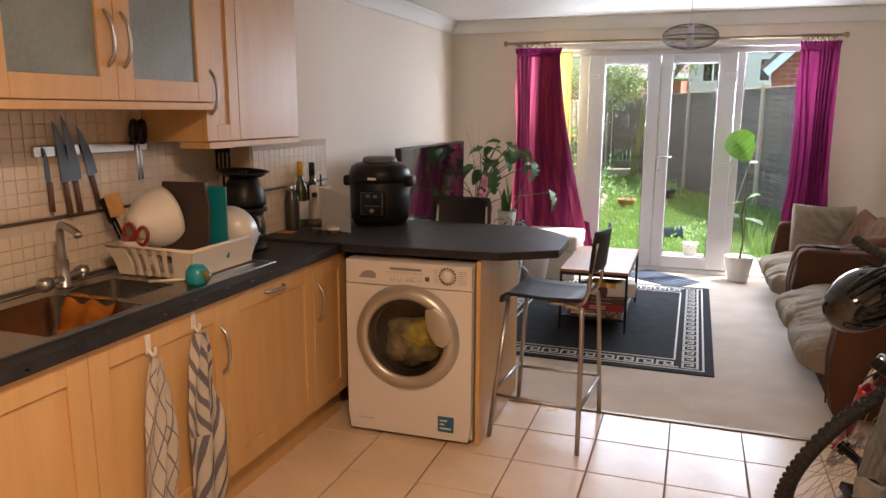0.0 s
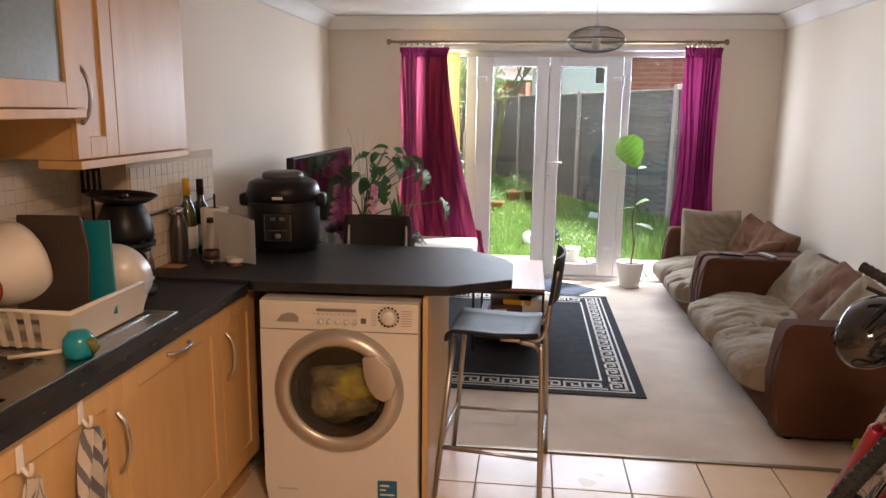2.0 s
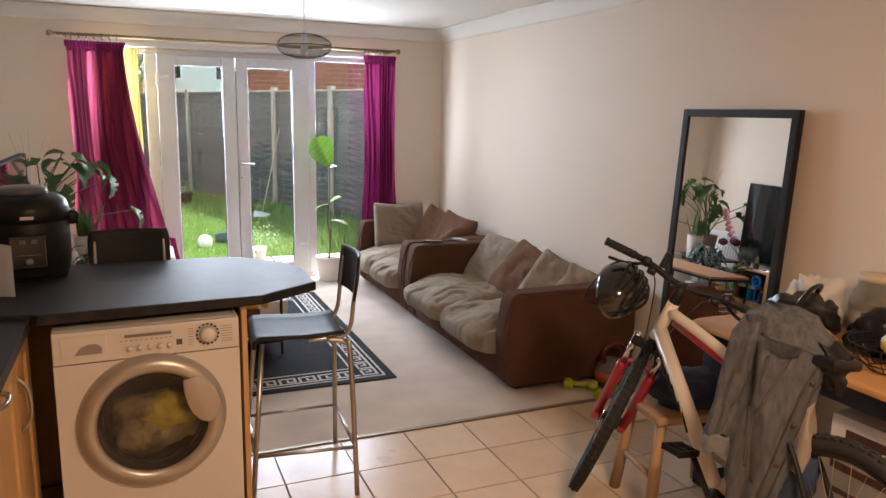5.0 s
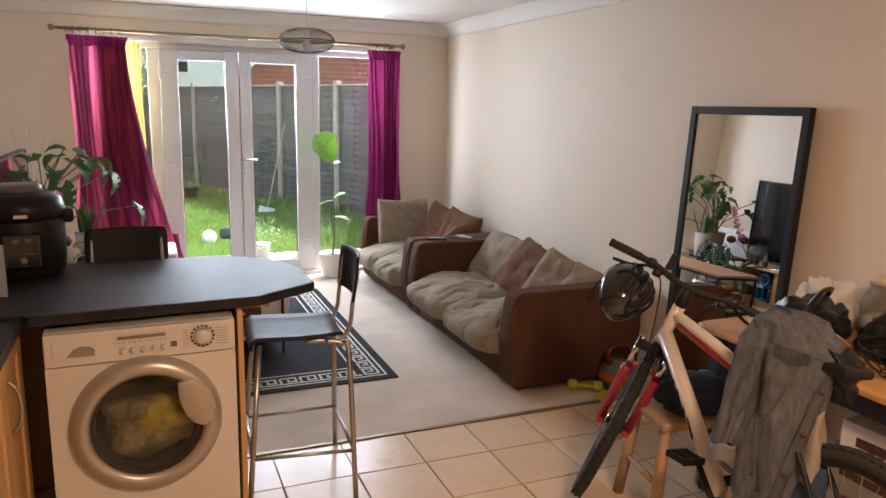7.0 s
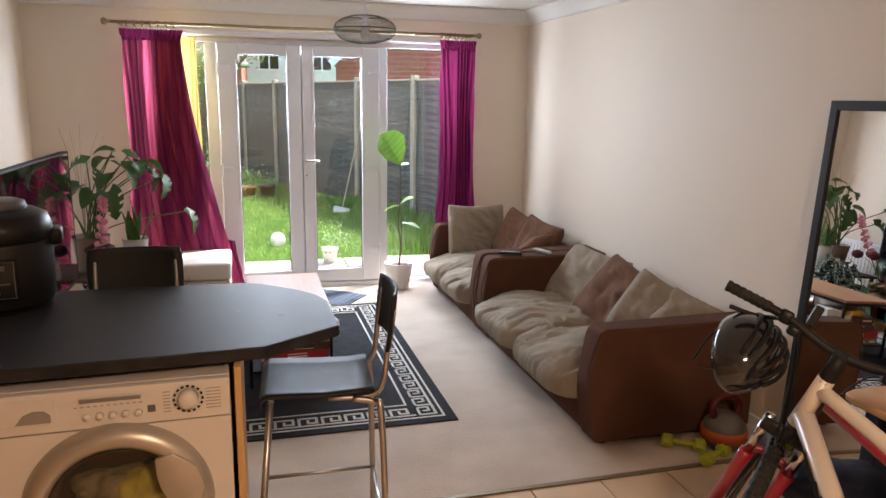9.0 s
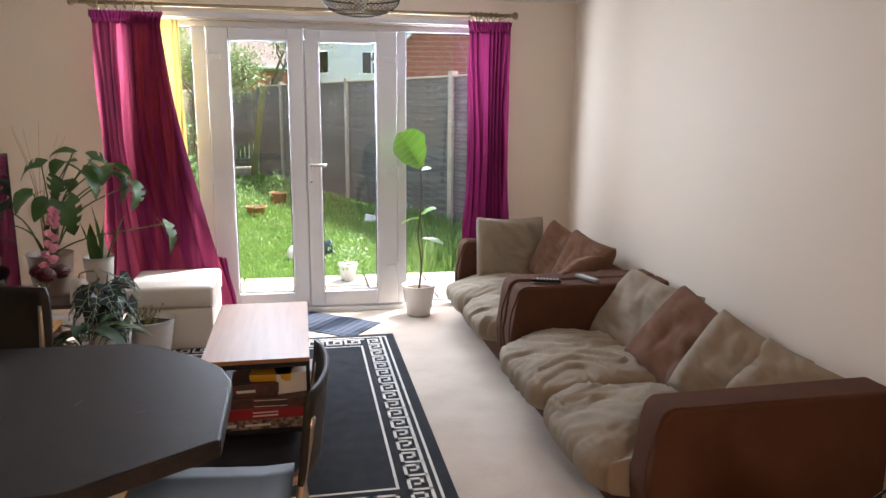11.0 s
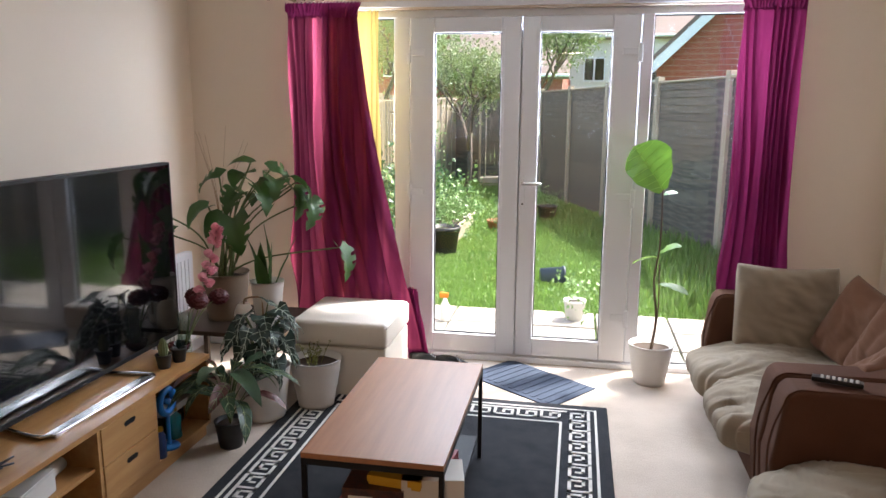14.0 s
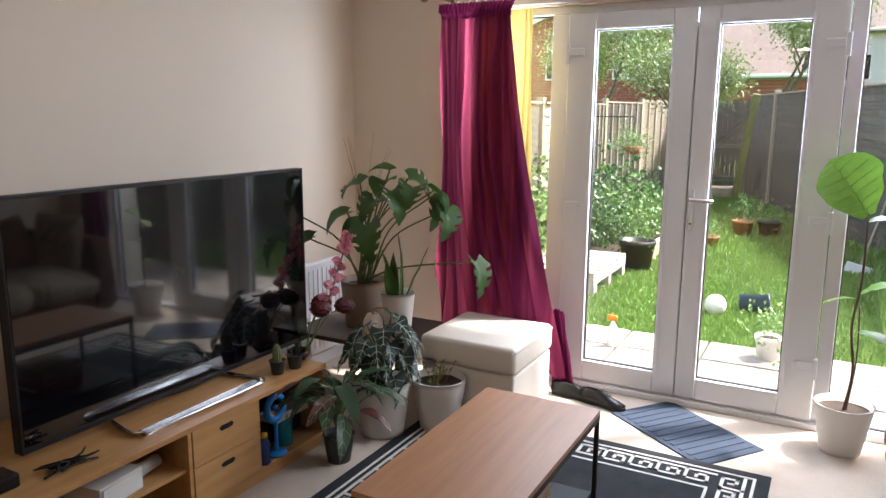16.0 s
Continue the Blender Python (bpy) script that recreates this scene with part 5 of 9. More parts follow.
# alocasia, floor pots
al = plant(pose(-1.41, 6.72, 0.0125), "alocasia with dark leaves and silvery veins", 0.115, 0.15, 0.27, M_POTWHITE)
rnd = random.Random(21)
for k, (tip, az, el, ln, wd, dr) in enumerate([
        ((-0.06, -0.16, 0.50), 240, -25, 0.26, 0.20, 35), ((0.05, -0.05, 0.56), -60, -10, 0.26, 0.19, 40), ((0.14, 0.05, 0.55), -10, -20, 0.24, 0.17, 45),
        ((0.16, -0.02, 0.44), -30, -40, 0.25, 0.17, 25), ((-0.02, -0.10, 0.42), -95, -55, 0.24, 0.18, 20), ((0.06, -0.12, 0.40), -70, -50, 0.24, 0.18, 30),
        ((-0.10, 0.0, 0.55), 160, -10, 0.20, 0.15, 30), ((0.02, 0.08, 0.60), 60, -10, 0.22, 0.16, 35), ((0.10, -0.08, 0.50), -40, -30, 0.22, 0.16, 35), ((-0.04, -0.14, 0.58), 265, -20, 0.24, 0.18, 30), ((0.12, -0.02, 0.60), -25, 0, 0.22, 0.16, 45), ((0.0, -0.16, 0.52), -80, -35, 0.24, 0.17, 25), ((-0.12, -0.10, 0.50), 215, -30, 0.22, 0.17, 30)]):
    for rep, (turn, drop) in enumerate(((0, 0.0), (38, 0.07))):
        tq = (tip[0] * 0.85 * math.cos(radians(turn)) - tip[1] * 0.85 * math.sin(radians(turn)), tip[0] * 0.85 * math.sin(radians(turn)) + tip[1] * 0.85 * math.cos(radians(turn)), tip[2] * 0.98 - drop)
        part("stalk", tube(smooth_path([(0, 0, 0.23), (tq[0] * 0.4, tq[1] * 0.4, 0.23 + (tq[2] - 0.23) * 0.65), tq], 6), 0.004, 6), M_STEM, al, "", True)
        place_leaf(al, leaf_bm(ln * 0.72, wd * 0.70, "arrow", dr + 20, 0.16, 0.035, k + rep * 20, True), tq, az + turn, el, [M_ALOC, M_VEIN], rnd.uniform(-25, 25))

wp = plant(pose(-1.185, 6.925, 0.0125), "ribbed white metal pot with a sparse yellowing herb", 0.10, 0.145, 0.26, M_POTWHITE, 1)
M_HERB = leaf_mat("yellow_herb", (0.22, 0.22, 0.05), (0.14, 0.15, 0.03))
rnd = random.Random(31)
for k in range(16):
    a, r = rnd.uniform(0, 6.28), rnd.uniform(0.0, 0.07)
    b = (r * math.cos(a) - 0.03, r * math.sin(a), 0.215)
    tip = (b[0] + 0.06 * math.cos(a), b[1] + 0.06 * math.sin(a), 0.215 + rnd.uniform(0.05, 0.14))
    bm = tube([b, tip], 0.0018, 4)
    for q in range(9):
        s = rnd.uniform(0.3, 1.0)
        c = Vector(b).lerp(Vector(tip), s)
        d = Vector((rnd.uniform(-1, 1), rnd.uniform(-1, 1), rnd.uniform(-0.3, 1))).normalized() * 0.018
        e = d.cross(Vector((0, 0, 1))).normalized() * 0.006
        bm.faces.new([bm.verts.new(c), bm.verts.new(c + d * 0.5 + e), bm.verts.new(c + d), bm.verts.new(c + d * 0.5 - e)])
    part("sprig", bm, M_HERB, wp)

ca = plant(pose(-1.42, 6.36, 0.004), "calathea with long striped leaves in a black pot", 0.055, 0.075, 0.13, M_POTBLACK)
rnd = random.Random(41)
for k in range(24):
    az = 360 * k / 24 + rnd.uniform(-12, 12)
    ln = rnd.uniform(0.22, 0.35)
    hgt = rnd.uniform(0.22, 0.40)
    r = rnd.uniform(0.03, 0.09)
    tip = (r * math.cos(radians(az)), r * math.sin(radians(az)), hgt)
    part("stalk", tube(smooth_path([(0, 0, 0.11), (tip[0] * 0.3, tip[1] * 0.3, hgt * 0.7), tip], 5), 0.003, 5), M_STEM, ca, "", True)
    place_leaf(ca, leaf_bm(ln, ln * 0.23, "lance", rnd.uniform(60, 110), 0.25, 0.010, k, k % 3 != 0), tip, az, rnd.uniform(0, 55), [M_CALRED if k % 5 == 0 else M_CAL, M_CALVEIN], rnd.uniform(-30, 30))

for k, (x, y, label) in enumerate([(-1.68, 6.24, "small round cactus in a black pot"), (-1.66, 6.34, "small grey succulent in a black pot")]):
    c = plant(pose(x, y, UZ), label, 0.028, 0.038, 0.065, M_POTBLACK, name="cactus" if k == 0 else "succulent")
    if k == 0:
        bm = bmesh.new()
        n = 40
        rings = []
        for j in range(9):
            s = j / 8
            r = 0.02 * math.sin(math.pi * (0.22 + 0.76 * s)) ** 0.6
            rings.append([bm.verts.new(((r + 0.0025 * math.cos(a * 10)) * math.cos(a), (r + 0.0025 * math.cos(a * 10)) * math.sin(a), 0.055 + 0.085 * s)) for a in [2 * math.pi * i / n for i in range(n)]])
        for a, b in zip(rings, rings[1:]):
            for i in range(n):
                bm.faces.new((a[i], a[(i + 1) % n], b[(i + 1) % n], b[i]))
        bm.faces.new(rings[-1])
        part("cactus_body", bm, mat("cactus_skin", (0.16, 0.20, 0.09), 0.7, scale=60, amount=1.0, bump=0.6, bump_scale=200), c, "", True)
    else:
        for q in range(12):
            place_leaf(c, leaf_bm(0.05, 0.018, "lance", -20, 0.3, 0.01, q, n=4, m=4), (0, 0, 0.058), q * 137, 25 + (q * 23) % 50, M_ALOC)
tagged(obj("glass_bowl", lathe([(0, 0.0), (0.03, 0.002), (0.05, 0.025), (0.055, 0.05), (0.05, 0.05), (0.045, 0.026), (0, 0.008)], 24, pose(-1.72, 6.43 - 0.08 + 0.09, UZ)), mat("maroon_glaze", (0.10, 0.03, 0.03), 0.15, scale=10, amount=0.8), smooth=True), "small glossy maroon bowl", "bowl")

# fiddle-leaf fig by the doors
fg = plant(pose(0.705, 7.66, 0.004), "young fig sapling with three broad leaves in a white pot", 0.095, 0.135, 0.24, M_POTWHITE, name="potted_fig")
part("trunk", tube(smooth_path([(0.0, 0, 0.2), (0.02, 0, 0.4), (-0.005, 0, 0.62), (0.015, -0.01, 0.85), (0.01, -0.02, 1.16)], 8), [0.008 - 0.0001 * i for i in range(33)], 8), M_BARK, fg, "", True)
part("shoot", tube(smooth_path([(0.01, 0.01, 0.2), (0.03, 0.01, 0.45), (0.02, 0.0, 0.72)], 8), 0.004, 6), M_BARK, fg, "", True)
place_leaf(fg, leaf_bm(0.31, 0.37, "fiddle", 25, 0.28, 0.028, 3, True, n=14, m=8), (0.01, -0.02, 1.15), 200, 58, [M_FIG, M_FIGVEIN], -80, "broad bright green leaf")
place_leaf(fg, leaf_bm(0.16, 0.11, "fiddle", 35, 0.22, 0.015, 5), (0.005, -0.01, 0.76), 190, 5, M_FIG, 15)
place_leaf(fg, leaf_bm(0.14, 0.12, "fiddle", 30, 0.25, 0.015, 6), (0.015, -0.01, 0.78), 350, 40, M_FIG, 10)
place_leaf(fg, leaf_bm(0.19, 0.10, "fiddle", 35, 0.2, 0.01, 7), (0.02, 0.0, 0.60), 340, 5, M_MONST, 10)
place_leaf(fg, leaf_bm(0.10, 0.06, "fiddle", 30, 0.2, 0.01, 8), (0.01, 0.0, 1.12), 10, 25, M_MONST, 20)

# mat and shoes
M_MAT = mat("slate_blue_mat", (0.024, 0.038, 0.068), 0.9, scale=10, amount=0.6, bump=0.5, bump_scale=200)
mt = empty("door_mat", pose(-0.02, 7.50, 0.004, 0, 0, -37), "slate blue ribbed door mat lying askew", "mat")
part("mat_base", box(-0.34, -0.21, 0, 0.34, 0.21, 0.008, 0.003), M_MAT, mt)
for i in range(11):
    part("rib", box(-0.30 + i * 0.057, -0.18, 0.0085, -0.272 + i * 0.057, 0.18, 0.012, 0.001), M_MAT, mt)
M_SHOE = mat("black_leather", (0.012, 0.012, 0.012), 0.25, scale=20, amount=0.5)


def shoe(m, label):
    s = empty("shoe", m, label, "shoe", "pair of shoes")
    part("sole", prism([(-0.13, -0.03), (-0.06, -0.037), (0.02, -0.032), (0.08, -0.047), (0.13, -0.035), (0.15, 0.0), (0.13, 0.035), (0.08, 0.045), (0.02, 0.034), (-0.06, 0.037), (-0.13, 0.03), (-0.145, 0)], 0, 0.024, 0.004), M_BLACK, s)
    bm = bmesh.new()
    secs = [(-0.138, 0.026, 0.075), (-0.10, 0.034, 0.085), (-0.05, 0.034, 0.088), (0.0, 0.033, 0.082), (0.05, 0.042, 0.062), (0.10, 0.042, 0.048), (0.135, 0.028, 0.036)]
    rings = []
    for x, w, h in secs:
        rings.append([bm.verts.new((x, w * math.cos(a), 0.022 + (h - 0.02) * math.sin(a))) for a in [math.pi * i / 10 for i in range(11)]])
    for a, b in zip(rings, rings[1:]):
        for i in range(10):
            if not (i in (4, 5) and a[0].co.x < -0.04):
                bm.faces.new((a[i], b[i], b[i + 1], a[i + 1]))
    bm.faces.new(rings[-1]), bm.faces.new(list(reversed(rings[0])))
    part("upper", bm, M_SHOE, s, "", True)
    for i in range(4):
        part("lace", tube([(0.0 + i * 0.016, -0.022, 0.086 - i * 0.006), (0.004 + i * 0.016, 0.0, 0.094 - i * 0.006), (0.0 + i * 0.016, 0.022, 0.086 - i * 0.006)], 0.0025, 5), M_BLACK, s)
    return s


shoe(pose(-0.50, 7.62, 0.004, 0, 0, -12), "black leather lace-up shoe beside its pair")
shoe(pose(-0.68, 7.66, 0.004, 0, 0, -4), "black leather lace-up shoe by the door")


settle(before)


# ---- bar stools ----
M_SEATBLACK = mat("black_seat_ply", (0.010, 0.010, 0.010), 0.55, scale=15, amount=0.6, dark=(0.018, 0.018, 0.018), rough_var=0.08)
M_SEATBLACK.node_tree.nodes["Principled BSDF"].inputs["Specular IOR Level"].default_value = 0.3


def bar_stool(m, label):
    """Seat faces -x, back stands at +x; origin on the floor under the seat's middle."""
    s = empty("bar_stool", m, label, "stool", "bar stools")
    bm = bmesh.new()
    g = []
    prof = [(-0.205, 0.645), (-0.20, 0.675), (-0.175, 0.692), (-0.10, 0.690), (0.0, 0.686), (0.10, 0.688), (0.17, 0.694)]
    for x, z in prof:
        w = 0.175 if x < 0.1 else 0.165
        g.append([bm.verts.new((x, w * (2 * j / 8 - 1), z + 0.010 * (2 * j / 8 - 1) ** 4)) for j in range(9)])
    for a, b in zip(g, g[1:]):
        for j in range(8):
            bm.faces.new((a[j], b[j], b[j + 1], a[j + 1]))
    bmesh.ops.recalc_face_normals(bm, faces=bm.faces)
    bmesh.ops.solidify(bm, geom=list(bm.faces), thickness=0.012)
    part("seat", bm, M_SEATBLACK, s, "black moulded seat", True)
    bm = bmesh.new()
    g = []
    for k in range(9):
        t = k / 8
        z = 0.825 + 0.185 * t
        g.append([bm.verts.new((0.215 + 0.02 * t + 0.03 * (1 - (2 * j / 10 - 1) ** 2), (0.178 - 0.01 * (2 * t - 1) ** 4) * (2 * j / 10 - 1), z)) for j in range(11)])
    for a, b in zip(g, g[1:]):
        for j in range(10):
            bm.faces.new((a[j], b[j], b[j + 1], a[j + 1]))
    bmesh.ops.recalc_face_normals(bm, faces=bm.faces)
    bmesh.ops.solidify(bm, geom=list(bm.faces), thickness=0.010)
    part("backrest", bm, M_SEATBLACK, s, "black curved backrest", True)
    for sy in (-1, 1):
        part("leg", tube([(-0.165, sy * 0.155, 0.668), (-0.225, sy * 0.235, 0.0)], 0.011, 10), M_CHROME, s, "", True)
        part("leg", tube(smooth_path([(0.10, sy * 0.155, 0.668), (0.165, sy * 0.165, 0.655), (0.19, sy * 0.19, 0.60), (0.205, sy * 0.255, 0.0)], 5), 0.011, 10), M_CHROME, s, "", True)
        part("back_post", tube(smooth_path([(0.02, sy * 0.14, 0.668), (0.16, sy * 0.145, 0.672), (0.20, sy * 0.148, 0.72), (0.213, sy * 0.15, 0.82), (0.235, sy * 0.15, 0.96)], 5), 0.009, 10), M_CHROME, s, "", True)
        part("side_rail", tube([(-0.208, sy * 0.210, 0.21), (0.20, sy * 0.235, 0.21)], 0.008, 8), M_CHROME, s, "", True)
    part("foot_rail", tube([(-0.208, -0.21, 0.23), (-0.208, 0.21, 0.23)], 0.009, 8), M_CHROME, s, "", True)
    part("back_rail", tube([(0.201, -0.23, 0.21), (0.201, 0.23, 0.21)], 0.009, 8), M_CHROME, s, "", True)
    return s


bar_stool(pose(-0.535, 3.525, 0, 0, 0, -4), "black bar stool on chrome legs beside the breakfast bar")
bar_stool(pose(-1.19, 3.93, 0.004, 0, 0, 90) @ Matrix.Diagonal((1.0, 1.0, 1.025, 1.0)), "black bar stool tucked behind the breakfast bar")
# ---- kitchen things ----
M_INOX = mat("stainless_steel", (0.42, 0.40, 0.37), 0.30, 1.0, scale=30, stretch=(1, 6, 1), amount=0.5, rough_var=0.08)
sink = empty("sink", None, "stainless steel sink with one and a half bowls", "sink")
SX0, SX1, SY0, SY1, SZ = -2.075, -1.565, 1.36, 2.77, 0.904
BOWLS = [(-1.975, -1.605, 1.66, 2.03, 0.15), (-1.975, -1.70, 2.07, 2.29, 0.11)]


def sink_sheet():
    bm = bmesh.new()
    z0, z1 = 0.9008, SZ
    add_box(bm, SX0, SY0, z0, SX1, 1.66, z1)
    add_box(bm, SX0, 1.66, z0, -1.975, 2.29, z1)
    add_box(bm, -1.605, 1.66, z0, SX1, 2.29, z1)
    add_box(bm, -1.975, 2.03, z0, -1.605, 2.07, z1)
    add_box(bm, -1.70, 2.07, z0, -1.605, 2.29, z1)
    add_box(bm, SX0, 2.29, z0, SX1, SY1, z1)
    for x in (SX0, SX1 - 0.012):
        add_box(bm, x, SY0, z1, x + 0.012, SY1, z1 + 0.004, 0.0015)
    add_box(bm, SX0 + 0.012, SY1 - 0.012, z1, SX1 - 0.012, SY1, z1 + 0.004, 0.0015)
    return bm


part("sheet", sink_sheet(), M_INOX, sink)
for x0, x1, y0, y1, d in BOWLS:
    bm = bmesh.new()
    add_box(bm, x0, y0, SZ - d, x1, y1, SZ + 0.001)
    bm.faces.ensure_lookup_table()
    top = max(bm.faces, key=lambda f: f.calc_center_median().z)
    bmesh.ops.delete(bm, geom=[top], context="FACES_ONLY")
    es = [e for e in bm.edges if not e.is_boundary]
    bmesh.ops.bevel(bm, geom=es, offset=0.035, segments=4, profile=0.5, affect="EDGES")
    bmesh.ops.reverse_faces(bm, faces=bm.faces)
    bowl = part("bowl", bm, M_INOX, sink, "", True)
    part("drain", lathe([(0, 0.003), (0.03, 0.003), (0.036, 0.0), (0, 0.0)], 20, pose((x0 + x1) / 2, (y0 + y1) / 2, SZ - d + 0.002)), M_CHROME, bowl, "", True)
for i in range(7):
    part("drainer_rib", box(-2.0 + i * 0.058, 2.34, SZ, -1.985 + i * 0.058, 2.72, SZ + 0.003, 0.001), M_INOX, sink)

tap = empty("kitchen_tap", pose(-2.03, 2.12, SZ), "chrome mixer tap with a long bent spout", "tap")
part("body", lathe([(0, 0), (0.03, 0), (0.03, 0.012), (0.022, 0.02), (0.02, 0.10), (0, 0.10)], 20), M_CHROME, tap, "", True)
part("spout", tube(smooth_path([(0, 0, 0.09), (0, 0, 0.19), (0.012, -0.008, 0.22), (0.05, -0.03, 0.232), (0.17, -0.09, 0.222), (0.185, -0.098, 0.212)], 6), 0.013, 12), M_CHROME, tap, "", True)
for s in (-1, 1):
    k = part("valve", tube([(0, 0, 0.035), (0.02 * s, -0.085 * s, 0.035)], 0.015, 12), M_CHROME, tap, "", True)
    part("tap_handle", lathe([(0, 0), (0.024, 0), (0.026, 0.03), (0.018, 0.042), (0, 0.044)], 16, pose(0.02 * s, -0.085 * s, 0.035, 90 * s, 0, 14)), M_CHROME, k, "", True)

M_ORANGE = mat("orange_cloth", (0.62, 0.20, 0.015), 0.85, scale=12, amount=0.5, bump=0.4, bump_scale=200)
bm = bmesh.new()
g = []
for i in range(13):
    row = []
    for j in range(13):
        u, v = i / 12, j / 12
        if u < 0.15:
            y, z = 2.055, 0.909
        elif u < 0.65:
            y, z = 2.05 - 0.035 * min(1, (u - 0.15) * 6), 0.908 - 0.26 * (u - 0.15)
        else:
            y, z = 2.012 - 0.34 * (u - 0.65), 0.778 - 0.02 * (u - 0.65)
        row.append(bm.verts.new((-1.95 + 0.22 * v + 0.02 * math.sin(u * 5), y - 0.008 * (1 + math.sin(v * 13 + u * 3)), z + 0.006 * noise.noise(Vector((u * 4, v * 5, 2))))))
    g.append(row)
for a, b in zip(g, g[1:]):
    for j in range(12):
        bm.faces.new((a[j], b[j], b[j + 1], a[j + 1]))
bmesh.ops.solidify(bm, geom=list(bm.faces), thickness=0.004)
tagged(obj("dishcloth", bm, M_ORANGE, smooth=True), "wet orange dishcloth draped inside the sink bowl", "cloth")

# dish rack and what dries in it
M_RACK = mat("cream_plastic", (0.70, 0.62, 0.50), 0.4, scale=6, amount=0.3)
dr = empty("dish_rack", None, "cream plastic dish rack standing on the drainer", "dish rack")
DX0, DX1, DY0, DY1 = -2.03, -1.64, 2.33, 2.76
part("tray", box(DX0 + 0.035, DY0 + 0.03, SZ + 0.0035, DX1 - 0.035, DY1 - 0.03, SZ + 0.012, 0.003), M_RACK, dr)
bm = bmesh.new()
rim = [(DX0, DY0), (DX1, DY0), (DX1, DY1), (DX0, DY1)]
add_tube(bm, [(x, y, 1.02) for x, y in rim for _ in (0,)], 0.008, 8, True)
part("rim", bm, M_RACK, dr, "", True)
for k, ((ax, ay), (bx, by)) in enumerate(zip(rim, rim[1:] + rim[:1])):
    ins = lambda x, y: (x + (0.03 if x < -1.8 else -0.03), y + (0.025 if y < 2.5 else -0.025))
    def wall_at(s, f):
        (p0, p1) = (ins(ax, ay), ins(bx, by))
        lx, ly = p0[0] + (p1[0] - p0[0]) * s, p0[1] + (p1[1] - p0[1]) * s
        tx, ty = ax + (bx - ax) * s, ay + (by - ay) * s
        g = f ** 1.3
        return (lx + (tx - lx) * g, ly + (ty - ly) * g, SZ + 0.006 + (1.018 - SZ - 0.006) * f)

    spans = [(0.0, 0.22), (0.29, 0.34), (0.41, 0.46), (0.53, 0.58), (0.65, 0.70), (0.77, 1.0)] if k == 0 else [(0.0, 1.0)]
    for a, b in spans:
        bm = bmesh.new()
        cols = [[bm.verts.new(wall_at(s, f)) for f in (0, 0.25, 0.5, 0.75, 1.0)] for s in (a, b)]
        for q in range(4):
            bm.faces.new((cols[0][q], cols[1][q], cols[1][q + 1], cols[0][q + 1]))
        bmesh.ops.recalc_face_normals(bm, faces=bm.faces)
        bmesh.ops.solidify(bm, geom=list(bm.faces), thickness=0.004)
        part("side" if k else "slat", bm, M_RACK, dr)
    if k == 0:
        for f0, f1 in ((0.0, 0.16), (0.80, 1.0)):
            bm = bmesh.new()
            cols = [[bm.verts.new(wall_at(s, f)) for f in (f0, f1)] for s in (0.22, 0.77)]
            bm.faces.new((cols[0][0], cols[1][0], cols[1][1], cols[0][1]))
            bmesh.ops.solidify(bm, geom=list(bm.faces), thickness=0.004)
            part("front_band", bm, M_RACK, dr)
bw = obj("mixing_bowl", lathe([(0, 0), (0.05, 0.0), (0.055, 0.012), (0.10, 0.06), (0.125, 0.13), (0.13, 0.15), (0.123, 0.15), (0.118, 0.13), (0.094, 0.065), (0.045, 0.02), (0, 0.018)], 40), M_CREAM, smooth=True, at=pose(-1.97, 2.395, 1.085, -82, 0, -18))
tagged(bw, "large cream mixing bowl standing on edge in the rack", "bowl")
M_BOARD = mat("dark_brown_board", (0.035, 0.022, 0.016), 0.5, scale=8, amount=0.5)
tagged(obj("chopping_board", prism([(-0.10, 0), (0.11, 0), (0.11, 0.20), (0.085, 0.30), (-0.10, 0.30)], 0, 0.012, 0.004), M_BOARD, at=pose(-1.81, 2.50, 0.955, 82, 0, 8)), "dark brown chopping board upright in the rack", "chopping board")
tagged(obj("chopping_board", prism([(-0.10, 0), (0.10, 0), (0.075, 0.28), (-0.10, 0.28)], 0, 0.008, 0.003), mat("teal_board", (0.0, 0.16, 0.20), 0.4, scale=8, amount=0.3), at=pose(-1.745, 2.55, 0.955, 80, 0, 8)), "teal plastic chopping board leaning in the rack", "chopping board")
tagged(obj("white_bowl", lathe([(0, 0), (0.04, 0), (0.085, 0.035), (0.105, 0.085), (0.099, 0.085), (0.08, 0.04), (0, 0.012)], 32), M_WHITE, smooth=True, at=pose(-1.72, 2.64, 1.02, -75, 20, 10)), "white bowl upside down on the rack edge", "bowl")
cup = obj("cutlery_holder", lathe([(0, 0), (0.045, 0), (0.052, 0.12), (0.048, 0.12), (0.042, 0.006), (0, 0.006)], 24, pose(-1.965, 2.40, SZ + 0.012)), M_RACK, smooth=True)
tagged(cup, "cream plastic cutlery holder in the rack", "cutlery holder")


def utensil(m, label, shape, material):
    u = empty("utensil", m, label, "utensil", "utensils drying in the rack")
    part("shaft", tube([(0, 0, 0), (0, 0, 0.20)], 0.005, 8), material, u, "", True)
    if shape == "spoon":
        part("head", lathe([(0, 0), (0.02, 0.01), (0.026, 0.035), (0.018, 0.06), (0, 0.068)], 16, pose(0, 0, 0.195) @ Matrix.Diagonal((1, 0.35, 1, 1))), material, u, "", True)
    else:
        part("head", box(-0.028, -0.003, 0.20, 0.028, 0.003, 0.29, 0.003), material, u)
    return u


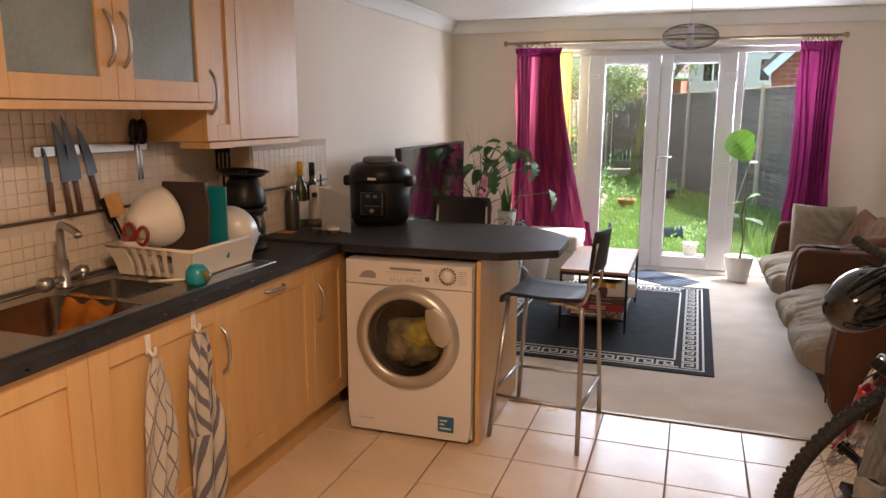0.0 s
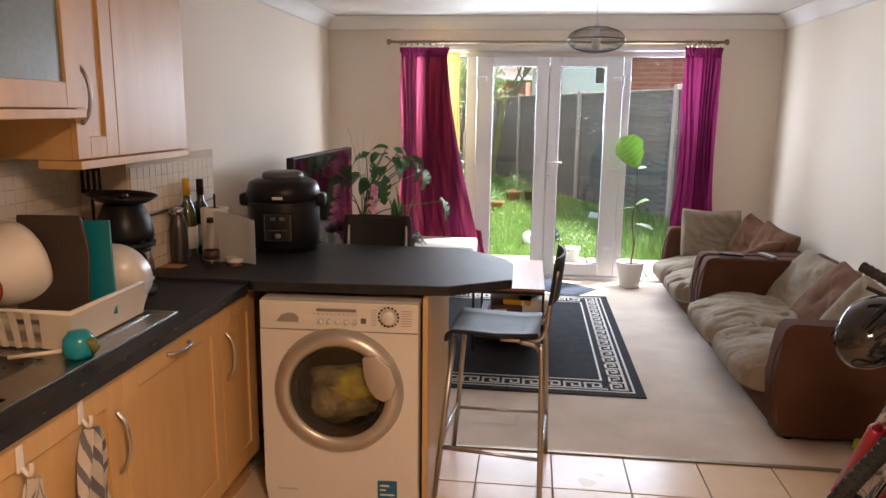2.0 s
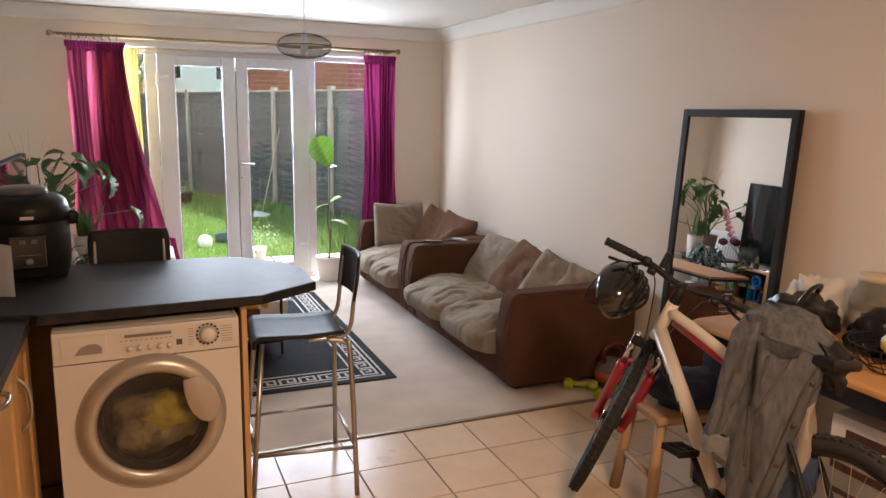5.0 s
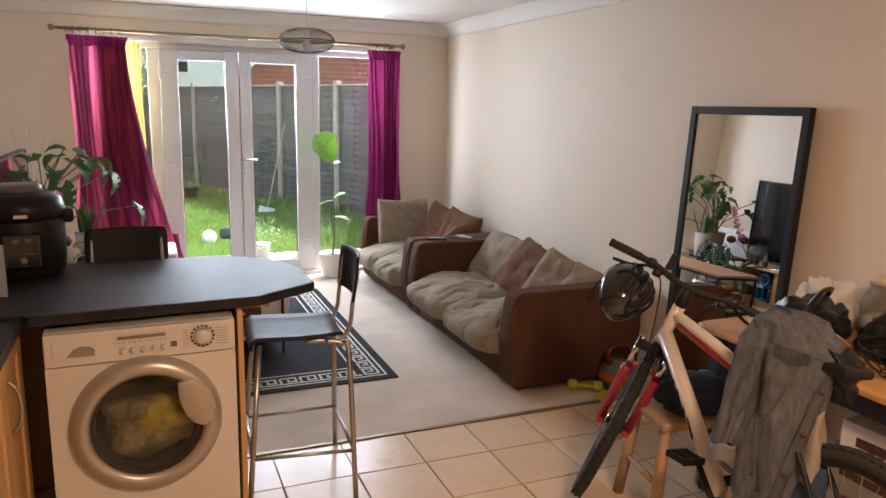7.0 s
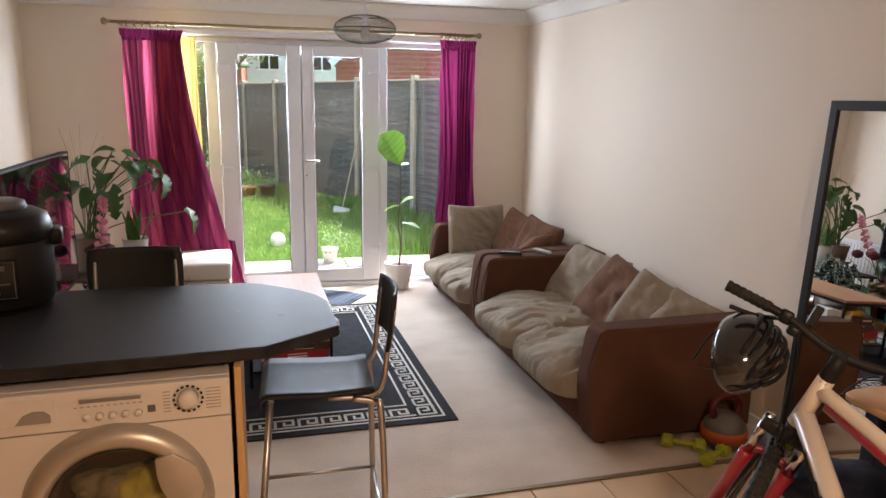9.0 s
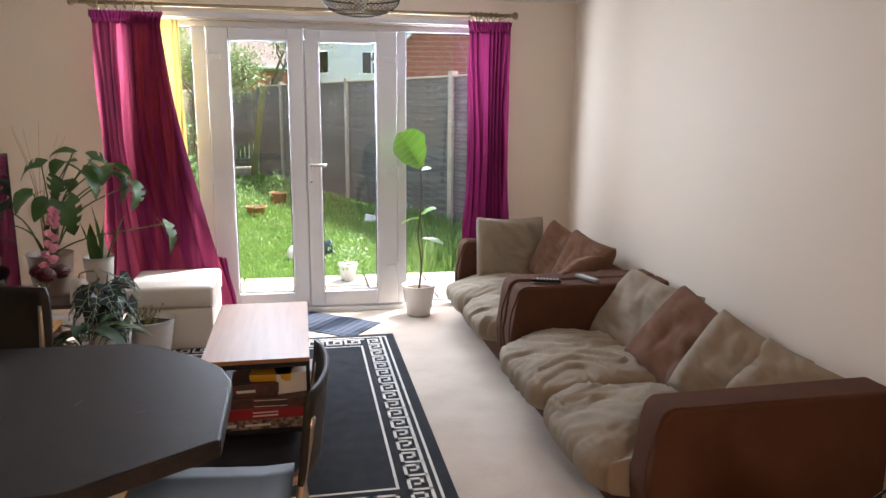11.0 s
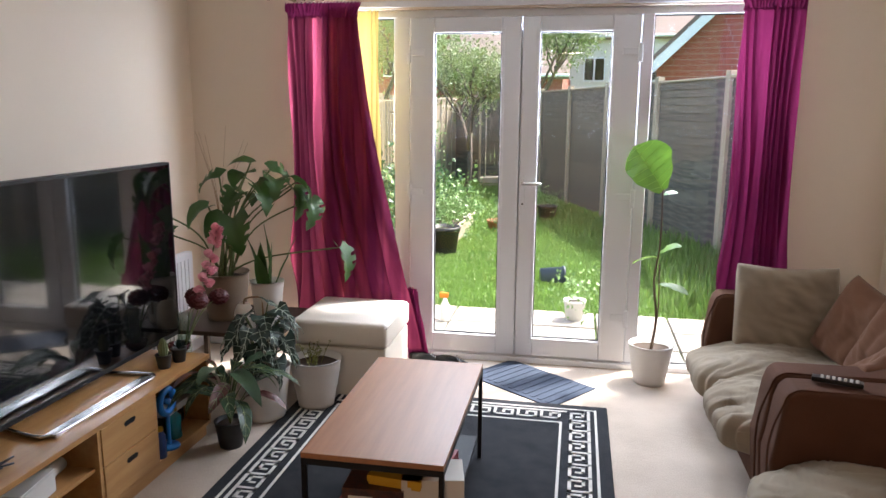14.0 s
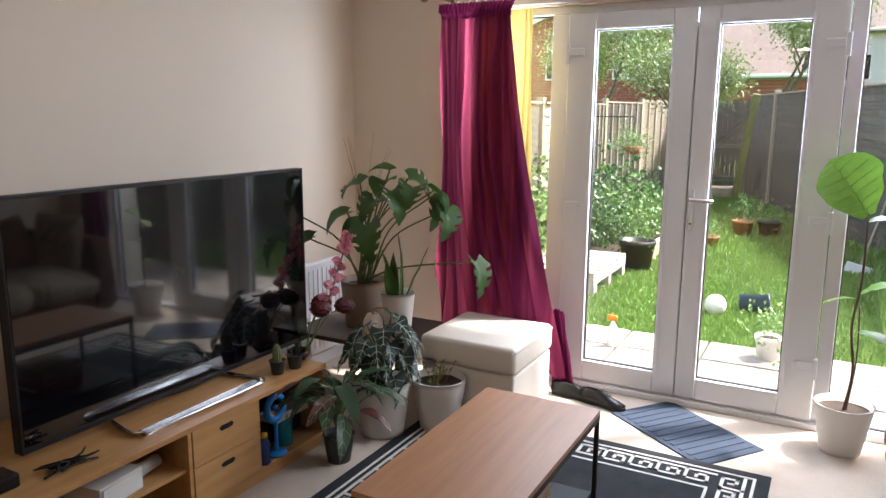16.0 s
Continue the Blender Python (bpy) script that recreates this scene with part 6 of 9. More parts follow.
utensil(pose(-1.985, 2.40, 0.93, 0, -38, -20), "black cooking spoon in the cutlery holder", "spoon", M_BLACK)
utensil(pose(-1.975, 2.42, 0.93, 0, -24, 10), "black turner in the cutlery holder", "turner", M_BLACK)
utensil(pose(-1.97, 2.40, 0.94, 8, -12, 40), "wooden handled spatula in the cutlery holder", "turner", M_OAK)
sc = empty("scissors", pose(-1.94, 2.37, 1.00, 0, 12, 10), "scissors with red plastic handles in the holder", "scissors")
for s in (-1, 1):
    part("blade", box(-0.006, -0.002 + 0.003 * s, -0.07, 0.006, 0.001 + 0.003 * s, 0.03, 0.001), M_STEEL, sc)
    part("handle", tube([(0.028 * s + 0.022 * math.cos(a), 0, 0.065 + 0.034 * math.sin(a)) for a in [2 * math.pi * k / 18 for k in range(18)]], 0.007, 8, True), mat("red_plastic", (0.25, 0.02, 0.015), 0.4), sc, "", True)
br = empty("dish_brush", pose(-1.615, 2.32, SZ + 0.002, 0, 0, 205), "dish brush with a teal round head", "brush")
bm = lathe([(0, 0), (0.034, 0.0), (0.042, 0.015), (0.04, 0.05), (0.025, 0.07), (0, 0.074)], 24)
part("brush_head", bm, M_TEALGLASS, br, "", True)
part("bristle_pad", lathe([(0, 0), (0.022, 0), (0.022, 0.02), (0, 0.02)], 18, pose(-0.028, 0.03, 0.03, 60, -50, 0)), M_HERB, br, "", True)
part("shaft", tube([(0.03, 0, 0.02), (0.17, 0.0, 0.012)], 0.006, 8), M_RACK, br, "", True)

# knife rail
kr = empty("magnetic_rail", None, "steel magnetic rail holding kitchen knives", "knife rail")
part("rail", box(XK + 0.006, 2.15, 1.36, XK + 0.024, 2.72, 1.40, 0.003), M_STEEL, kr)
M_HANDLE = mat("brown_handle", (0.11, 0.05, 0.03), 0.45, scale=20, amount=0.7)
for k, (y, top, blade, hl, tilt) in enumerate([(2.185, 1.43, 0.13, 0.11, 0), (2.235, 1.52, 0.23, 0.13, 5), (2.275, 1.54, 0.25, 0.12, 6), (2.34, 1.50, 0.20, 0.13, 12)]):
    kn = empty("knife", pose(XK + 0.0275, y, top - 0.03, tilt), "kitchen knife with a brown riveted handle on the rail", "knife", "knives on the rail")
    bm = bmesh.new()
    w = 0.048 if k else 0.022
    out = [(0, 0.0), (w * 0.35, -blade * 0.12), (w * 0.75, -blade * 0.4), (w * 0.95, -blade * 0.7), (w, -blade * 0.97), (w * 0.5, -blade), (0, -blade)]
    f = bm.faces.new([bm.verts.new((0, yy, zz)) for yy, zz in out])
    r = bmesh.ops.extrude_face_region(bm, geom=[f])
    bmesh.ops.translate(bm, vec=(0.002, 0, 0), verts=[v for v in r["geom"] if isinstance(v, bmesh.types.BMVert)])
    bmesh.ops.recalc_face_normals(bm, faces=bm.faces)
    part("blade", bm, mat("dark_steel", (0.16, 0.18, 0.20), 0.35, 0.9), kn)
    part("handle", box(-0.003, 0.002, -blade - hl, 0.011, 0.024, -blade + 0.001, 0.005, 3), M_HANDLE, kn, "", True)
sh = empty("kitchen_shears", pose(XK + 0.027, 2.66, 1.44), "black handled kitchen shears on the rail", "shears")
for s in (-1, 1):
    part("blade", box(0, 0.01 * s - 0.006, -0.20, 0.003, 0.01 * s + 0.008, -0.05, 0.001), M_STEEL, sh)
    part("handle", tube([(0.006, 0.022 * s + 0.02 * math.cos(a), 0.0 + 0.045 * math.sin(a)) for a in [2 * math.pi * q / 16 for q in range(16)]], 0.010, 6, True), M_BLACK, sh, "", True)

# coffee machine, with a pan resting on it
cm = empty("coffee_machine", pose(-1.86, 2.985, 0.90, 0, 0, -55), "black filter coffee machine with a glass jug", "coffee machine")
part("base", lathe([(0, 0), (0.095, 0), (0.10, 0.012), (0.09, 0.03), (0, 0.032)], 28), M_BLACK, cm, "", True)
part("tower", box(-0.115, -0.06, 0.0, -0.06, 0.06, 0.25, 0.02, 3), M_BLACK, cm, "", True)
part("filter_housing", lathe([(0, 0.195), (0.070, 0.195), (0.098, 0.205), (0.100, 0.225), (0.090, 0.275), (0.066, 0.325), (0.058, 0.335), (0, 0.337)], 28), M_BLACK, cm, "", True)
part("collar", lathe([(0.082, 0.178), (0.102, 0.178), (0.104, 0.192), (0.084, 0.194)], 28), M_BLACKMETAL, cm, "", True)
jug = part("jug", lathe([(0, 0.034), (0.080, 0.034), (0.092, 0.055), (0.094, 0.10), (0.086, 0.15), (0.078, 0.172), (0.075, 0.172), (0.083, 0.15), (0.090, 0.10), (0.088, 0.055), (0, 0.04)], 28), glass_mat("jug_glass", (0.93, 0.93, 0.93)), cm, "clear glass coffee jug", True)
part("jug_band", lathe([(0.079, 0.160), (0.086, 0.160), (0.083, 0.176), (0.077, 0.176)], 28), M_BLACK, jug, "", True)
part("coffee", lathe([(0, 0.042), (0.082, 0.042), (0.086, 0.055), (0.088, 0.085), (0, 0.085)], 24), M_BOARD, jug, "", True)
part("jug_handle", tube(smooth_path([(0.065, 0.03, 0.165), (0.11, 0.05, 0.15), (0.115, 0.052, 0.08), (0.078, 0.035, 0.06)], 5), 0.009, 8), M_BLACK, jug, "", True)
pan = empty("frying_pan", pose(-1.86, 2.985, 1.240, 0, 4, 0), "small black pan lid lying on the coffee machine", "pan lid")
part("dish", lathe([(0, 0), (0.09, 0), (0.115, 0.022), (0.12, 0.022), (0.095, 0.006), (0, 0.006)], 32), M_BLACK, pan, "", True)
part("knob", lathe([(0, 0.0065), (0.012, 0.006), (0.02, 0.02), (0, 0.028)], 16), M_BLACK, pan, "", True)
tn = empty("slotted_turner", pose(-2.06, 3.12, 0.93), "black slotted turner standing against the tiles", "turner")
part("shaft", tube([(0, 0, 0), (0, 0, 0.32)], 0.006, 8), M_BLACK, tn)
for i in range(4):
    part("tine", box(-0.04 + i * 0.023, -0.003, 0.32, -0.028 + i * 0.023, 0.003, 0.42, 0.001), M_BLACK, tn)
part("head_edge", box(-0.042, -0.004, 0.40, 0.042, 0.004, 0.425, 0.002), M_BLACK, tn)
part("head_root", box(-0.042, -0.004, 0.315, 0.042, 0.004, 0.33, 0.002), M_BLACK, tn)
tj = empty("utensil_jar", pose(-2.06, 3.12, 0.90), "dark jar holding a slotted turner", "jar")
part("jar_wall", lathe([(0, 0), (0.04, 0), (0.042, 0.13), (0.038, 0.13), (0.036, 0.006), (0, 0.006)], 20), M_BLACK, tj, "", True)

# bottles and jars in the corner
M_GREENGLASS = mat("olive_bottle_glass", (0.05, 0.055, 0.012), 0.12, scale=5, amount=0.4, coat=0.5)
M_DARKGLASS = mat("dark_bottle_glass", (0.012, 0.014, 0.010), 0.1, scale=5, amount=0.3, coat=0.5)


def wine_bottle(x, y, h, g, foil, label):
    b = empty("wine_bottle", pose(x, y, 0.90), label, "bottle", "bottles on the worktop")
    part("bottle_body", lathe([(0, 0), (0.036, 0.0), (0.038, 0.01), (0.038, h * 0.55), (0.03, h * 0.65), (0.015, h * 0.74), (0.0145, h * 0.99), (0, h * 0.99)], 24), g, b, "", True)
    part("neck_foil", lathe([(0.0155, h * 0.80), (0.0165, h * 0.80), (0.0165, h), (0, h + 0.002)], 18), foil, b, "", True)
    part("paper_label", lathe([(0.0385, h * 0.15), (0.0392, h * 0.15), (0.0392, h * 0.42), (0.0385, h * 0.42)], 24), M_PAPER, b, "", True)


wine_bottle(-1.925, 3.60, 0.36, M_GREENGLASS, M_YELLOW, "green wine bottle with a gold foil neck")
wine_bottle(-1.91, 3.70, 0.35, M_DARKGLASS, M_BLACK, "dark wine bottle with a black neck")
fl = empty("steel_flask", pose(-1.92, 3.50, 0.90), "dark steel drinking flask with a ring handle", "flask")
part("flask_body", lathe([(0, 0), (0.036, 0), (0.038, 0.01), (0.038, 0.16), (0.03, 0.20), (0.022, 0.215), (0.022, 0.24), (0, 0.242)], 24), mat("grey_flask", (0.10, 0.095, 0.085), 0.35, 0.7, scale=20, amount=0.5), fl, "", True)
part("cap", lathe([(0.024, 0.215), (0.025, 0.215), (0.025, 0.245), (0, 0.247)], 18), M_STEEL, fl, "", True)
part("ring", tube([(-0.03, 0.016 * math.cos(a), 0.225 + 0.016 * math.sin(a)) for a in [2 * math.pi * k / 14 for k in range(14)]], 0.003, 6, True), M_STEEL, fl, "", True)
pb = empty("water_bottle", pose(-1.735, 3.41, 0.90), "clear plastic water bottle with a dark label", "bottle")
part("bottle_body", lathe([(0, 0), (0.03, 0), (0.032, 0.01), (0.032, 0.12), (0.030, 0.14), (0.014, 0.185), (0.013, 0.20), (0.012, 0.20), (0.028, 0.14), (0.030, 0.01), (0, 0.006)], 24), glass_mat("clear_plastic", (0.96, 0.96, 0.96)), pb, "", True)
part("cap", lathe([(0, 0.222), (0.014, 0.222), (0.015, 0.20), (0, 0.20)], 16), M_BLACK, pb, "", True)
part("paper_label", lathe([(0.0325, 0.05), (0.0332, 0.05), (0.0332, 0.085), (0.0325, 0.085)], 24), M_DKCARD, pb, "", True)
pr = empty("kitchen_roll", pose(-1.785, 3.57, 0.90), "kitchen paper roll on a holder with a loose sheet", "kitchen roll")
part("roll", lathe([(0.02, 0), (0.058, 0), (0.06, 0.01), (0.06, 0.235), (0.058, 0.24), (0.02, 0.24)], 32), M_PAPER, pr, "", True)
part("spindle", tube([(0, 0, 0), (0, 0, 0.30)], 0.005, 8), M_BLACKMETAL, pr)
part("base_plate", lathe([(0, -0.0), (0.07, 0.0), (0.07, 0.006), (0, 0.006)], 24), M_BLACKMETAL, pr)
bm = bmesh.new()
rows = []
for i in range(9):
    s = i / 8
    rows.append([bm.verts.new((0.055 * math.sin(0.4) + 0.19 * s, -0.058 + 0.02 * math.sin(s * 3) - 0.03 * s, 0.012 + (0.225 - 0.035 * s) * j)) for j in (0, 1)])
for a, b in zip(rows, rows[1:]):
    bm.faces.new((a[0], b[0], b[1], a[1]))
bmesh.ops.solidify(bm, geom=list(bm.faces), thickness=0.0015)
part("loose_sheet", bm, M_PAPER, pr)
for x, y, r, label in ((-1.655, 3.455, 0.034, "small jar with a white lid"), (-1.69, 3.50, 0.024, "small dark jar with a pale lid")):
    j = empty("small_jar", pose(x, y, 0.90), label, "jar", "small jars on the worktop")
    part("jar_wall", lathe([(0, 0), (r * 0.92, 0), (r * 0.95, 0.028), (0, 0.028)], 20), M_DKCARD, j, "", True)
    part("lid", lathe([(0, 0.042), (r, 0.041), (r, 0.028), (0, 0.028)], 20), M_PAPER, j, "", True)
tagged(obj("sponge_packet", box(-1.95, 3.36, 0.90, -1.85, 3.43, 0.915, 0.004), mat("salmon_paper", (0.5, 0.22, 0.14), 0.7)), "small reddish packet lying on the worktop", "packet")

# pressure cooker
pc = empty("pressure_cooker", pose(-1.575, 3.86, 0.913, 0, 0, 10) @ Matrix.Diagonal((1.05, 1.05, 0.97, 1.0)), "black electric pressure cooker with a control panel", "pressure cooker")
part("body", lathe([(0, 0.012), (0.14, 0.012), (0.152, 0.03), (0.158, 0.10), (0.158, 0.235), (0.155, 0.245), (0, 0.245)], 48), M_BLACK, pc, "", True)
part("lid", lathe([(0.158, 0.248), (0.162, 0.255), (0.160, 0.29), (0.148, 0.328), (0.115, 0.347), (0, 0.352)], 48), M_BLACK, pc, "", True)
part("lid_cap", lathe([(0.085, 0.345), (0.092, 0.352), (0.088, 0.372), (0.07, 0.380), (0, 0.382)], 36), mat("grey_cap", (0.10, 0.10, 0.105), 0.4), pc, "", True)
part("foot_ring", lathe([(0.10, 0), (0.14, 0), (0.145, 0.012), (0.10, 0.012)], 36), M_BLACK, pc)
for s in (-1, 1):
    part("side_handle", box(s * 0.166 - 0.022, -0.05, 0.215, s * 0.166 + 0.022, 0.05, 0.275, 0.014, 3), M_BLACK, pc, "", True)
pan2 = part("panel", box(-0.062, -0.178, 0.065, 0.062, -0.140, 0.20, 0.006), mat("panel_gloss", (0.010, 0.010, 0.011), 0.15), pc, "glossy control panel")
bm = bmesh.new()
rail_frame(bm, -0.056, 0.056, 0.07, 0.195, -0.1795, -0.1775, 0.0025, bev=0.0)
add_box(bm, -0.04, -0.1795, 0.118, 0.04, -0.1775, 0.122)
add_box(bm, -0.03, -0.1795, 0.165, -0.008, -0.1775, 0.182)
add_box(bm, 0.008, -0.1795, 0.165, 0.03, -0.1775, 0.182)
part("panel_print", bm, mat("grey_print_2", (0.11, 0.11, 0.115), 0.4), pan2)
part("start_knob", lathe([(0, 0.010), (0.012, 0.009), (0.013, 0), (0, 0)], 18, pose(0, -0.178, 0.093, 90)), mat("grey_knob", (0.22, 0.22, 0.22), 0.3), pan2, "", True)
part("name_mark", box(-0.02, -0.1765, 0.262, 0.024, -0.1735, 0.275), M_PAPER, pc)

# tea towels on stick-on hooks
M_TOWEL = mat("towel_cotton", (0.86, 0.81, 0.74), 0.95, scale=10, amount=0.4, bump=0.5, bump_scale=300)
M_STRIPE = mat("towel_stripe", (0.27, 0.26, 0.30), 0.95, scale=10, amount=0.4, bump=0.5, bump_scale=300)


def tea_towel(y, z, length, width, check, label, seed):
    t = empty("tea_towel", None, label, "tea towel", "tea towels on hooks")
    bm = bmesh.new()
    n, m = 220, 112
    g = []
    for j in range(n + 1):
        s = j / n
        w = width * (0.12 + 0.88 * min(1, s * 1.9) ** 0.7)
        row = []
        for i in range(m + 1):
            u = 2 * i / m - 1
            q = noise.noise(Vector((u * 1.5, s * 3, seed)))
            f = math.sin(u * 7 + 3 * q + s * 2) * 0.011 + 0.012 * q
            row.append(bm.verts.new((XC + 0.047 + f + 0.014 * (1 - s) * (1 - u * u) - 0.008 * s, y + u * w / 2 + 0.018 * s * math.sin(seed + s * 5) + 0.014 * q * s, z - 0.02 - s * length * (1 - 0.10 * u * u))))
        g.append(row)
    for j in range(n):
        for i in range(m):
            f = bm.faces.new((g[j][i], g[j + 1][i], g[j + 1][i + 1], g[j][i + 1]))
            if check:
                f.material_index = 1 if (i + j * 0.55) % 28 < 2.8 or (i * 1.1 - j * 0.75) % 30 < 2.8 else 0
            elif j < n * 0.52:
                f.material_index = 1 if (j + abs(i - m * 0.55) * 0.9) % 26 < 10.4 else 0
            else:
                f.material_index = 1 if (i + j * 0.7) % 32 < 12 else 0
    bmesh.ops.solidify(bm, geom=list(bm.faces), thickness=0.002)
    part("cloth", bm, [M_TOWEL, M_STRIPE], t, "", True)
    h = empty("hook", None, "white plastic stick-on hook holding a towel", "hook", "stick-on hooks")
    part("hook_plate", box(XC + 0.0205, y - 0.011, z - 0.012, XC + 0.027, y + 0.011, z + 0.05, 0.003), M_WHITE, h)
    part("hook_arm", tube(smooth_path([(XC + 0.026, y, z + 0.0), (XC + 0.042, y, z - 0.018), (XC + 0.05, y, z - 0.005), (XC + 0.05, y, z + 0.012)], 5), 0.005, 8), M_WHITE, h, "", True)


tea_towel(1.945, 0.785, 0.66, 0.165, True, "cream tea towel with a dark check", 1.3)
tea_towel(2.165, 0.80, 0.72, 0.205, False, "cream tea towel with grey chevron stripes", 4.2)

# small hooks at the end of the boiler cupboard
for z in (1.62, 1.56, 2.02):
    tagged(obj("cupboard_catch", box(-1.875, 3.436, z, -1.852, 3.462, z + 0.04, 0.004), M_BRASS), "small metal catch on the cupboard end", "catch", "cupboard catches")
# ---- mirror, bicycle, table ----
M_MIRROR = mat("mirror_glass", (0.92, 0.93, 0.92), 0.0, 1.0, amount=0.02)
MW, MH = 0.745, 1.655
mi = empty("mirror", pose(1.565, 3.33, 0.0, 0, 2.9, 1.2), "tall mirror in a black frame standing on the floor", "mirror")
fw = 0.04
for y0, y1, z0, z1 in ((-MW / 2, -MW / 2 + fw, 0, MH), (MW / 2 - fw, MW / 2, 0, MH), (-MW / 2 + fw, MW / 2 - fw, MH - fw, MH), (-MW / 2 + fw, MW / 2 - fw, 0, fw)):
    part("frame_rail", box(-0.012, y0, z0, 0.025, y1, z1, 0.003), M_BLACKMETAL, mi)
part("glass", box(-0.002, -MW / 2 + fw, fw, 0.004, MW / 2 - fw, MH - fw), M_MIRROR, mi, "mirror glass reflecting the room")
part("backing", box(0.005, -MW / 2 + fw, fw, 0.015, MW / 2 - fw, MH - fw), M_CARD, mi)

M_RUBBER = mat("tyre_rubber", (0.016, 0.016, 0.016), 0.75, scale=20, amount=0.6, bump=0.3)
M_BIKEWHITE = mat("white_frame_paint", (0.70, 0.64, 0.56), 0.3, scale=5, amount=0.25, coat=0.4)
M_BIKERED = mat("red_fork_paint", (0.36, 0.012, 0.035), 0.3, scale=5, amount=0.3, coat=0.4)
bike = empty("bicycle", pose(0.665, 1.86, 0.004, 0, 0, 94) @ pose(0, 0, 0, 9), "white mountain bicycle with a red fork leaning on a table", "bicycle")
RW = 0.34


def wheel(parent, m):
    """Wheel in the x-z plane round its own origin."""
    bm = bmesh.new()
    add_tube(bm, [((RW - 0.027) * math.cos(a), 0, (RW - 0.027) * math.sin(a)) for a in [2 * math.pi * k / 56 for k in range(56)]], 0.025, 10, True)
    for k in range(72):
        a = 2 * math.pi * k / 72
        for o, w in ((-0.015, 0.008), (0.001, 0.008), (0.017, 0.008)):
            add_box(bm, -0.008, o - w / 2 - 0.002, 0, 0.008, o + w / 2, 0.008, 0, 1, Matrix.Rotation(-a, 4, "Y") @ Matrix.Translation((0, 0, RW - 0.007 - abs(o) * 0.25)))
    bmesh.ops.transform(bm, matrix=m, verts=bm.verts)
    w = part("wheel", bm, M_RUBBER, parent, "knobbly black tyre wheel", True)
    bm = tube([((RW - 0.055) * math.cos(a), 0, (RW - 0.055) * math.sin(a)) for a in [2 * math.pi * k / 48 for k in range(48)]], 0.013, 6, True)
    bmesh.ops.transform(bm, matrix=m, verts=bm.verts)
    part("rim", bm, M_BLACKMETAL, w, "", True)
    bm = lathe([(0, -0.045), (0.028, -0.045), (0.028, -0.035), (0.016, -0.03), (0.016, 0.03), (0.028, 0.035), (0.028, 0.045), (0, 0.045)], 18, m @ pose(0, 0, 0, 90))
    part("hub", bm, M_BLACKMETAL, w, "", True)
    bm = bmesh.new()
    for k in range(32):
        a = 2 * math.pi * k / 32
        s = 0.03 if k % 2 else -0.03
        b = a + (0.35 if k % 4 < 2 else -0.35)
        add_tube(bm, [(0.025 * math.cos(b), s, 0.025 * math.sin(b)), ((RW - 0.06) * math.cos(a), 0, (RW - 0.06) * math.sin(a))], 0.0011, 4)
    bmesh.ops.transform(bm, matrix=m, verts=bm.verts)
    tagged(part("spokes", bm, M_STEEL, w), "", "", "", "stuff")
    bm = bmesh.new()
    add_lathe(bm, [(0.05, -0.001), (0.085, -0.001), (0.085, 0.001), (0.05, 0.001)], 28, m @ pose(0, 0.038, 0, 90))
    part("brake_disc", bm, M_STEEL, w)
    return w


wheel(bike, pose(0, 0, RW))
STEER = -49
HEAD_TOP, HEAD_LOW = Vector((0.80, 0, 0.90)), Vector((0.855, 0, 0.76))
axis = (HEAD_TOP - HEAD_LOW).normalized()
SR = Matrix.Translation(HEAD_LOW) @ Matrix.Rotation(radians(STEER), 4, axis) @ Matrix.Translation(-HEAD_LOW)
AX = Vector((1.06, 0, RW))
wheel(bike, SR @ Matrix.Translation(AX))


def steered(bm):
    bmesh.ops.transform(bm, matrix=SR, verts=bm.verts)
    return bm


fork = part("fork", steered(tube([HEAD_LOW, HEAD_LOW + Vector((0.03, 0, -0.07))], 0.02, 12)), M_BLACK, bike, "red suspension fork", True)
crown = HEAD_LOW + Vector((0.035, 0, -0.055))
part("fork_crown", steered(box(crown.x - 0.022, -0.075, crown.z - 0.02, crown.x + 0.022, 0.075, crown.z + 0.02, 0.008)), M_BLACK, fork, "", True)
for s in (-1, 1):
    top = crown + Vector((0, s * 0.062, 0.0))
    low = AX + Vector((0, s * 0.062, 0))
    mid = top.lerp(low, 0.30)
    part("stanchion", steered(tube([top + Vector((0, 0, 0.03)), mid], 0.015, 10)), M_STEEL, fork, "", True)
    part("slider", steered(tube([mid, top.lerp(low, 0.36), low], [0.023, 0.021, 0.019], 12)), M_BIKERED, fork, "red fork leg", True)
    part("dropout", steered(box(low.x - 0.018, low.y - 0.012, low.z - 0.03, low.x + 0.018, low.y + 0.012, low.z + 0.01, 0.004)), M_BIKERED, fork)
part("fork_arch", steered(tube(smooth_path([crown.lerp(AX, 0.34) + Vector((0, -0.062, 0)), crown.lerp(AX, 0.25) + Vector((0.03, -0.04, 0.0)), crown.lerp(AX, 0.25) + Vector((0.03, 0.04, 0.0)), crown.lerp(AX, 0.34) + Vector((0, 0.062, 0))], 5), 0.011, 8)), M_BIKERED, fork, "", True)
BB, SEAT = Vector((0.42, 0, 0.30)), Vector((0.26, 0, 0.74))
frm = part("frame", tube([HEAD_TOP + axis * 0.01, HEAD_LOW - axis * 0.01], 0.024, 14), M_BIKEWHITE, bike, "white painted aluminium frame", True)
part("down_tube", tube([HEAD_LOW + axis * 0.03, BB], [0.030, 0.028], 14), M_BIKEWHITE, frm, "", True)
part("top_tube", tube(smooth_path([HEAD_TOP - axis * 0.03, Vector((0.55, 0, 0.80)), SEAT - Vector((0, 0, 0.05))], 5), 0.021, 14), M_BIKEWHITE, frm, "", True)
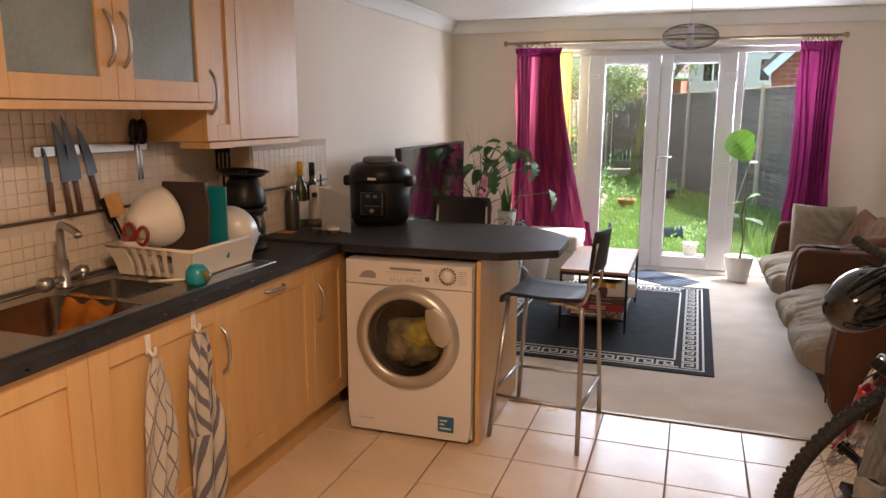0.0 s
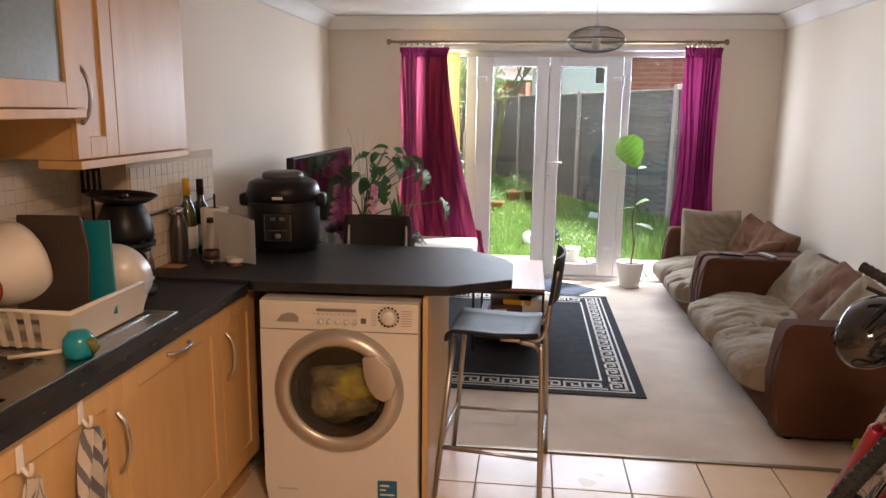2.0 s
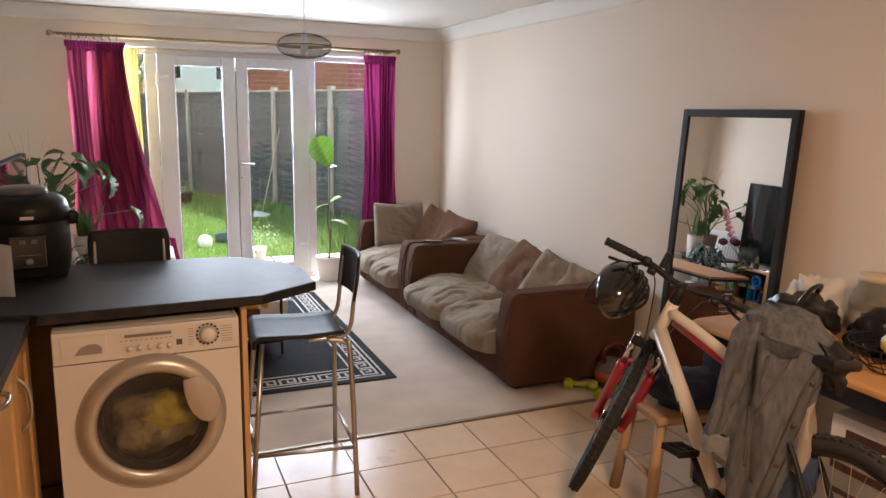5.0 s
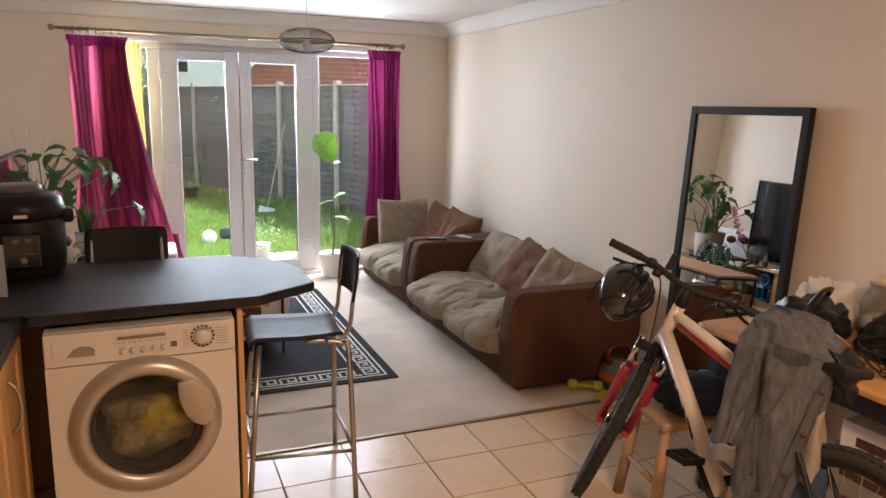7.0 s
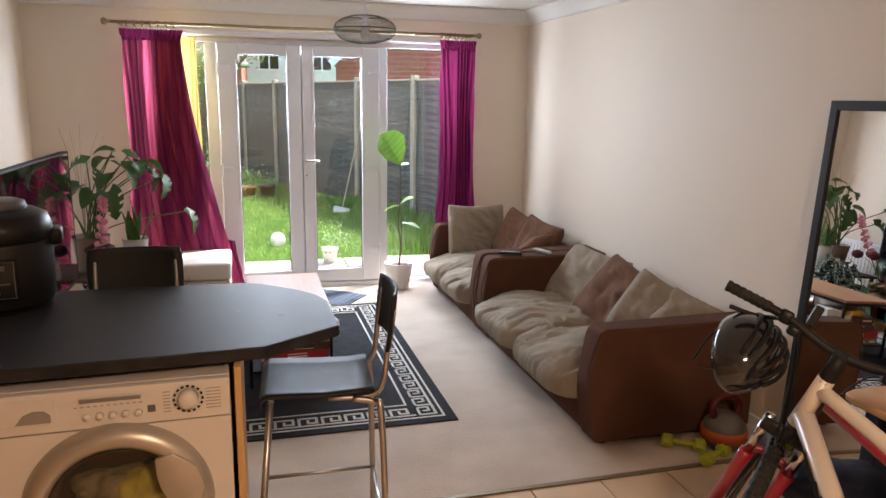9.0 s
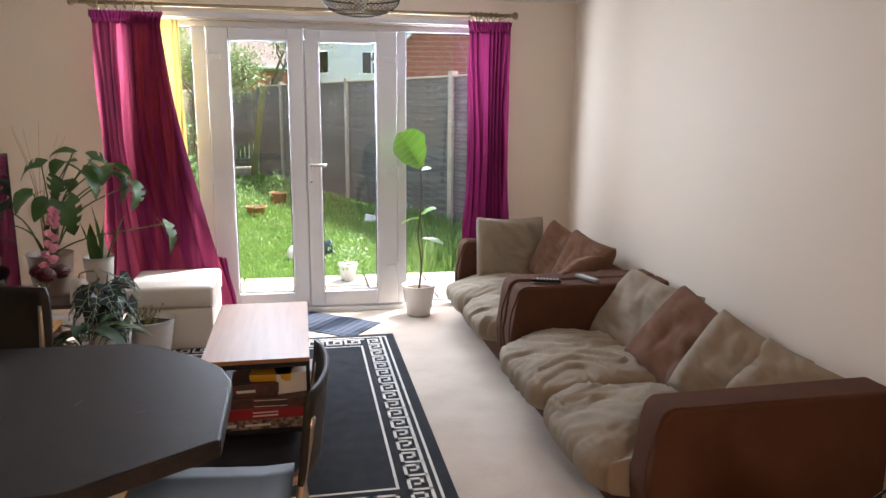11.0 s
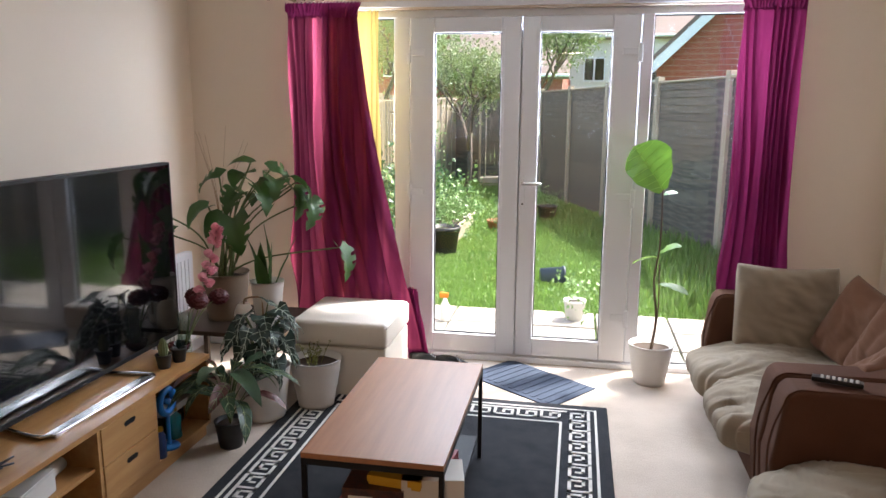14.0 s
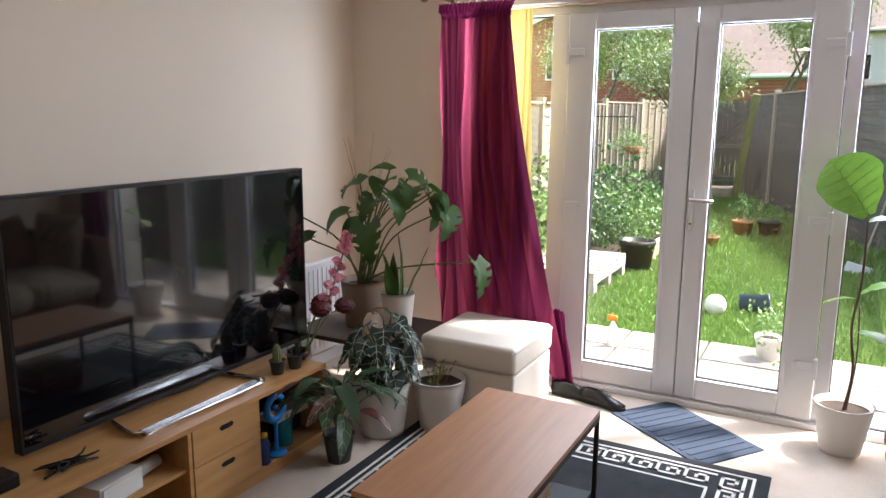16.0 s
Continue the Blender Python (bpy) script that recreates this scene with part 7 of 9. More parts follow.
part("top_tube_stripe", tube([Vector((0.77, 0.0, 0.838)), Vector((0.42, 0.0, 0.742))], 0.0195, 12), M_BIKERED, frm, "red painted underside", True)
part("seat_tube", tube([BB, SEAT], 0.018, 12), M_BIKEWHITE, frm, "", True)
for s in (-1, 1):
    part("chain_stay", tube(smooth_path([BB + Vector((-0.02, s * 0.03, 0)), Vector((0.2, s * 0.055, 0.32)), Vector((0, s * 0.065, RW))], 5), 0.011, 10), M_BIKERED, frm, "", True)
    part("seat_stay", tube(smooth_path([SEAT + Vector((0.02, s * 0.02, -0.06)), Vector((0.15, s * 0.055, 0.58)), Vector((0, s * 0.065, RW))], 5), 0.009, 10), M_BLACKMETAL, frm, "", True)
bm = bmesh.new()
d = (BB - HEAD_LOW).normalized()
for i, (a, b) in enumerate(((0.10, 0.16), (0.18, 0.20), (0.22, 0.27), (0.29, 0.31), (0.33, 0.39))):
    p, q = HEAD_LOW + d * a, HEAD_LOW + d * b
    for s in (-1, 1):
        add_tube(bm, [p + Vector((0, s * 0.0245, 0.012)), q + Vector((0, s * 0.0245, -0.010))], 0.0065, 5)
part("frame_mark", bm, M_BLACK, frm, "plain dark marks on the tube")
bar = part("handlebar", steered(tube(smooth_path([(0.84, 0.33, 1.01), (0.83, 0.16, 1.005), (0.815, 0.06, 0.985), (0.81, 0, 0.98), (0.815, -0.06, 0.985), (0.83, -0.16, 1.005), (0.84, -0.33, 1.01)], 5), 0.013, 10)), M_BLACKMETAL, bike, "", True)
part("stem", steered(tube([HEAD_TOP, HEAD_TOP + axis * 0.07, Vector((0.81, 0, 0.98))], [0.024, 0.022, 0.02], 10)), M_BLACKMETAL, bar, "", True)
for s in (-1, 1):
    bm = bmesh.new()
    add_tube(bm, [(0.838 + 0.0001 * k, s * (0.21 + k * 0.0048), 1.008) for k in range(29)], [0.0175 if (k // 2) % 2 else 0.0155 for k in range(29)], 10)
    part("grip", steered(bm), M_RUBBER, bar, "ribbed rubber grip", True)
    part("brake_lever", steered(tube(smooth_path([(0.845, s * 0.17, 1.0), (0.885, s * 0.19, 0.985), (0.90, s * 0.24, 0.965), (0.895, s * 0.31, 0.955)], 5), 0.007, 8)), M_BLACKMETAL, bar, "", True)
    part("lever_clamp", steered(box(0.815, s * 0.165 - 0.018, 0.985, 0.865, s * 0.165 + 0.018, 1.025, 0.008)), M_BLACK, bar, "", True)
    part("shifter", steered(box(0.80, s * 0.13 - 0.018, 0.965, 0.85, s * 0.13 + 0.018, 0.995, 0.008)), M_BLACK, bar, "", True)
    part("cable", steered(tube(smooth_path([(0.86, s * 0.15, 0.99), (0.95, s * 0.10, 0.95), (0.95, s * 0.05, 0.80), (0.87, s * 0.03, 0.72), (0.78, s * 0.02, 0.67)], 6), 0.003, 6)), M_BLACK, bar, "", True)
part("phone_mount", steered(box(0.81, 0.09, 1.01, 0.84, 0.115, 1.075, 0.006)), M_BLACK, bar)
cr_ = part("crank", lathe([(0, -0.03), (0.03, -0.03), (0.03, 0.03), (0, 0.03)], 16, pose(*BB, 90)), M_BLACKMETAL, bike, "", True)
part("chainring", lathe([(0.06, -0.002), (0.095, -0.002), (0.097, 0.0), (0.095, 0.002), (0.06, 0.002)], 40, pose(BB.x, -0.045, BB.z, 90)), M_BLACKMETAL, cr_)
for s, a in ((1, 50), (-1, 230)):
    end = BB + Vector((0.17 * math.cos(radians(a)), s * 0.06, 0.17 * math.sin(radians(a))))
    part("crank_arm", tube([BB + Vector((0, s * 0.05, 0)), end], 0.011, 8), M_BLACKMETAL, cr_, "", True)
    bm = bmesh.new()
    for o in (-0.045, 0.033):
        add_box(bm, end.x + o, end.y + s * 0.05 - 0.05, end.z - 0.012, end.x + o + 0.012, end.y + s * 0.05 + 0.05, end.z + 0.012, 0.003)
    for o in (-0.05, 0.038, -0.006):
        add_box(bm, end.x - 0.033, end.y + s * 0.05 + o, end.z - 0.010, end.x + 0.033, end.y + s * 0.05 + o + 0.012, end.z + 0.010, 0.002)
    part("pedal", bm, M_BLACK, cr_, "black flat pedal")
sad = part("saddle", prism([(-0.14, -0.07), (-0.05, -0.065), (0.03, -0.025), (0.13, -0.016), (0.14, 0), (0.13, 0.016), (0.03, 0.025), (-0.05, 0.065), (-0.14, 0.07)], 0.87, 0.905, 0.012, 3), M_BLACK, bike, "", True)
bmesh_t = sad.data
bmesh_t.transform(Matrix.Translation((0.21, 0, 0)))
part("seat_post", tube([SEAT, (0.215, 0, 0.875)], 0.014, 10), M_BLACKMETAL, sad, "", True)
part("kickstand", tube([(0.30, 0.03, 0.30), (0.22, 0.16, 0.02)], 0.008, 8), M_BLACKMETAL, bike)

# helmet hung on the left grip
hm = empty("bicycle_helmet", pose(0.635, 2.875, 0.91, 62, -18, 40), "glossy black cycling helmet hanging from the handlebar", "helmet")
bm = bmesh.new()
bmesh.ops.create_uvsphere(bm, u_segments=40, v_segments=22, radius=1.0)
bmesh.ops.delete(bm, geom=[f for f in bm.faces if f.calc_center_median().z < -0.12], context="FACES")
for v in bm.verts:
    a = math.atan2(v.co.y, v.co.x)
    v.co.x *= 0.145
    v.co.y *= 0.105 * (1 + 0.06 * math.cos(a))
    v.co.z = v.co.z * 0.115 + (0.015 * math.cos(a) if v.co.z < 0.2 else 0)
bmesh.ops.solidify(bm, geom=list(bm.faces), thickness=0.018)
M_HELMET = mat("black_gloss", (0.015, 0.015, 0.017), 0.12, scale=10, amount=0.3, coat=0.6)
part("shell", bm, M_HELMET, hm, "", True)
for k in range(6):
    a = -0.9 + 0.36 * k
    pts = [(0.13 * math.cos(t), 0.10 * math.sin(a) * (0.35 + 0.65 * math.sin(t)), 0.008 + 0.118 * math.sin(t) * math.cos(a * 0.8)) for t in [0.5 + 0.2 * q for q in range(11)]]
    part("vent", tube(pts, 0.007, 6, flat=0.5), M_BLACK, hm, "", True)
for s in (-1, 1):
    part("strap", tube(smooth_path([(0.05, 0.085 * s, 0.0), (0.02, 0.06 * s, -0.08), (0.0, 0.01 * s, -0.15)], 6), 0.006, 6, flat=0.25), M_BLACK, hm, "", True)
part("padding", lathe([(0, 0.07), (0.06, 0.055), (0.085, 0.0), (0.075, 0.0), (0.05, 0.04), (0, 0.052)], 20), M_BLACKMETAL, hm, "", True)

# table along the wall
tb = empty("dining_table", None, "honey pine table with navy legs, crowded with things", "table")
M_PINE = mat("honey_pine", (0.52, 0.28, 0.10), 0.4, scale=4, stretch=(7, 0.6, 7), amount=0.8, dark=(0.43, 0.21, 0.07), bump=0.05, bump_scale=50)
M_NAVYPAINT = mat("navy_paint", (0.012, 0.016, 0.035), 0.5, scale=8, amount=0.4)
bm = prism([(1.037, 1.40), (1.69, 1.40), (1.69, 2.90), (1.10, 2.90), (1.052, 2.885), (1.037, 2.84)], 0.718, 0.744, 0.007, 3)
part("tabletop", bm, M_PINE, tb, "", True)
bm = bmesh.new()
add_box(bm, 1.10, 1.47, 0.63, 1.12, 2.81, 0.717)
add_box(bm, 1.12, 2.79, 0.63, 1.62, 2.81, 0.717)
add_box(bm, 1.62, 1.47, 0.63, 1.64, 2.81, 0.717)
part("apron", bm, M_NAVYPAINT, tb)
for x in (1.08, 1.60):
    for y in (1.45, 2.77):
        part("leg", box(x, y, 0, x + 0.06, y + 0.06, 0.717, 0.006), M_NAVYPAINT, tb)

jr = empty("glass_jar", pose(1.60, 2.46, 0.744), "big clear glass jar with a wooden lid", "jar")
part("jar_wall", lathe([(0, 0), (0.075, 0), (0.09, 0.02), (0.092, 0.14), (0.075, 0.19), (0.062, 0.205), (0.062, 0.225), (0.058, 0.225), (0.058, 0.205), (0.088, 0.14), (0.086, 0.02), (0, 0.006)], 32), glass_mat("jar_glass", (0.92, 0.92, 0.90)), jr, "", True)
part("lid", lathe([(0, 0.255), (0.062, 0.253), (0.066, 0.245), (0.066, 0.226), (0, 0.226)], 28), mat("pale_beech", (0.66, 0.52, 0.36), 0.5, scale=8, amount=0.5), jr, "", True)
part("contents", lathe([(0, 0.008), (0.083, 0.02), (0.086, 0.09), (0, 0.095)], 24), M_PAPER, jr, "pale grains in the jar", True)


def lump(name, m, sx, sy, sz, material, label, cat, seed, amp=0.25):
    bm = bmesh.new()
    bmesh.ops.create_icosphere(bm, subdivisions=4, radius=1.0)
    for v in bm.verts:
        n = 1 + amp * noise.noise(v.co * 1.8 + Vector((seed, 0, 0))) + amp * 0.4 * noise.noise(v.co * 5 + Vector((0, seed, 0)))
        v.co = Vector((v.co.x * sx * n, v.co.y * sy * n, max(-0.55, v.co.z) * sz * (n if v.co.z > 0 else 1) + 0.55 * sz))
    return tagged(obj(name, bm, material, smooth=True, at=m), label, cat)


lump("plastic_bag", pose(1.54, 2.67, 0.744), 0.14, 0.09, 0.13, M_PAPER, "crumpled white plastic bag on the table", "bag", 2.0, 0.5)
bg = lump("black_backpack", pose(1.36, 2.60, 0.744, 0, 0, 25), 0.24, 0.13, 0.10, M_BLACK, "black padded bag lying on the table", "bag", 5.0, 0.35)
part("carry_handle", tube(smooth_path([(-0.16, -0.02, 0.13), (-0.08, -0.05, 0.20), (0.06, -0.05, 0.19), (0.12, -0.02, 0.13)], 6), 0.014, 8, flat=0.6), M_BLACK, bg, "", True)
lump("camera_bag", pose(1.49, 2.26, 0.744, 0, 0, -20), 0.19, 0.12, 0.11, M_BLACK, "second black bag slumped on the table", "bag", 9.0, 0.3)
bk = empty("fruit_basket", pose(1.27, 2.13, 0.744), "black wire fruit basket on the table", "basket")
for z, r in ((0.004, 0.07), (0.035, 0.115), (0.07, 0.135), (0.10, 0.145)):
    part("wire_ring", tube([(r * math.cos(a), r * math.sin(a), z) for a in [2 * math.pi * k / 28 for k in range(28)]], 0.0028, 5, True), M_BLACKMETAL, bk, "", True)
for k in range(18):
    a = 2 * math.pi * k / 18
    part("wire_rib", tube([(r * math.cos(a), r * math.sin(a), z) for z, r in ((0.004, 0.07), (0.035, 0.115), (0.07, 0.135), (0.10, 0.145))], 0.002, 4), M_BLACKMETAL, bk)
bm = lathe([(0, -0.10), (0.03, -0.09), (0.055, -0.04), (0.058, 0.02), (0.035, 0.09), (0.012, 0.11), (0, 0.112)], 24, pose(1.29, 2.08, 0.865, 70, 10, 40))
tagged(obj("papaya", bm, mat("papaya_skin", (0.62, 0.36, 0.02), 0.45, scale=7, amount=1.6, dark=(0.20, 0.24, 0.02)), smooth=True), "ripe yellow and green papaya in the basket", "fruit")
wr = empty("wire_stand", pose(1.14, 2.36, 0.744, 0, 0, -30), "small bent steel wire stand on the table", "wire stand")
for s in (-1, 1):
    part("wire", tube(smooth_path([(-0.05, 0.05 * s, 0.0025), (-0.01, 0.05 * s, 0.10), (0.02, 0.045 * s, 0.12), (0.10, 0.04 * s, 0.06)], 5), 0.0025, 6), M_STEEL, wr, "", True)
part("cross_wire", tube([(-0.01, -0.05, 0.10), (-0.01, 0.05, 0.10)], 0.0025, 6), M_STEEL, wr)

# cartons under the table
cb = empty("printer_carton", pose(1.17, 1.52, 0.02), "grey and white printed carton under the table", "box")
M_GREYCARD = mat("grey_print_card", (0.34, 0.33, 0.32), 0.6, scale=5, amount=0.9, dark=(0.20, 0.19, 0.19))
part("carton", box(0, 0, 0, 0.40, 0.82, 0.40, 0.004), M_GREYCARD, cb)
bm = bmesh.new()
for y0, y1, z0, z1 in ((0.50, 0.72, 0.33, 0.36), (0.08, 0.20, 0.34, 0.355), (0.40, 0.70, 0.24, 0.26), (0.40, 0.62, 0.20, 0.22)):
    add_box(bm, -0.0015, y0, z0, 0, y1, z1)
part("print_bar", bm, M_DKCARD, cb, "dark unreadable printing")
part("photo_panel", box(-0.0015, 0.05, 0.03, 0, 0.78, 0.17), M_MIXCARD, cb)
part("tape", box(0.17, 0.001, 0.4, 0.23, 0.819, 0.4015), M_CARD, cb)
part("pallet_foot", box(0.03, 0.03, -0.02, 0.37, 0.79, -0.0005), M_CARD, cb)
cb2 = empty("cardboard_box", pose(1.21, 1.60, 0.424, 0, 0, 3), "white carton stacked on a larger one", "box")
part("carton", box(0, 0, 0, 0.34, 0.66, 0.13, 0.004), M_PAPER, cb2)
part("print_bar", box(-0.0015, 0.35, 0.05, 0, 0.60, 0.085), M_DKCARD, cb2)

# wooden stool with a folded navy garment
ws = empty("wooden_stool", pose(0.90, 2.74, 0, 0, 0, -10), "pale rustic wooden stool beside the table", "stool")
M_PALEWOOD = mat("pale_wood", (0.42, 0.28, 0.16), 0.6, scale=5, stretch=(5, 5, 0.6), amount=0.9, dark=(0.28, 0.17, 0.09), bump=0.2, bump_scale=60)
part("seat", box(-0.19, -0.15, 0.41, 0.19, 0.15, 0.445, 0.01, 3), M_PALEWOOD, ws, "", True)
for sx in (-1, 1):
    for sy in (-1, 1):
        part("leg", tube([(sx * 0.155, sy * 0.115, 0.411), (sx * 0.20, sy * 0.15, 0.0)], 0.024, 8), M_PALEWOOD, ws, "", True)
    part("stretcher", tube([(sx * 0.18, -0.135, 0.18), (sx * 0.18, 0.135, 0.18)], 0.013, 8), M_PALEWOOD, ws, "", True)
lump("folded_jeans", pose(0.92, 2.74, 0.445), 0.15, 0.13, 0.09, mat("navy_denim", (0.02, 0.035, 0.075), 0.9, scale=20, amount=0.8, bump=0.5, bump_scale=300), "bundle of dark blue jeans on the stool", "clothes", 7.0, 0.35)

# denim jacket over the saddle
from mathutils.bvhtree import BVHTree

M_DENIM = mat("washed_denim", (0.050, 0.053, 0.063), 0.95, scale=40, stretch=(1.6, 1.6, 0.5), amount=1.1, dark=(0.108, 0.112, 0.122), bump=0.6, bump_scale=350)
M_DENIMSEAM = mat("denim_seam", (0.17, 0.175, 0.18), 0.95, scale=30, amount=0.8, bump=0.5, bump_scale=300)
M_DENIMIN = mat("denim_inside", (0.30, 0.25, 0.20), 0.95, scale=10, amount=0.5, bump=0.3, bump_scale=300)
jk = empty("denim_jacket", pose(0.80, 2.08, 0.945, 0, 0, -46), "washed grey denim jacket draped over the bicycle saddle", "jacket")


def cloth_tube(keys, folds, amp, seed, n=44, rows=26):
    """A draped sleeve or body: keys of (z, cx, cy, rx, ry)."""
    bm = bmesh.new()
    g = []
    for j in range(rows + 1):
        t = j / rows * (len(keys) - 1)
        k = min(int(t), len(keys) - 2)
        f = t - k
        f = f * f * (3 - 2 * f)
        z, cx, cy, rx, ry = (a + (b - a) * f for a, b in zip(keys[k], keys[k + 1]))
        row = []
        for i in range(n):
            a = 2 * math.pi * i / n
            d = amp * math.sin(folds * a + 3 * noise.noise(Vector((math.cos(a), j / rows * 3, seed)))) * min(1, j / rows * 3)
            d += amp * 1.5 * noise.noise(Vector((math.cos(a) * 2, math.sin(a) * 2, j / rows * 5 + seed)))
            row.append(bm.verts.new((cx + (rx + d) * math.cos(a), cy + (ry + d) * math.sin(a), z + 0.01 * math.sin(3 * a + seed))))
        g.append(row)
    for a, b in zip(g, g[1:]):
        for i in range(n):
            bm.faces.new((a[i], b[i], b[(i + 1) % n], a[(i + 1) % n]))
    bm.faces.new(g[0])
    bmesh.ops.recalc_face_normals(bm, faces=bm.faces)
    return bm


BODY = [(0.07, -0.11, 0.02, 0.05, 0.04), (0.045, -0.10, 0.0, 0.10, 0.07), (-0.03, -0.075, -0.02, 0.135, 0.085), (-0.13, -0.075, -0.035, 0.118, 0.08), (-0.25, -0.085, -0.045, 0.112, 0.075), (-0.38, -0.09, -0.05, 0.122, 0.07), (-0.50, -0.085, -0.05, 0.128, 0.065), (-0.60, -0.10, -0.05, 0.10, 0.06)]
body_bm = cloth_tube(BODY, 6, 0.012, 2.0, 110, 64)
cloth = BVHTree.FromBMesh(body_bm)


def on_cloth(x, z, lift=0.0):
    """The point of the jacket's front at x, z."""
    hit = cloth.ray_cast(Vector((x, -1.0, z)), Vector((0, 1, 0)))[0]
    return Vector((x, (hit.y if hit else -0.12) - lift, z))


def seam(points, r, flat):
    """A stitched strip that lies on the cloth along a line of x, z."""
    path = []
    for (xa, za), (xb, zb) in zip(points, points[1:]):
        path += [on_cloth(xa + (xb - xa) * k / 14, za + (zb - za) * k / 14, 0.001) for k in range(14)]
    bm = bmesh.new()
    rows = []
    for k, p in enumerate(path):
        d = (path[min(k + 1, len(path) - 1)] - path[max(k - 1, 0)])
        side = d.cross(Vector((0, 1, 0))).normalized() * r
        rows.append([bm.verts.new(on_cloth(p.x + side.x * q, p.z + side.z * q, flat * (1 - abs(q) * 0.7))) for q in (-1, -0.5, 0, 0.5, 1)])
    for a, b in zip(rows, rows[1:]):
        for q in range(4):
            bm.faces.new((a[q], b[q], b[q + 1], a[q + 1]))
    bmesh.ops.solidify(bm, geom=list(bm.faces), thickness=0.0015)
    return bm


part("seam", seam([(-0.063, -0.06), (-0.15, -0.27), (-0.135, -0.50)], 0.0050, 0.0025), M_DENIMSEAM, jk, "paler stitched seam", True)
part("seam", seam([(-0.125, -0.06), (-0.165, -0.24), (-0.16, -0.46)], 0.0050, 0.0025), M_DENIMSEAM, jk, "paler stitched seam", True)
part("seam", seam([(-0.15, 0.0), (-0.05, -0.02), (0.03, -0.045)], 0.0050, 0.0025), M_DENIMSEAM, jk, "paler stitched seam", True)
M_DULLCOPPER = mat("dull_copper", (0.10, 0.055, 0.04), 0.5, 0.6, scale=60, amount=0.8)
placket = part("placket", seam([(0.045, -0.05), (-0.005, -0.16), (-0.055, -0.36), (-0.105, -0.54)], 0.019, 0.005), M_DENIMSEAM, jk, "faded button placket", True)
for x, z in ((0.005, -0.13), (-0.032, -0.27), (-0.07, -0.41)):
    p = on_cloth(x, z, 0.007)
    part("button", lathe([(0, 0.004), (0.008, 0.003), (0.009, 0), (0, 0)], 14, pose(p.x, p.y, p.z, 90)), M_DULLCOPPER, placket, "", True)
bm = bmesh.new()
rows = []
for i in range(9):
    u = i / 8
    rows.append([bm.verts.new(on_cloth(-0.135 + 0.095 * u, -0.005 - 0.02 * u - (0.030 + 0.018 * (1 - abs(2 * u - 1))) * v, 0.006)) for v in (0, 0.33, 0.66, 1)])
for a, b in zip(rows, rows[1:]):
    for q in range(3):
        bm.faces.new((a[q], b[q], b[q + 1], a[q + 1]))
bmesh.ops.solidify(bm, geom=list(bm.faces), thickness=0.003)
part("pocket_flap", bm, M_DENIM, jk, "", True)
part("body", body_bm, M_DENIM, jk, "", True)
part("sleeve", cloth_tube([(0.03, -0.165, -0.02, 0.04, 0.05), (-0.02, -0.19, -0.045, 0.046, 0.05), (-0.13, -0.207, -0.06, 0.042, 0.045), (-0.24, -0.228, -0.07, 0.043, 0.045), (-0.35, -0.252, -0.08, 0.038, 0.04)], 4, 0.007, 5.0, 36, 30), M_DENIM, jk, "", True)
part("cuff", cloth_tube([(-0.35, -0.252, -0.08, 0.042, 0.043), (-0.41, -0.255, -0.08, 0.041, 0.041)], 2, 0.002, 6.0, 28, 4), M_DENIMSEAM, jk, "", True)
part("collar", cloth_tube([(-0.015, 0.03, -0.03, 0.035, 0.05), (-0.05, 0.06, -0.05, 0.05, 0.05), (-0.10, 0.06, -0.055, 0.045, 0.045), (-0.155, 0.075, -0.06, 0.015, 0.02)], 3, 0.010, 8.0, 32, 12), M_BLACK, jk, "dark lined collar", True)
part("lining", cloth_tube([(-0.20, 0.005, -0.05, 0.02, 0.06), (-0.30, 0.0, -0.055, 0.035, 0.065), (-0.42, 0.0, -0.055, 0.045, 0.065)], 3, 0.006, 4.0, 28, 10), M_DENIMIN, jk, "pale inside of the jacket", True)
part("turned_hem", cloth_tube([(-0.37, 0.03, -0.06, 0.02, 0.055), (-0.42, 0.015, -0.06, 0.045, 0.062), (-0.49, -0.01, -0.065, 0.068, 0.062), (-0.55, -0.04, -0.06, 0.07, 0.055)], 3, 0.006, 9.0, 32, 12), mat("dark_blue_denim", (0.025, 0.045, 0.09), 0.95, bump=0.5, bump_scale=300), jk, "turned-up dark blue hem", True)

# weights on the floor
kb = empty("kettlebell", pose(1.42, 3.90, 0.004), "grey kettlebell with an orange band beside the sofa", "kettlebell")
part("bell", lathe([(0, 0), (0.06, 0), (0.09, 0.03), (0.105, 0.08), (0.095, 0.135), (0.055, 0.175), (0, 0.185)], 28), mat("grey_vinyl", (0.12, 0.11, 0.10), 0.5, scale=8, amount=0.5), kb, "", True)
part("band", lathe([(0.102, 0.06), (0.108, 0.06), (0.109, 0.09), (0.105, 0.11), (0.101, 0.11)], 28), mat("orange_vinyl", (0.45, 0.09, 0.02), 0.5), kb, "", True)
part("handle", tube(smooth_path([(-0.055, 0, 0.155), (-0.075, 0, 0.215), (-0.05, 0, 0.255), (0, 0, 0.265), (0.05, 0, 0.255), (0.075, 0, 0.215), (0.055, 0, 0.155)], 5), 0.017, 10), M_DARKRED, kb, "dark red handle", True)
M_LIME = mat("lime_vinyl", (0.38, 0.42, 0.02), 0.5, scale=8, amount=0.3)
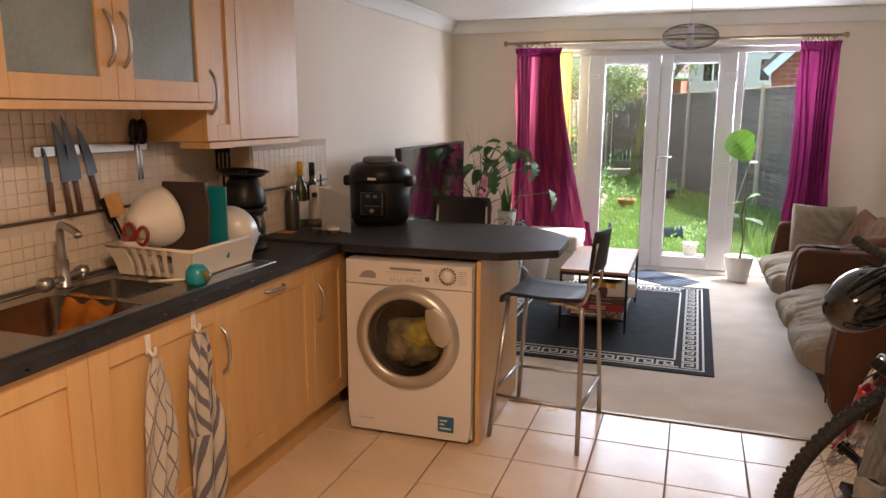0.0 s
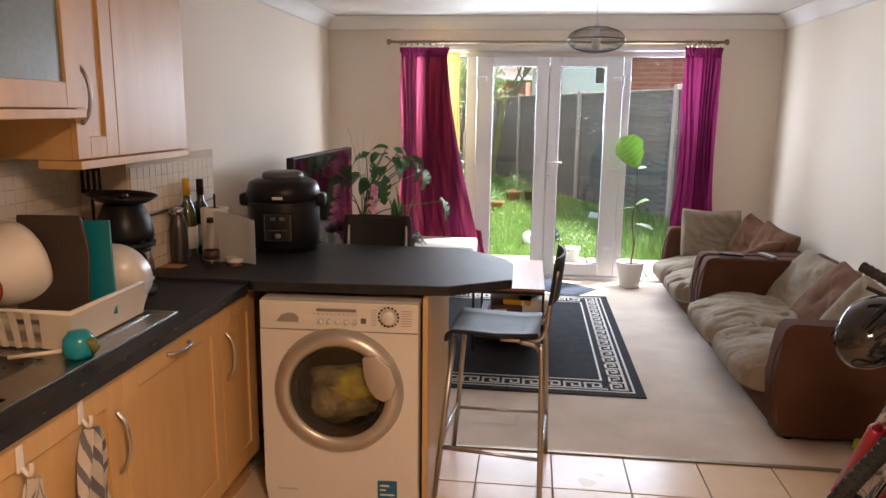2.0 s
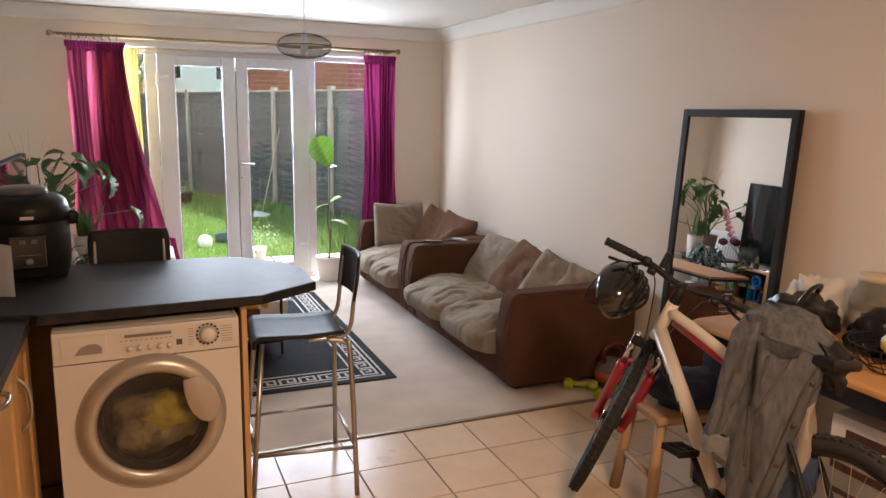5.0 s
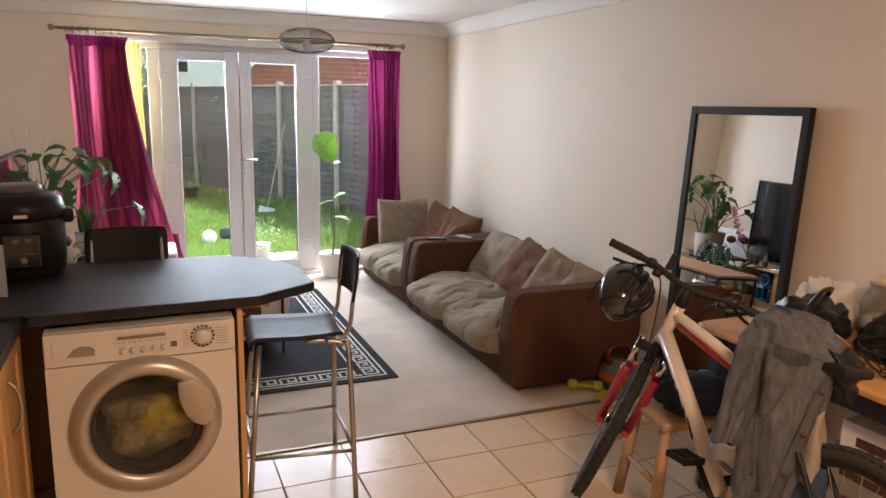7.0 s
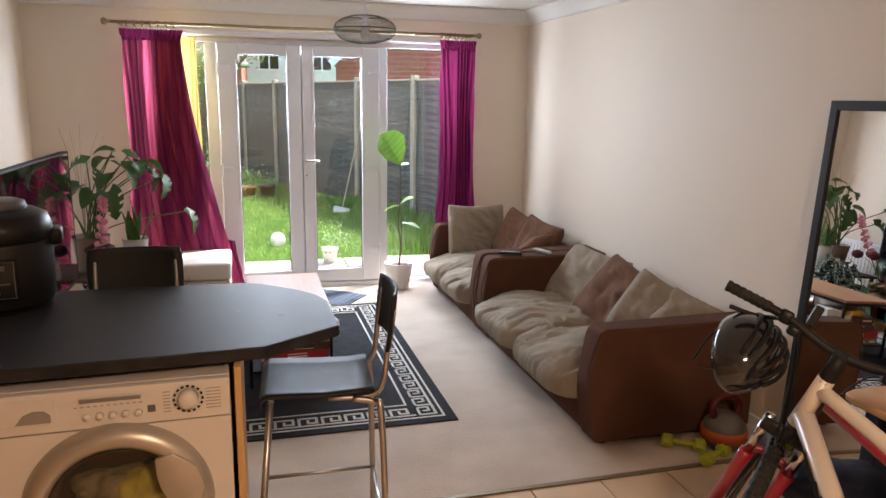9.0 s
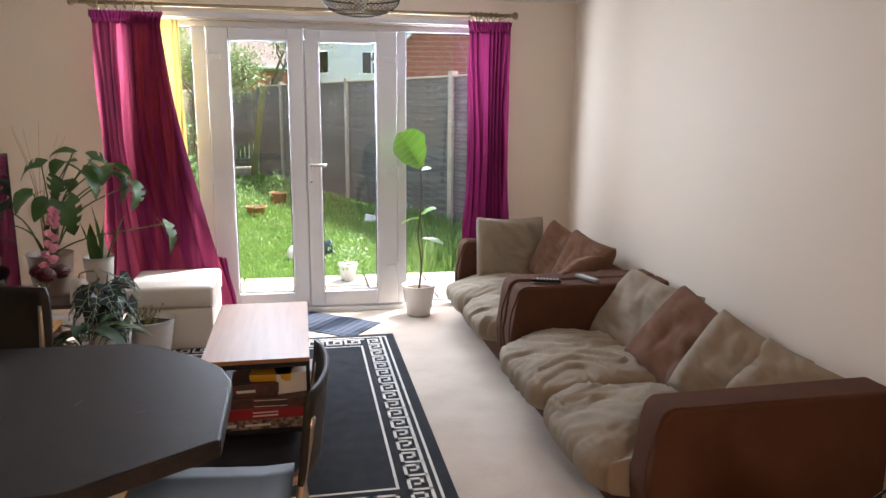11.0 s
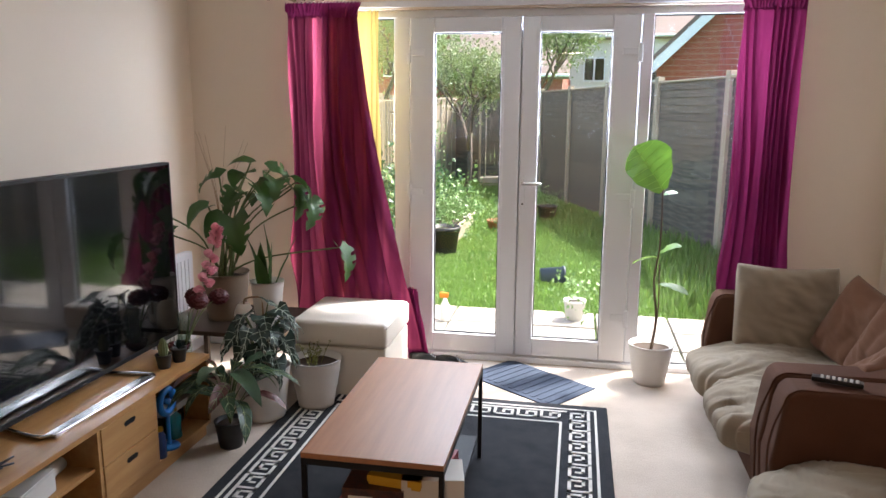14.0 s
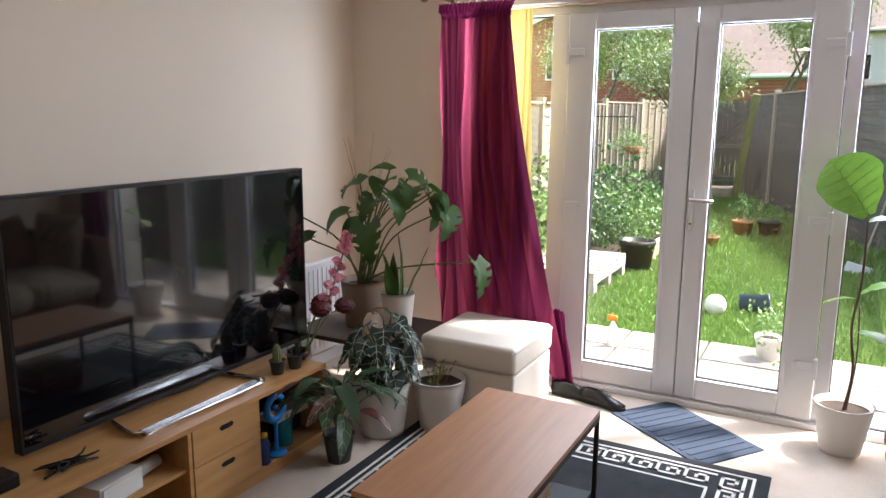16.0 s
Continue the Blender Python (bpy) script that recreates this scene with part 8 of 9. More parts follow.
for x, y, rz in ((1.22, 3.93, -35), (1.30, 3.79, 25)):
    d = empty("dumbbell", pose(x, y, 0.004, 0, 0, rz), "lime green vinyl dumbbell on the floor", "dumbbell", "pair of dumbbells")
    part("grip", tube([(-0.06, 0, 0.034), (0.06, 0, 0.034)], 0.014, 10), M_LIME, d, "", True)
    for s in (-1, 1):
        part("head", lathe([(0, 0), (0.026, 0.0), (0.034, 0.012), (0.034, 0.045), (0.026, 0.056), (0, 0.056)], 8, pose(s * 0.045, 0, 0.034, 0, 90 * s)), M_LIME, d)
# ---- garden ----
before = standing()
M_GRASSBASE = mat("lawn", (0.13, 0.25, 0.035), 0.95, scale=2.5, amount=1.2, dark=(0.06, 0.13, 0.015), bump=1.0, bump_scale=120)
M_BLADE = leaf_mat("grass_blade", (0.19, 0.31, 0.075), (0.12, 0.21, 0.045), 0.4)
M_SLAB = mat("paving_slab", (0.36, 0.33, 0.30), 0.85, scale=4, amount=1.1, dark=(0.23, 0.21, 0.18), bump=0.6, bump_scale=60, rand=0.4)
M_FENCE = mat("weathered_fence", (0.175, 0.158, 0.120), 0.85, scale=4, stretch=(1, 0.5, 6), amount=1.5, dark=(0.075, 0.072, 0.060), bump=0.4, bump_scale=50, rand=0.4)
M_FENCEPALE = mat("pale_fence_wood", (0.42, 0.36, 0.27), 0.85, scale=4, stretch=(5, 5, 0.6), amount=0.9, dark=(0.30, 0.25, 0.18), bump=0.3, bump_scale=50)
M_MOSSY = mat("mossy_plank", (0.26, 0.27, 0.08), 0.9, scale=6, amount=0.9, dark=(0.18, 0.16, 0.08))
M_BRICK = mat("red_brick", (0.33, 0.095, 0.055), 0.85, scale=6, amount=0.9, dark=(0.24, 0.06, 0.035), bump=0.4, bump_scale=80)
M_MORTAR = mat("pale_mortar", (0.42, 0.33, 0.27), 0.9, scale=10)
M_RENDER = mat("white_render", (0.74, 0.73, 0.70), 0.8, scale=2, amount=0.3)
M_ROOF = mat("roof_tile", (0.16, 0.12, 0.10), 0.85, scale=8, amount=0.7, bump=0.4)
M_TERRACOTTA = mat("terracotta", (0.42, 0.15, 0.07), 0.8, scale=8, amount=0.5)
M_PALLET = mat("whitewashed_pallet", (0.60, 0.55, 0.50), 0.85, scale=5, stretch=(1, 5, 5), amount=1.2, dark=(0.38, 0.33, 0.29), bump=0.3, bump_scale=60, rand=0.4)
GZ = -0.12
structure("ground", box(-60, 8.10, GZ - 0.3, 60, 120, GZ), M_GRASSBASE, "unmown green lawn behind the house")
# patio slabs along the house
pat = empty("pavement", None, "pale paving slabs outside the garden doors", "", "", "structure")
rnd = random.Random(51)
for i in range(9):
    for j in range(3):
        x0, y0 = -2.6 + i * 0.605, 8.12 + j * 0.455
        part("paving_slab", box(x0, y0, GZ - 0.03, x0 + 0.588, y0 + 0.438, GZ + 0.035 + rnd.uniform(-0.004, 0.004), 0.008), M_SLAB, pat)


def grass(x0, x1, y0, y1, count, h, seed, label):
    rnd = np.random.default_rng(seed)
    verts, faces = [], []
    for k in range(count):
        x, y = x0 + (x1 - x0) * rnd.random(), y0 + (y1 - y0) * rnd.random()
        a, l = rnd.random() * 6.283, h * (0.5 + rnd.random())
        dx, dy = math.cos(a), math.sin(a)
        lean = 0.7 * l * rnd.random()
        w = 0.006 + 0.004 * rnd.random()
        b = len(verts)
        verts += [(x - dy * w, y + dx * w, GZ), (x + dy * w, y - dx * w, GZ), (x + dx * lean * 0.4 + dy * w * 0.7, y + dy * lean * 0.4 - dx * w * 0.7, GZ + l * 0.6), (x + dx * lean * 0.4 - dy * w * 0.7, y + dy * lean * 0.4 + dx * w * 0.7, GZ + l * 0.6), (x + dx * lean, y + dy * lean, GZ + l)]
        faces += [(b, b + 1, b + 2, b + 3), (b + 3, b + 2, b + 4)]
    me = bpy.data.meshes.new("grass")
    me.from_pydata(verts, [], faces)
    me.materials.append(M_BLADE)
    return tagged(new("grass", me), label, "grass", "", "stuff")


grass(-3.4, 3.0, 9.5, 13.5, 70000, 0.045, 1, "short bright green lawn grass")
grass(-3.4, 1.6, 13.5, 24.0, 36000, 0.085, 2, "longer lawn grass further off")
grass(1.0, 2.8, 9.6, 14.0, 5000, 0.20, 3, "tall unmown grass along the fence")


def plank_mesh(w, h, t):
    bm = box(-w / 2, -t / 2, 0, w / 2, t / 2, h, 0)
    me = bpy.data.meshes.new("plank")
    bm.to_mesh(me)
    bm.free()
    return me


def fence(a, b, height, material, label, board_h=0.098, battens=6, cap=True, posts=True, vertical=False):
    """A garden fence panel with overlapping boards between two ground points."""
    a, b = Vector((*a, GZ)), Vector((*b, GZ))
    d = b - a
    L = d.length
    f = empty("fence_panel", Matrix.Translation(a) @ pose(0, 0, 0, 0, 0, math.degrees(math.atan2(d.y, d.x))), label, "fence", "garden fence panels")
    n = int(height / board_h)
    me = plank_mesh(L, board_h * 1.18, 0.012)
    me.materials.append(material)
    for k in range(n):
        o = new("board", me)
        o.parent = f
        o.matrix_basis = pose(L / 2, 0.0, 0.04 + k * board_h, 9, 0, random.Random(k).uniform(-0.3, 0.3))
    for k in range(battens + 1):
        x = L * k / battens
        if 0 < k < battens:
            part("batten", box(x - 0.022, -0.045, 0.03, x + 0.022, -0.022, height, 0.003), M_FENCEPALE, f)
    if posts:
        part("post", box(-0.05, -0.05, 0, 0.05, 0.05, height + 0.08, 0.006), M_FENCEPALE, f)
    if cap:
        part("capping", box(0.05, -0.035, height, L, 0.035, height + 0.025, 0.004), M_FENCEPALE, f)
    return f


# right-hand boundary runs away from the house and closes in on the left
FP = [(3.20 - 0.632 * k, 8.90 + 1.685 * k) for k in range(8)]
for (a, b) in zip(FP, FP[1:]):
    fence(a, b, 2.10, M_FENCE, "weathered grey-brown lap fence panel")
gate = empty("garden_gate", pose(-2.02, 20.95, GZ), "weathered ledged and braced wooden gate", "gate")
for i in range(7):
    part("board", box(i * 0.107, 0, 0.05, i * 0.107 + 0.10, 0.02, 2.02, 0.003), M_FENCE, gate)
for z in (0.30, 1.00, 1.70):
    part("ledge", box(0, -0.03, z, 0.745, -0.002, z + 0.10, 0.004), M_FENCE, gate)
for z in (0.70, 1.40):
    part("brace", box(-0.46, -0.032, -0.04, 0.46, -0.004, 0.04, 0.004, 1, pose(0.37, 0, z, 0, -38, 0)), M_FENCE, gate)
part("gate_post", box(0.75, -0.05, 0, 0.85, 0.07, 2.12, 0.006), M_FENCE, gate)
part("gate_post", box(-0.12, -0.05, 0, -0.01, 0.07, 2.12, 0.006), M_FENCE, gate)
lp = obj("leaning_plank", box(-0.07, -0.02, 0, 0.07, 0.02, 2.25, 0.004), M_MOSSY, at=pose(-1.36, 20.2, GZ, 17, 9, 0))
tagged(lp, "mossy yellow plank leaning on the fence", "plank")
ps = empty("pallet", pose(-2.05, 20.05, GZ), "pale wooden pallet lying by the garden gate", "pallet")
for i in range(4):
    part("slat", box(0.0, i * 0.16, 0.20, 0.62, i * 0.16 + 0.11, 0.222, 0.003), M_FENCEPALE, ps)
for z in (0.0, 0.10):
    for y in (0.0, 0.48):
        part("bearer", box(0.0, y, z, 0.62, y + 0.09, z + 0.075 + (0.024 if z else 0), 0.003), M_FENCEPALE, ps)
fence((-2.14, 20.97), (-2.95, 21.9), 1.95, M_FENCE, "grey fence panel at the far end")
# the paler wood here also paints in the sun on this panel
fence((-3.45, 20.2), (-2.95, 21.9), 1.98, M_FENCEPALE, "pale new lap fence panel, sunlit brightness put in its colour", 0.11)
fence((-3.75, 18.4), (-3.45, 20.2), 1.95, M_FENCE, "grey fence panel beside the pale one")
fence((-3.65, 16.6), (-3.75, 18.4), 1.9, M_FENCE, "grey fence panel behind the shrubs")
fence((-2.95, 14.6), (-3.65, 16.6), 1.9, M_FENCE, "grey fence panel behind the hanging basket")
fence((-2.95, 14.6), (-2.9, 12.8), 1.85, M_FENCEPALE, "pale new lap fence panel behind the bed", 0.11)
fence((-2.95, 12.8), (-2.95, 11.0), 1.85, M_FENCE, "grey fence panel behind the flower bed")
fence((-2.95, 11.0), (-2.95, 9.2), 1.85, M_FENCE, "grey fence panel near the house")


# ---- houses beyond the fence ----
def brick_wall(parent, w, h, name="wall", gable=0.0, step=0.30):
    """Brick courses as real bands on a mortar slab, in the local x-z plane facing -y."""
    bm = bmesh.new()
    out = [(0, 0), (w, 0), (w, h)] + ([(w / 2, h + gable)] if gable else []) + [(0, h)]
    f = bm.faces.new([bm.verts.new((x, 0, z)) for x, z in out])
    r = bmesh.ops.extrude_face_region(bm, geom=[f])
    bmesh.ops.translate(bm, vec=(0, 0.25, 0), verts=[v for v in r["geom"] if isinstance(v, bmesh.types.BMVert)])
    bmesh.ops.recalc_face_normals(bm, faces=bm.faces)
    wl = part(name, bm, M_MORTAR, parent)
    verts, faces = [], []
    ch, cl = 0.15, 0.45
    for k in range(int((h + gable) / ch)):
        z = k * ch
        half = w / 2 if z + ch < h or not gable else max(0, w / 2 * (1 - (z + ch - h) / gable))
        x0, x1 = w / 2 - half, w / 2 + half
        x = x0 - (cl / 2 if k % 2 else 0)
        while x < x1:
            a, b = max(x, x0) + 0.008, min(x + cl, x1) - 0.008
            if b - a > 0.03:
                i = len(verts)
                verts += [(a, -0.012, z + 0.008), (b, -0.012, z + 0.008), (b, -0.012, z + ch - 0.008), (a, -0.012, z + ch - 0.008), (a, 0, z + 0.008), (b, 0, z + 0.008), (b, 0, z + ch - 0.008), (a, 0, z + ch - 0.008)]
                faces += [(i, i + 1, i + 2, i + 3), (i + 3, i + 2, i + 6, i + 7), (i, i + 4, i + 5, i + 1), (i, i + 3, i + 7, i + 4), (i + 1, i + 5, i + 6, i + 2)]
            x += cl
    me = bpy.data.meshes.new("brickwork")
    me.from_pydata(verts, [], faces)
    me.materials.append(M_BRICK)
    o = new("brickwork", me)
    o.parent = wl
    tagged(o, "", "", "", "stuff")
    return wl


def far_window(parent, x, z, w=1.1, h=1.2):
    wd = part("window", box(x, -0.05, z, x + w, -0.015, z + h, 0.01), M_UPVC, parent)
    for s in (0, 1):
        part("pane", box(x + 0.07 + s * w / 2 - s * 0.02, -0.056, z + 0.08, x + w / 2 - 0.03 + s * (w / 2 - 0.02), -0.051, z + h - 0.08), M_DARKGLASS, wd)


def house(m, w, d, h, gable, label, walls="brick", windows=()):
    hs = empty("house", m, label, "house", "houses beyond the garden")
    if walls == "brick":
        brick_wall(hs, w, h, "wall", gable)
    else:
        bm = bmesh.new()
        out = [(0, 0), (w, 0), (w, h)] + ([(w / 2, h + gable)] if gable else []) + [(0, h)]
        f = bm.faces.new([bm.verts.new((x, 0, z)) for x, z in out])
        r = bmesh.ops.extrude_face_region(bm, geom=[f])
        bmesh.ops.translate(bm, vec=(0, 0.25, 0), verts=[v for v in r["geom"] if isinstance(v, bmesh.types.BMVert)])
        bmesh.ops.recalc_face_normals(bm, faces=bm.faces)
        part("wall", bm, M_RENDER, hs)
    part("side_wall", box(0, 0.25, 0, 0.25, d, h), M_BRICK if walls == "brick" else M_RENDER, hs)
    part("side_wall", box(w - 0.25, 0.25, 0, w, d, h), M_BRICK if walls == "brick" else M_RENDER, hs)
    rise = gable if gable else 2.2
    k = math.hypot(w / 2, gable) if gable else 0
    if gable:
        a = math.degrees(math.atan2(gable, w / 2))
        rl = part("roof", box(-0.3, -0.35, 0, k + 0.02, d + 0.3, 0.14, 0, 1, pose(0, 0, h, 0, -a)), M_ROOF, hs)
        part("roof", box(-k - 0.02, -0.35, 0, 0.3, d + 0.3, 0.14, 0, 1, pose(w, 0, h, 0, a)), M_ROOF, hs)
        part("bargeboard", box(-0.3, -0.40, -0.22, k + 0.02, -0.352, 0.02, 0, 1, pose(0, 0, h, 0, -a)), M_UPVC, rl, "white bargeboard")
        part("bargeboard", box(-k - 0.02, -0.40, -0.22, 0.3, -0.352, 0.02, 0, 1, pose(w, 0, h, 0, a)), M_UPVC, rl, "white bargeboard")
    else:
        part("roof", box(-0.3, -0.4, 0, w + 0.3, d * 0.62, 0.14, 0, 1, pose(0, 0, h, 32)), M_ROOF, hs)
        part("gutter", tube([(-0.3, -0.38, h - 0.05), (w + 0.3, -0.38, h - 0.05)], 0.07, 8), M_UPVC, hs)
    for x, z in windows:
        far_window(hs, x, z)
    return hs


house(pose(2.35, 25.3, GZ, 0, 0, -10), 8.5, 9.0, 3.15, 4.0, "red brick gabled house with white bargeboards")
house(pose(-1.2, 42.0, GZ, 0, 0, -4), 10.0, 8.0, 5.4, 0, "white rendered house with a low roof", "render", [(1.5, 3.2), (4.3, 3.2), (7.0, 3.2)])
house(pose(-6.2, 37.0, GZ, 0, 0, -3), 5.6, 7.0, 3.3, 0, "low red brick outbuilding beyond the fence", "brick")
house(pose(-16.5, 40.0, GZ, 0, 0, 6), 11.5, 9.0, 5.4, 2.4, "far red brick house with white windows", "brick", [(3.0, 3.4), (6.5, 3.4), (8.6, 3.4)])


# ---- tree and shrubs ----
M_LEAFGREEN = leaf_mat("tree_leaf", (0.19, 0.27, 0.08), (0.12, 0.19, 0.05), 0.4)
M_TRUNK = mat("tree_bark", (0.13, 0.105, 0.085), 0.9, scale=15, amount=0.9, bump=0.8, bump_scale=80)


def foliage(points, size, seed, count):
    """Small folded leaves scattered round twig points."""
    rng = np.random.default_rng(seed)
    verts, faces = [], []
    for k in range(count):
        p = points[int(rng.integers(len(points)))]
        c = Vector(p) + Vector(rng.normal(0, 1, 3)) * size * 3.2
        d = Vector(rng.normal(0, 1, 3)).normalized() * size * (0.6 + 0.8 * rng.random())
        e = d.orthogonal().normalized() * d.length * 0.42
        u = d.cross(e).normalized() * d.length * 0.15
        i = len(verts)
        verts += [c, c + d * 0.5 + e + u, c + d, c + d * 0.5 - e + u]
        faces += [(i, i + 1, i + 2), (i, i + 2, i + 3)]
    me = bpy.data.meshes.new("crown")
    me.from_pydata([tuple(v) for v in verts], [], faces)
    return me


def tree(m, height, spread, leaves, size, seed, label, leafmat, trunk_r=0.06):
    t = empty("tree", m, label, "tree")
    rnd = random.Random(seed)
    bm = bmesh.new()
    tips = []

    def grow(p, d, length, r, depth):
        q = p + d * length
        mid = p.lerp(q, 0.5) + Vector((rnd.uniform(-1, 1), rnd.uniform(-1, 1), 0)) * length * 0.08
        add_tube(bm, [p, mid, q], [r, r * 0.82, r * 0.65], 7 if depth < 2 else 5)
        if depth >= 2:
            tips.extend([mid, q])
        if depth < 4:
            for k in range(3 if depth else 4):
                a = rnd.uniform(0, 6.283)
                nd = (d + Vector((math.cos(a), math.sin(a), rnd.uniform(-0.1, 0.5))) * rnd.uniform(0.45, 0.85) * spread).normalized()
                grow(p.lerp(q, rnd.uniform(0.65, 1.0)), nd, length * rnd.uniform(0.58, 0.8), r * 0.58, depth + 1)

    grow(Vector((0, 0, 0)), Vector((0.05, 0.02, 1)).normalized(), height * 0.36, trunk_r, 0)
    part("trunk", bm, M_TRUNK, t, "", True)
    me = foliage(tips, size, seed, leaves)
    me.materials.append(leafmat)
    o = new("crown", me)
    o.parent = t
    tagged(o, "", "", "", "stuff")
    return t


tree(pose(-1.95, 17.3, GZ), 3.7, 1.0, 9000, 0.05, 5, "small garden tree with a loose airy crown", M_LEAFGREEN, 0.07)
tree(pose(-6.2, 26.0, GZ), 6.0, 1.0, 9000, 0.09, 8, "larger leafy tree behind the fence", M_LEAFGREEN, 0.12)
tree(pose(-1.3, 28.0, GZ), 6.6, 1.05, 9000, 0.085, 11, "slender leafy tree before the white house", M_LEAFGREEN, 0.09)


def shrub(x, y, r, h, n, seed, label, material, size=0.05):
    rng = np.random.default_rng(seed)
    pts = [(r * rng.normal() * 0.5, r * rng.normal() * 0.5, h * (0.15 + 0.85 * rng.random())) for _ in range(60)]
    s = empty("shrub", pose(x, y, GZ), label, "shrub", "shrubs in the bed")
    bm = bmesh.new()
    for p in pts[:22]:
        add_tube(bm, [(p[0] * 0.2, p[1] * 0.2, 0), p], 0.006, 4)
    part("stem", bm, M_TRUNK, s)
    me = foliage(pts, size, seed, n)
    me.materials.append(material)
    o = new("foliage", me)
    o.parent = s
    tagged(o, "", "", "", "stuff")


M_SHRUBDARK = leaf_mat("dark_shrub_leaf", (0.07, 0.15, 0.05), (0.04, 0.09, 0.03), 0.25)
M_SHRUB = leaf_mat("shrub_leaf", (0.19, 0.32, 0.10), (0.12, 0.22, 0.06), 0.3)
for k, (x, y, r, h, n) in enumerate([(-2.2, 12.6, 0.45, 0.75, 1600), (-1.85, 13.4, 0.45, 0.65, 1600), (-2.4, 13.8, 0.5, 1.0, 1800), (-1.7, 14.3, 0.4, 0.6, 1400), (-2.5, 11.6, 0.45, 1.2, 1800), (-2.6, 10.4, 0.35, 1.5, 1800), (-2.2, 15.2, 0.5, 0.8, 1600), (-2.75, 9.3, 0.3, 1.9, 2000)]):
    shrub(x, y, r, h * 0.72, n, 60 + k, "leafy green shrub in the flower bed", M_SHRUB if k % 2 else M_SHRUBDARK, 0.075 if k % 3 else 0.05)
bd = empty("raised_bed", None, "low raised bed edged with pale sleepers", "raised bed")
part("sleeper", box(-1.42, 12.2, GZ, -1.34, 14.4, GZ + 0.20, 0.01, 2, pose(0, 0, 0, 0, 0, 0)), M_FENCEPALE, bd)
part("soil", box(-2.8, 12.2, GZ, -1.42, 14.4, GZ + 0.12), M_SOIL, bd)
pal = empty("pallet_bench", pose(-2.34, 10.48, GZ), "white painted pallet used as a garden bench", "pallet")
for i in range(6):
    part("slat", box(0, i * 0.205, 0.215, 0.90, i * 0.205 + 0.155, 0.237, 0.004), M_PALLET, pal)
for x in (0.0, 0.405, 0.81):
    part("bearer", box(x, 0.0, 0.115, x + 0.09, 1.18, 0.2145, 0.004), M_PALLET, pal)
    for y in (0.02, 0.53, 1.06):
        part("block", box(x, y, 0.0, x + 0.09, y + 0.1, 0.1145, 0.004), M_PALLET, pal)


def garden_pot(x, y, r, h, material, label, plantlet=0, z=GZ):
    p = empty("garden_pot", pose(x, y, z), label, "plant pot", "pots in the garden")
    part("pot", lathe([(0, 0), (r * 0.72, 0), (r * 0.95, h * 0.86), (r, h * 0.86), (r, h), (r * 0.9, h), (r * 0.86, h * 0.85), (0, h * 0.85)], 24), material, p, "", True)
    part("soil", lathe([(0, h * 0.87), (r * 0.86, h * 0.865)], 20), M_SOIL, p)
    if plantlet:
        rng = np.random.default_rng(int(x * 100) + 500)
        pts = [(rng.normal() * r * 0.4, rng.normal() * r * 0.4, h + plantlet * rng.random()) for _ in range(20)]
        me = foliage(pts, 0.03, 3 + int(y), 260)
        me.materials.append(M_SHRUB)
        o = new("foliage", me)
        o.parent = p
        tagged(o, "", "", "", "stuff")


garden_pot(0.24, 9.25, 0.095, 0.17, M_RENDER, "small white pot with a seedling on the patio", 0.14, GZ + 0.035)
garden_pot(-0.93, 13.9, 0.17, 0.16, M_TERRACOTTA, "terracotta bowl on the lawn", 0.10)
garden_pot(-0.62, 15.2, 0.16, 0.22, M_TERRACOTTA, "terracotta pot with a young plant", 0.25)
garden_pot(-0.25, 15.2, 0.17, 0.24, M_POTBLACK, "black plastic pot on the lawn", 0.16)
garden_pot(-1.40, 12.0, 0.21, 0.34, M_POTBLACK, "large black planter with leaves", 0.30)
tb2 = empty("storage_tub", pose(0.0, 10.66, GZ, 0, 0, 12), "grey plastic tub lying on the lawn", "tub")
M_TUB = mat("slate_plastic", (0.05, 0.07, 0.09), 0.5, scale=8, amount=0.5)
part("tub_wall", lathe([(0, 0), (0.07, 0), (0.085, 0.23), (0.095, 0.23), (0.095, 0.25), (0.08, 0.25), (0.065, 0.012), (0, 0.012)], 24, pose(-0.12, 0, 0.09, 0, 90)), M_TUB, tb2, "", True)
part("tub_handle", tube(smooth_path([(0.12, -0.09, 0.09), (0.18, -0.07, 0.02), (0.19, 0.0, 0.01), (0.18, 0.07, 0.02), (0.12, 0.09, 0.09)], 5), 0.006, 6), M_RENDER, tb2, "", True)
bm = bmesh.new()
bmesh.ops.create_uvsphere(bm, u_segments=24, v_segments=14, radius=0.095)
tagged(obj("white_ball", bm, M_RENDER, smooth=True, at=pose(-0.29, 10.40, GZ + 0.095)), "white ball lying on the lawn", "ball")
sp = empty("spray_bottle", pose(-0.83, 9.0, GZ + 0.035), "clear spray bottle with an orange trigger", "spray bottle")
part("bottle_body", lathe([(0, 0), (0.04, 0), (0.042, 0.01), (0.042, 0.12), (0.018, 0.17), (0.014, 0.19), (0, 0.19)], 18), M_PAPER, sp, "", True)
part("trigger", box(-0.045, -0.012, 0.19, 0.03, 0.012, 0.235, 0.008), M_ORANGE, sp, "", True)
bs = empty("broom", pose(0.86, 13.0, GZ, -6, 14, 0), "pale broom handle leaning on the fence", "broom")
part("pole", tube([(0, 0, 0.1), (0, 0, 1.55)], 0.012, 8), M_FENCEPALE, bs)
part("broom_head", box(-0.14, -0.03, 0.0, 0.14, 0.03, 0.11, 0.01), M_RENDER, bs)
hb = empty("hanging_basket", pose(-2.15, 14.5, 1.15), "hanging basket of red flowers by the fence", "hanging basket")
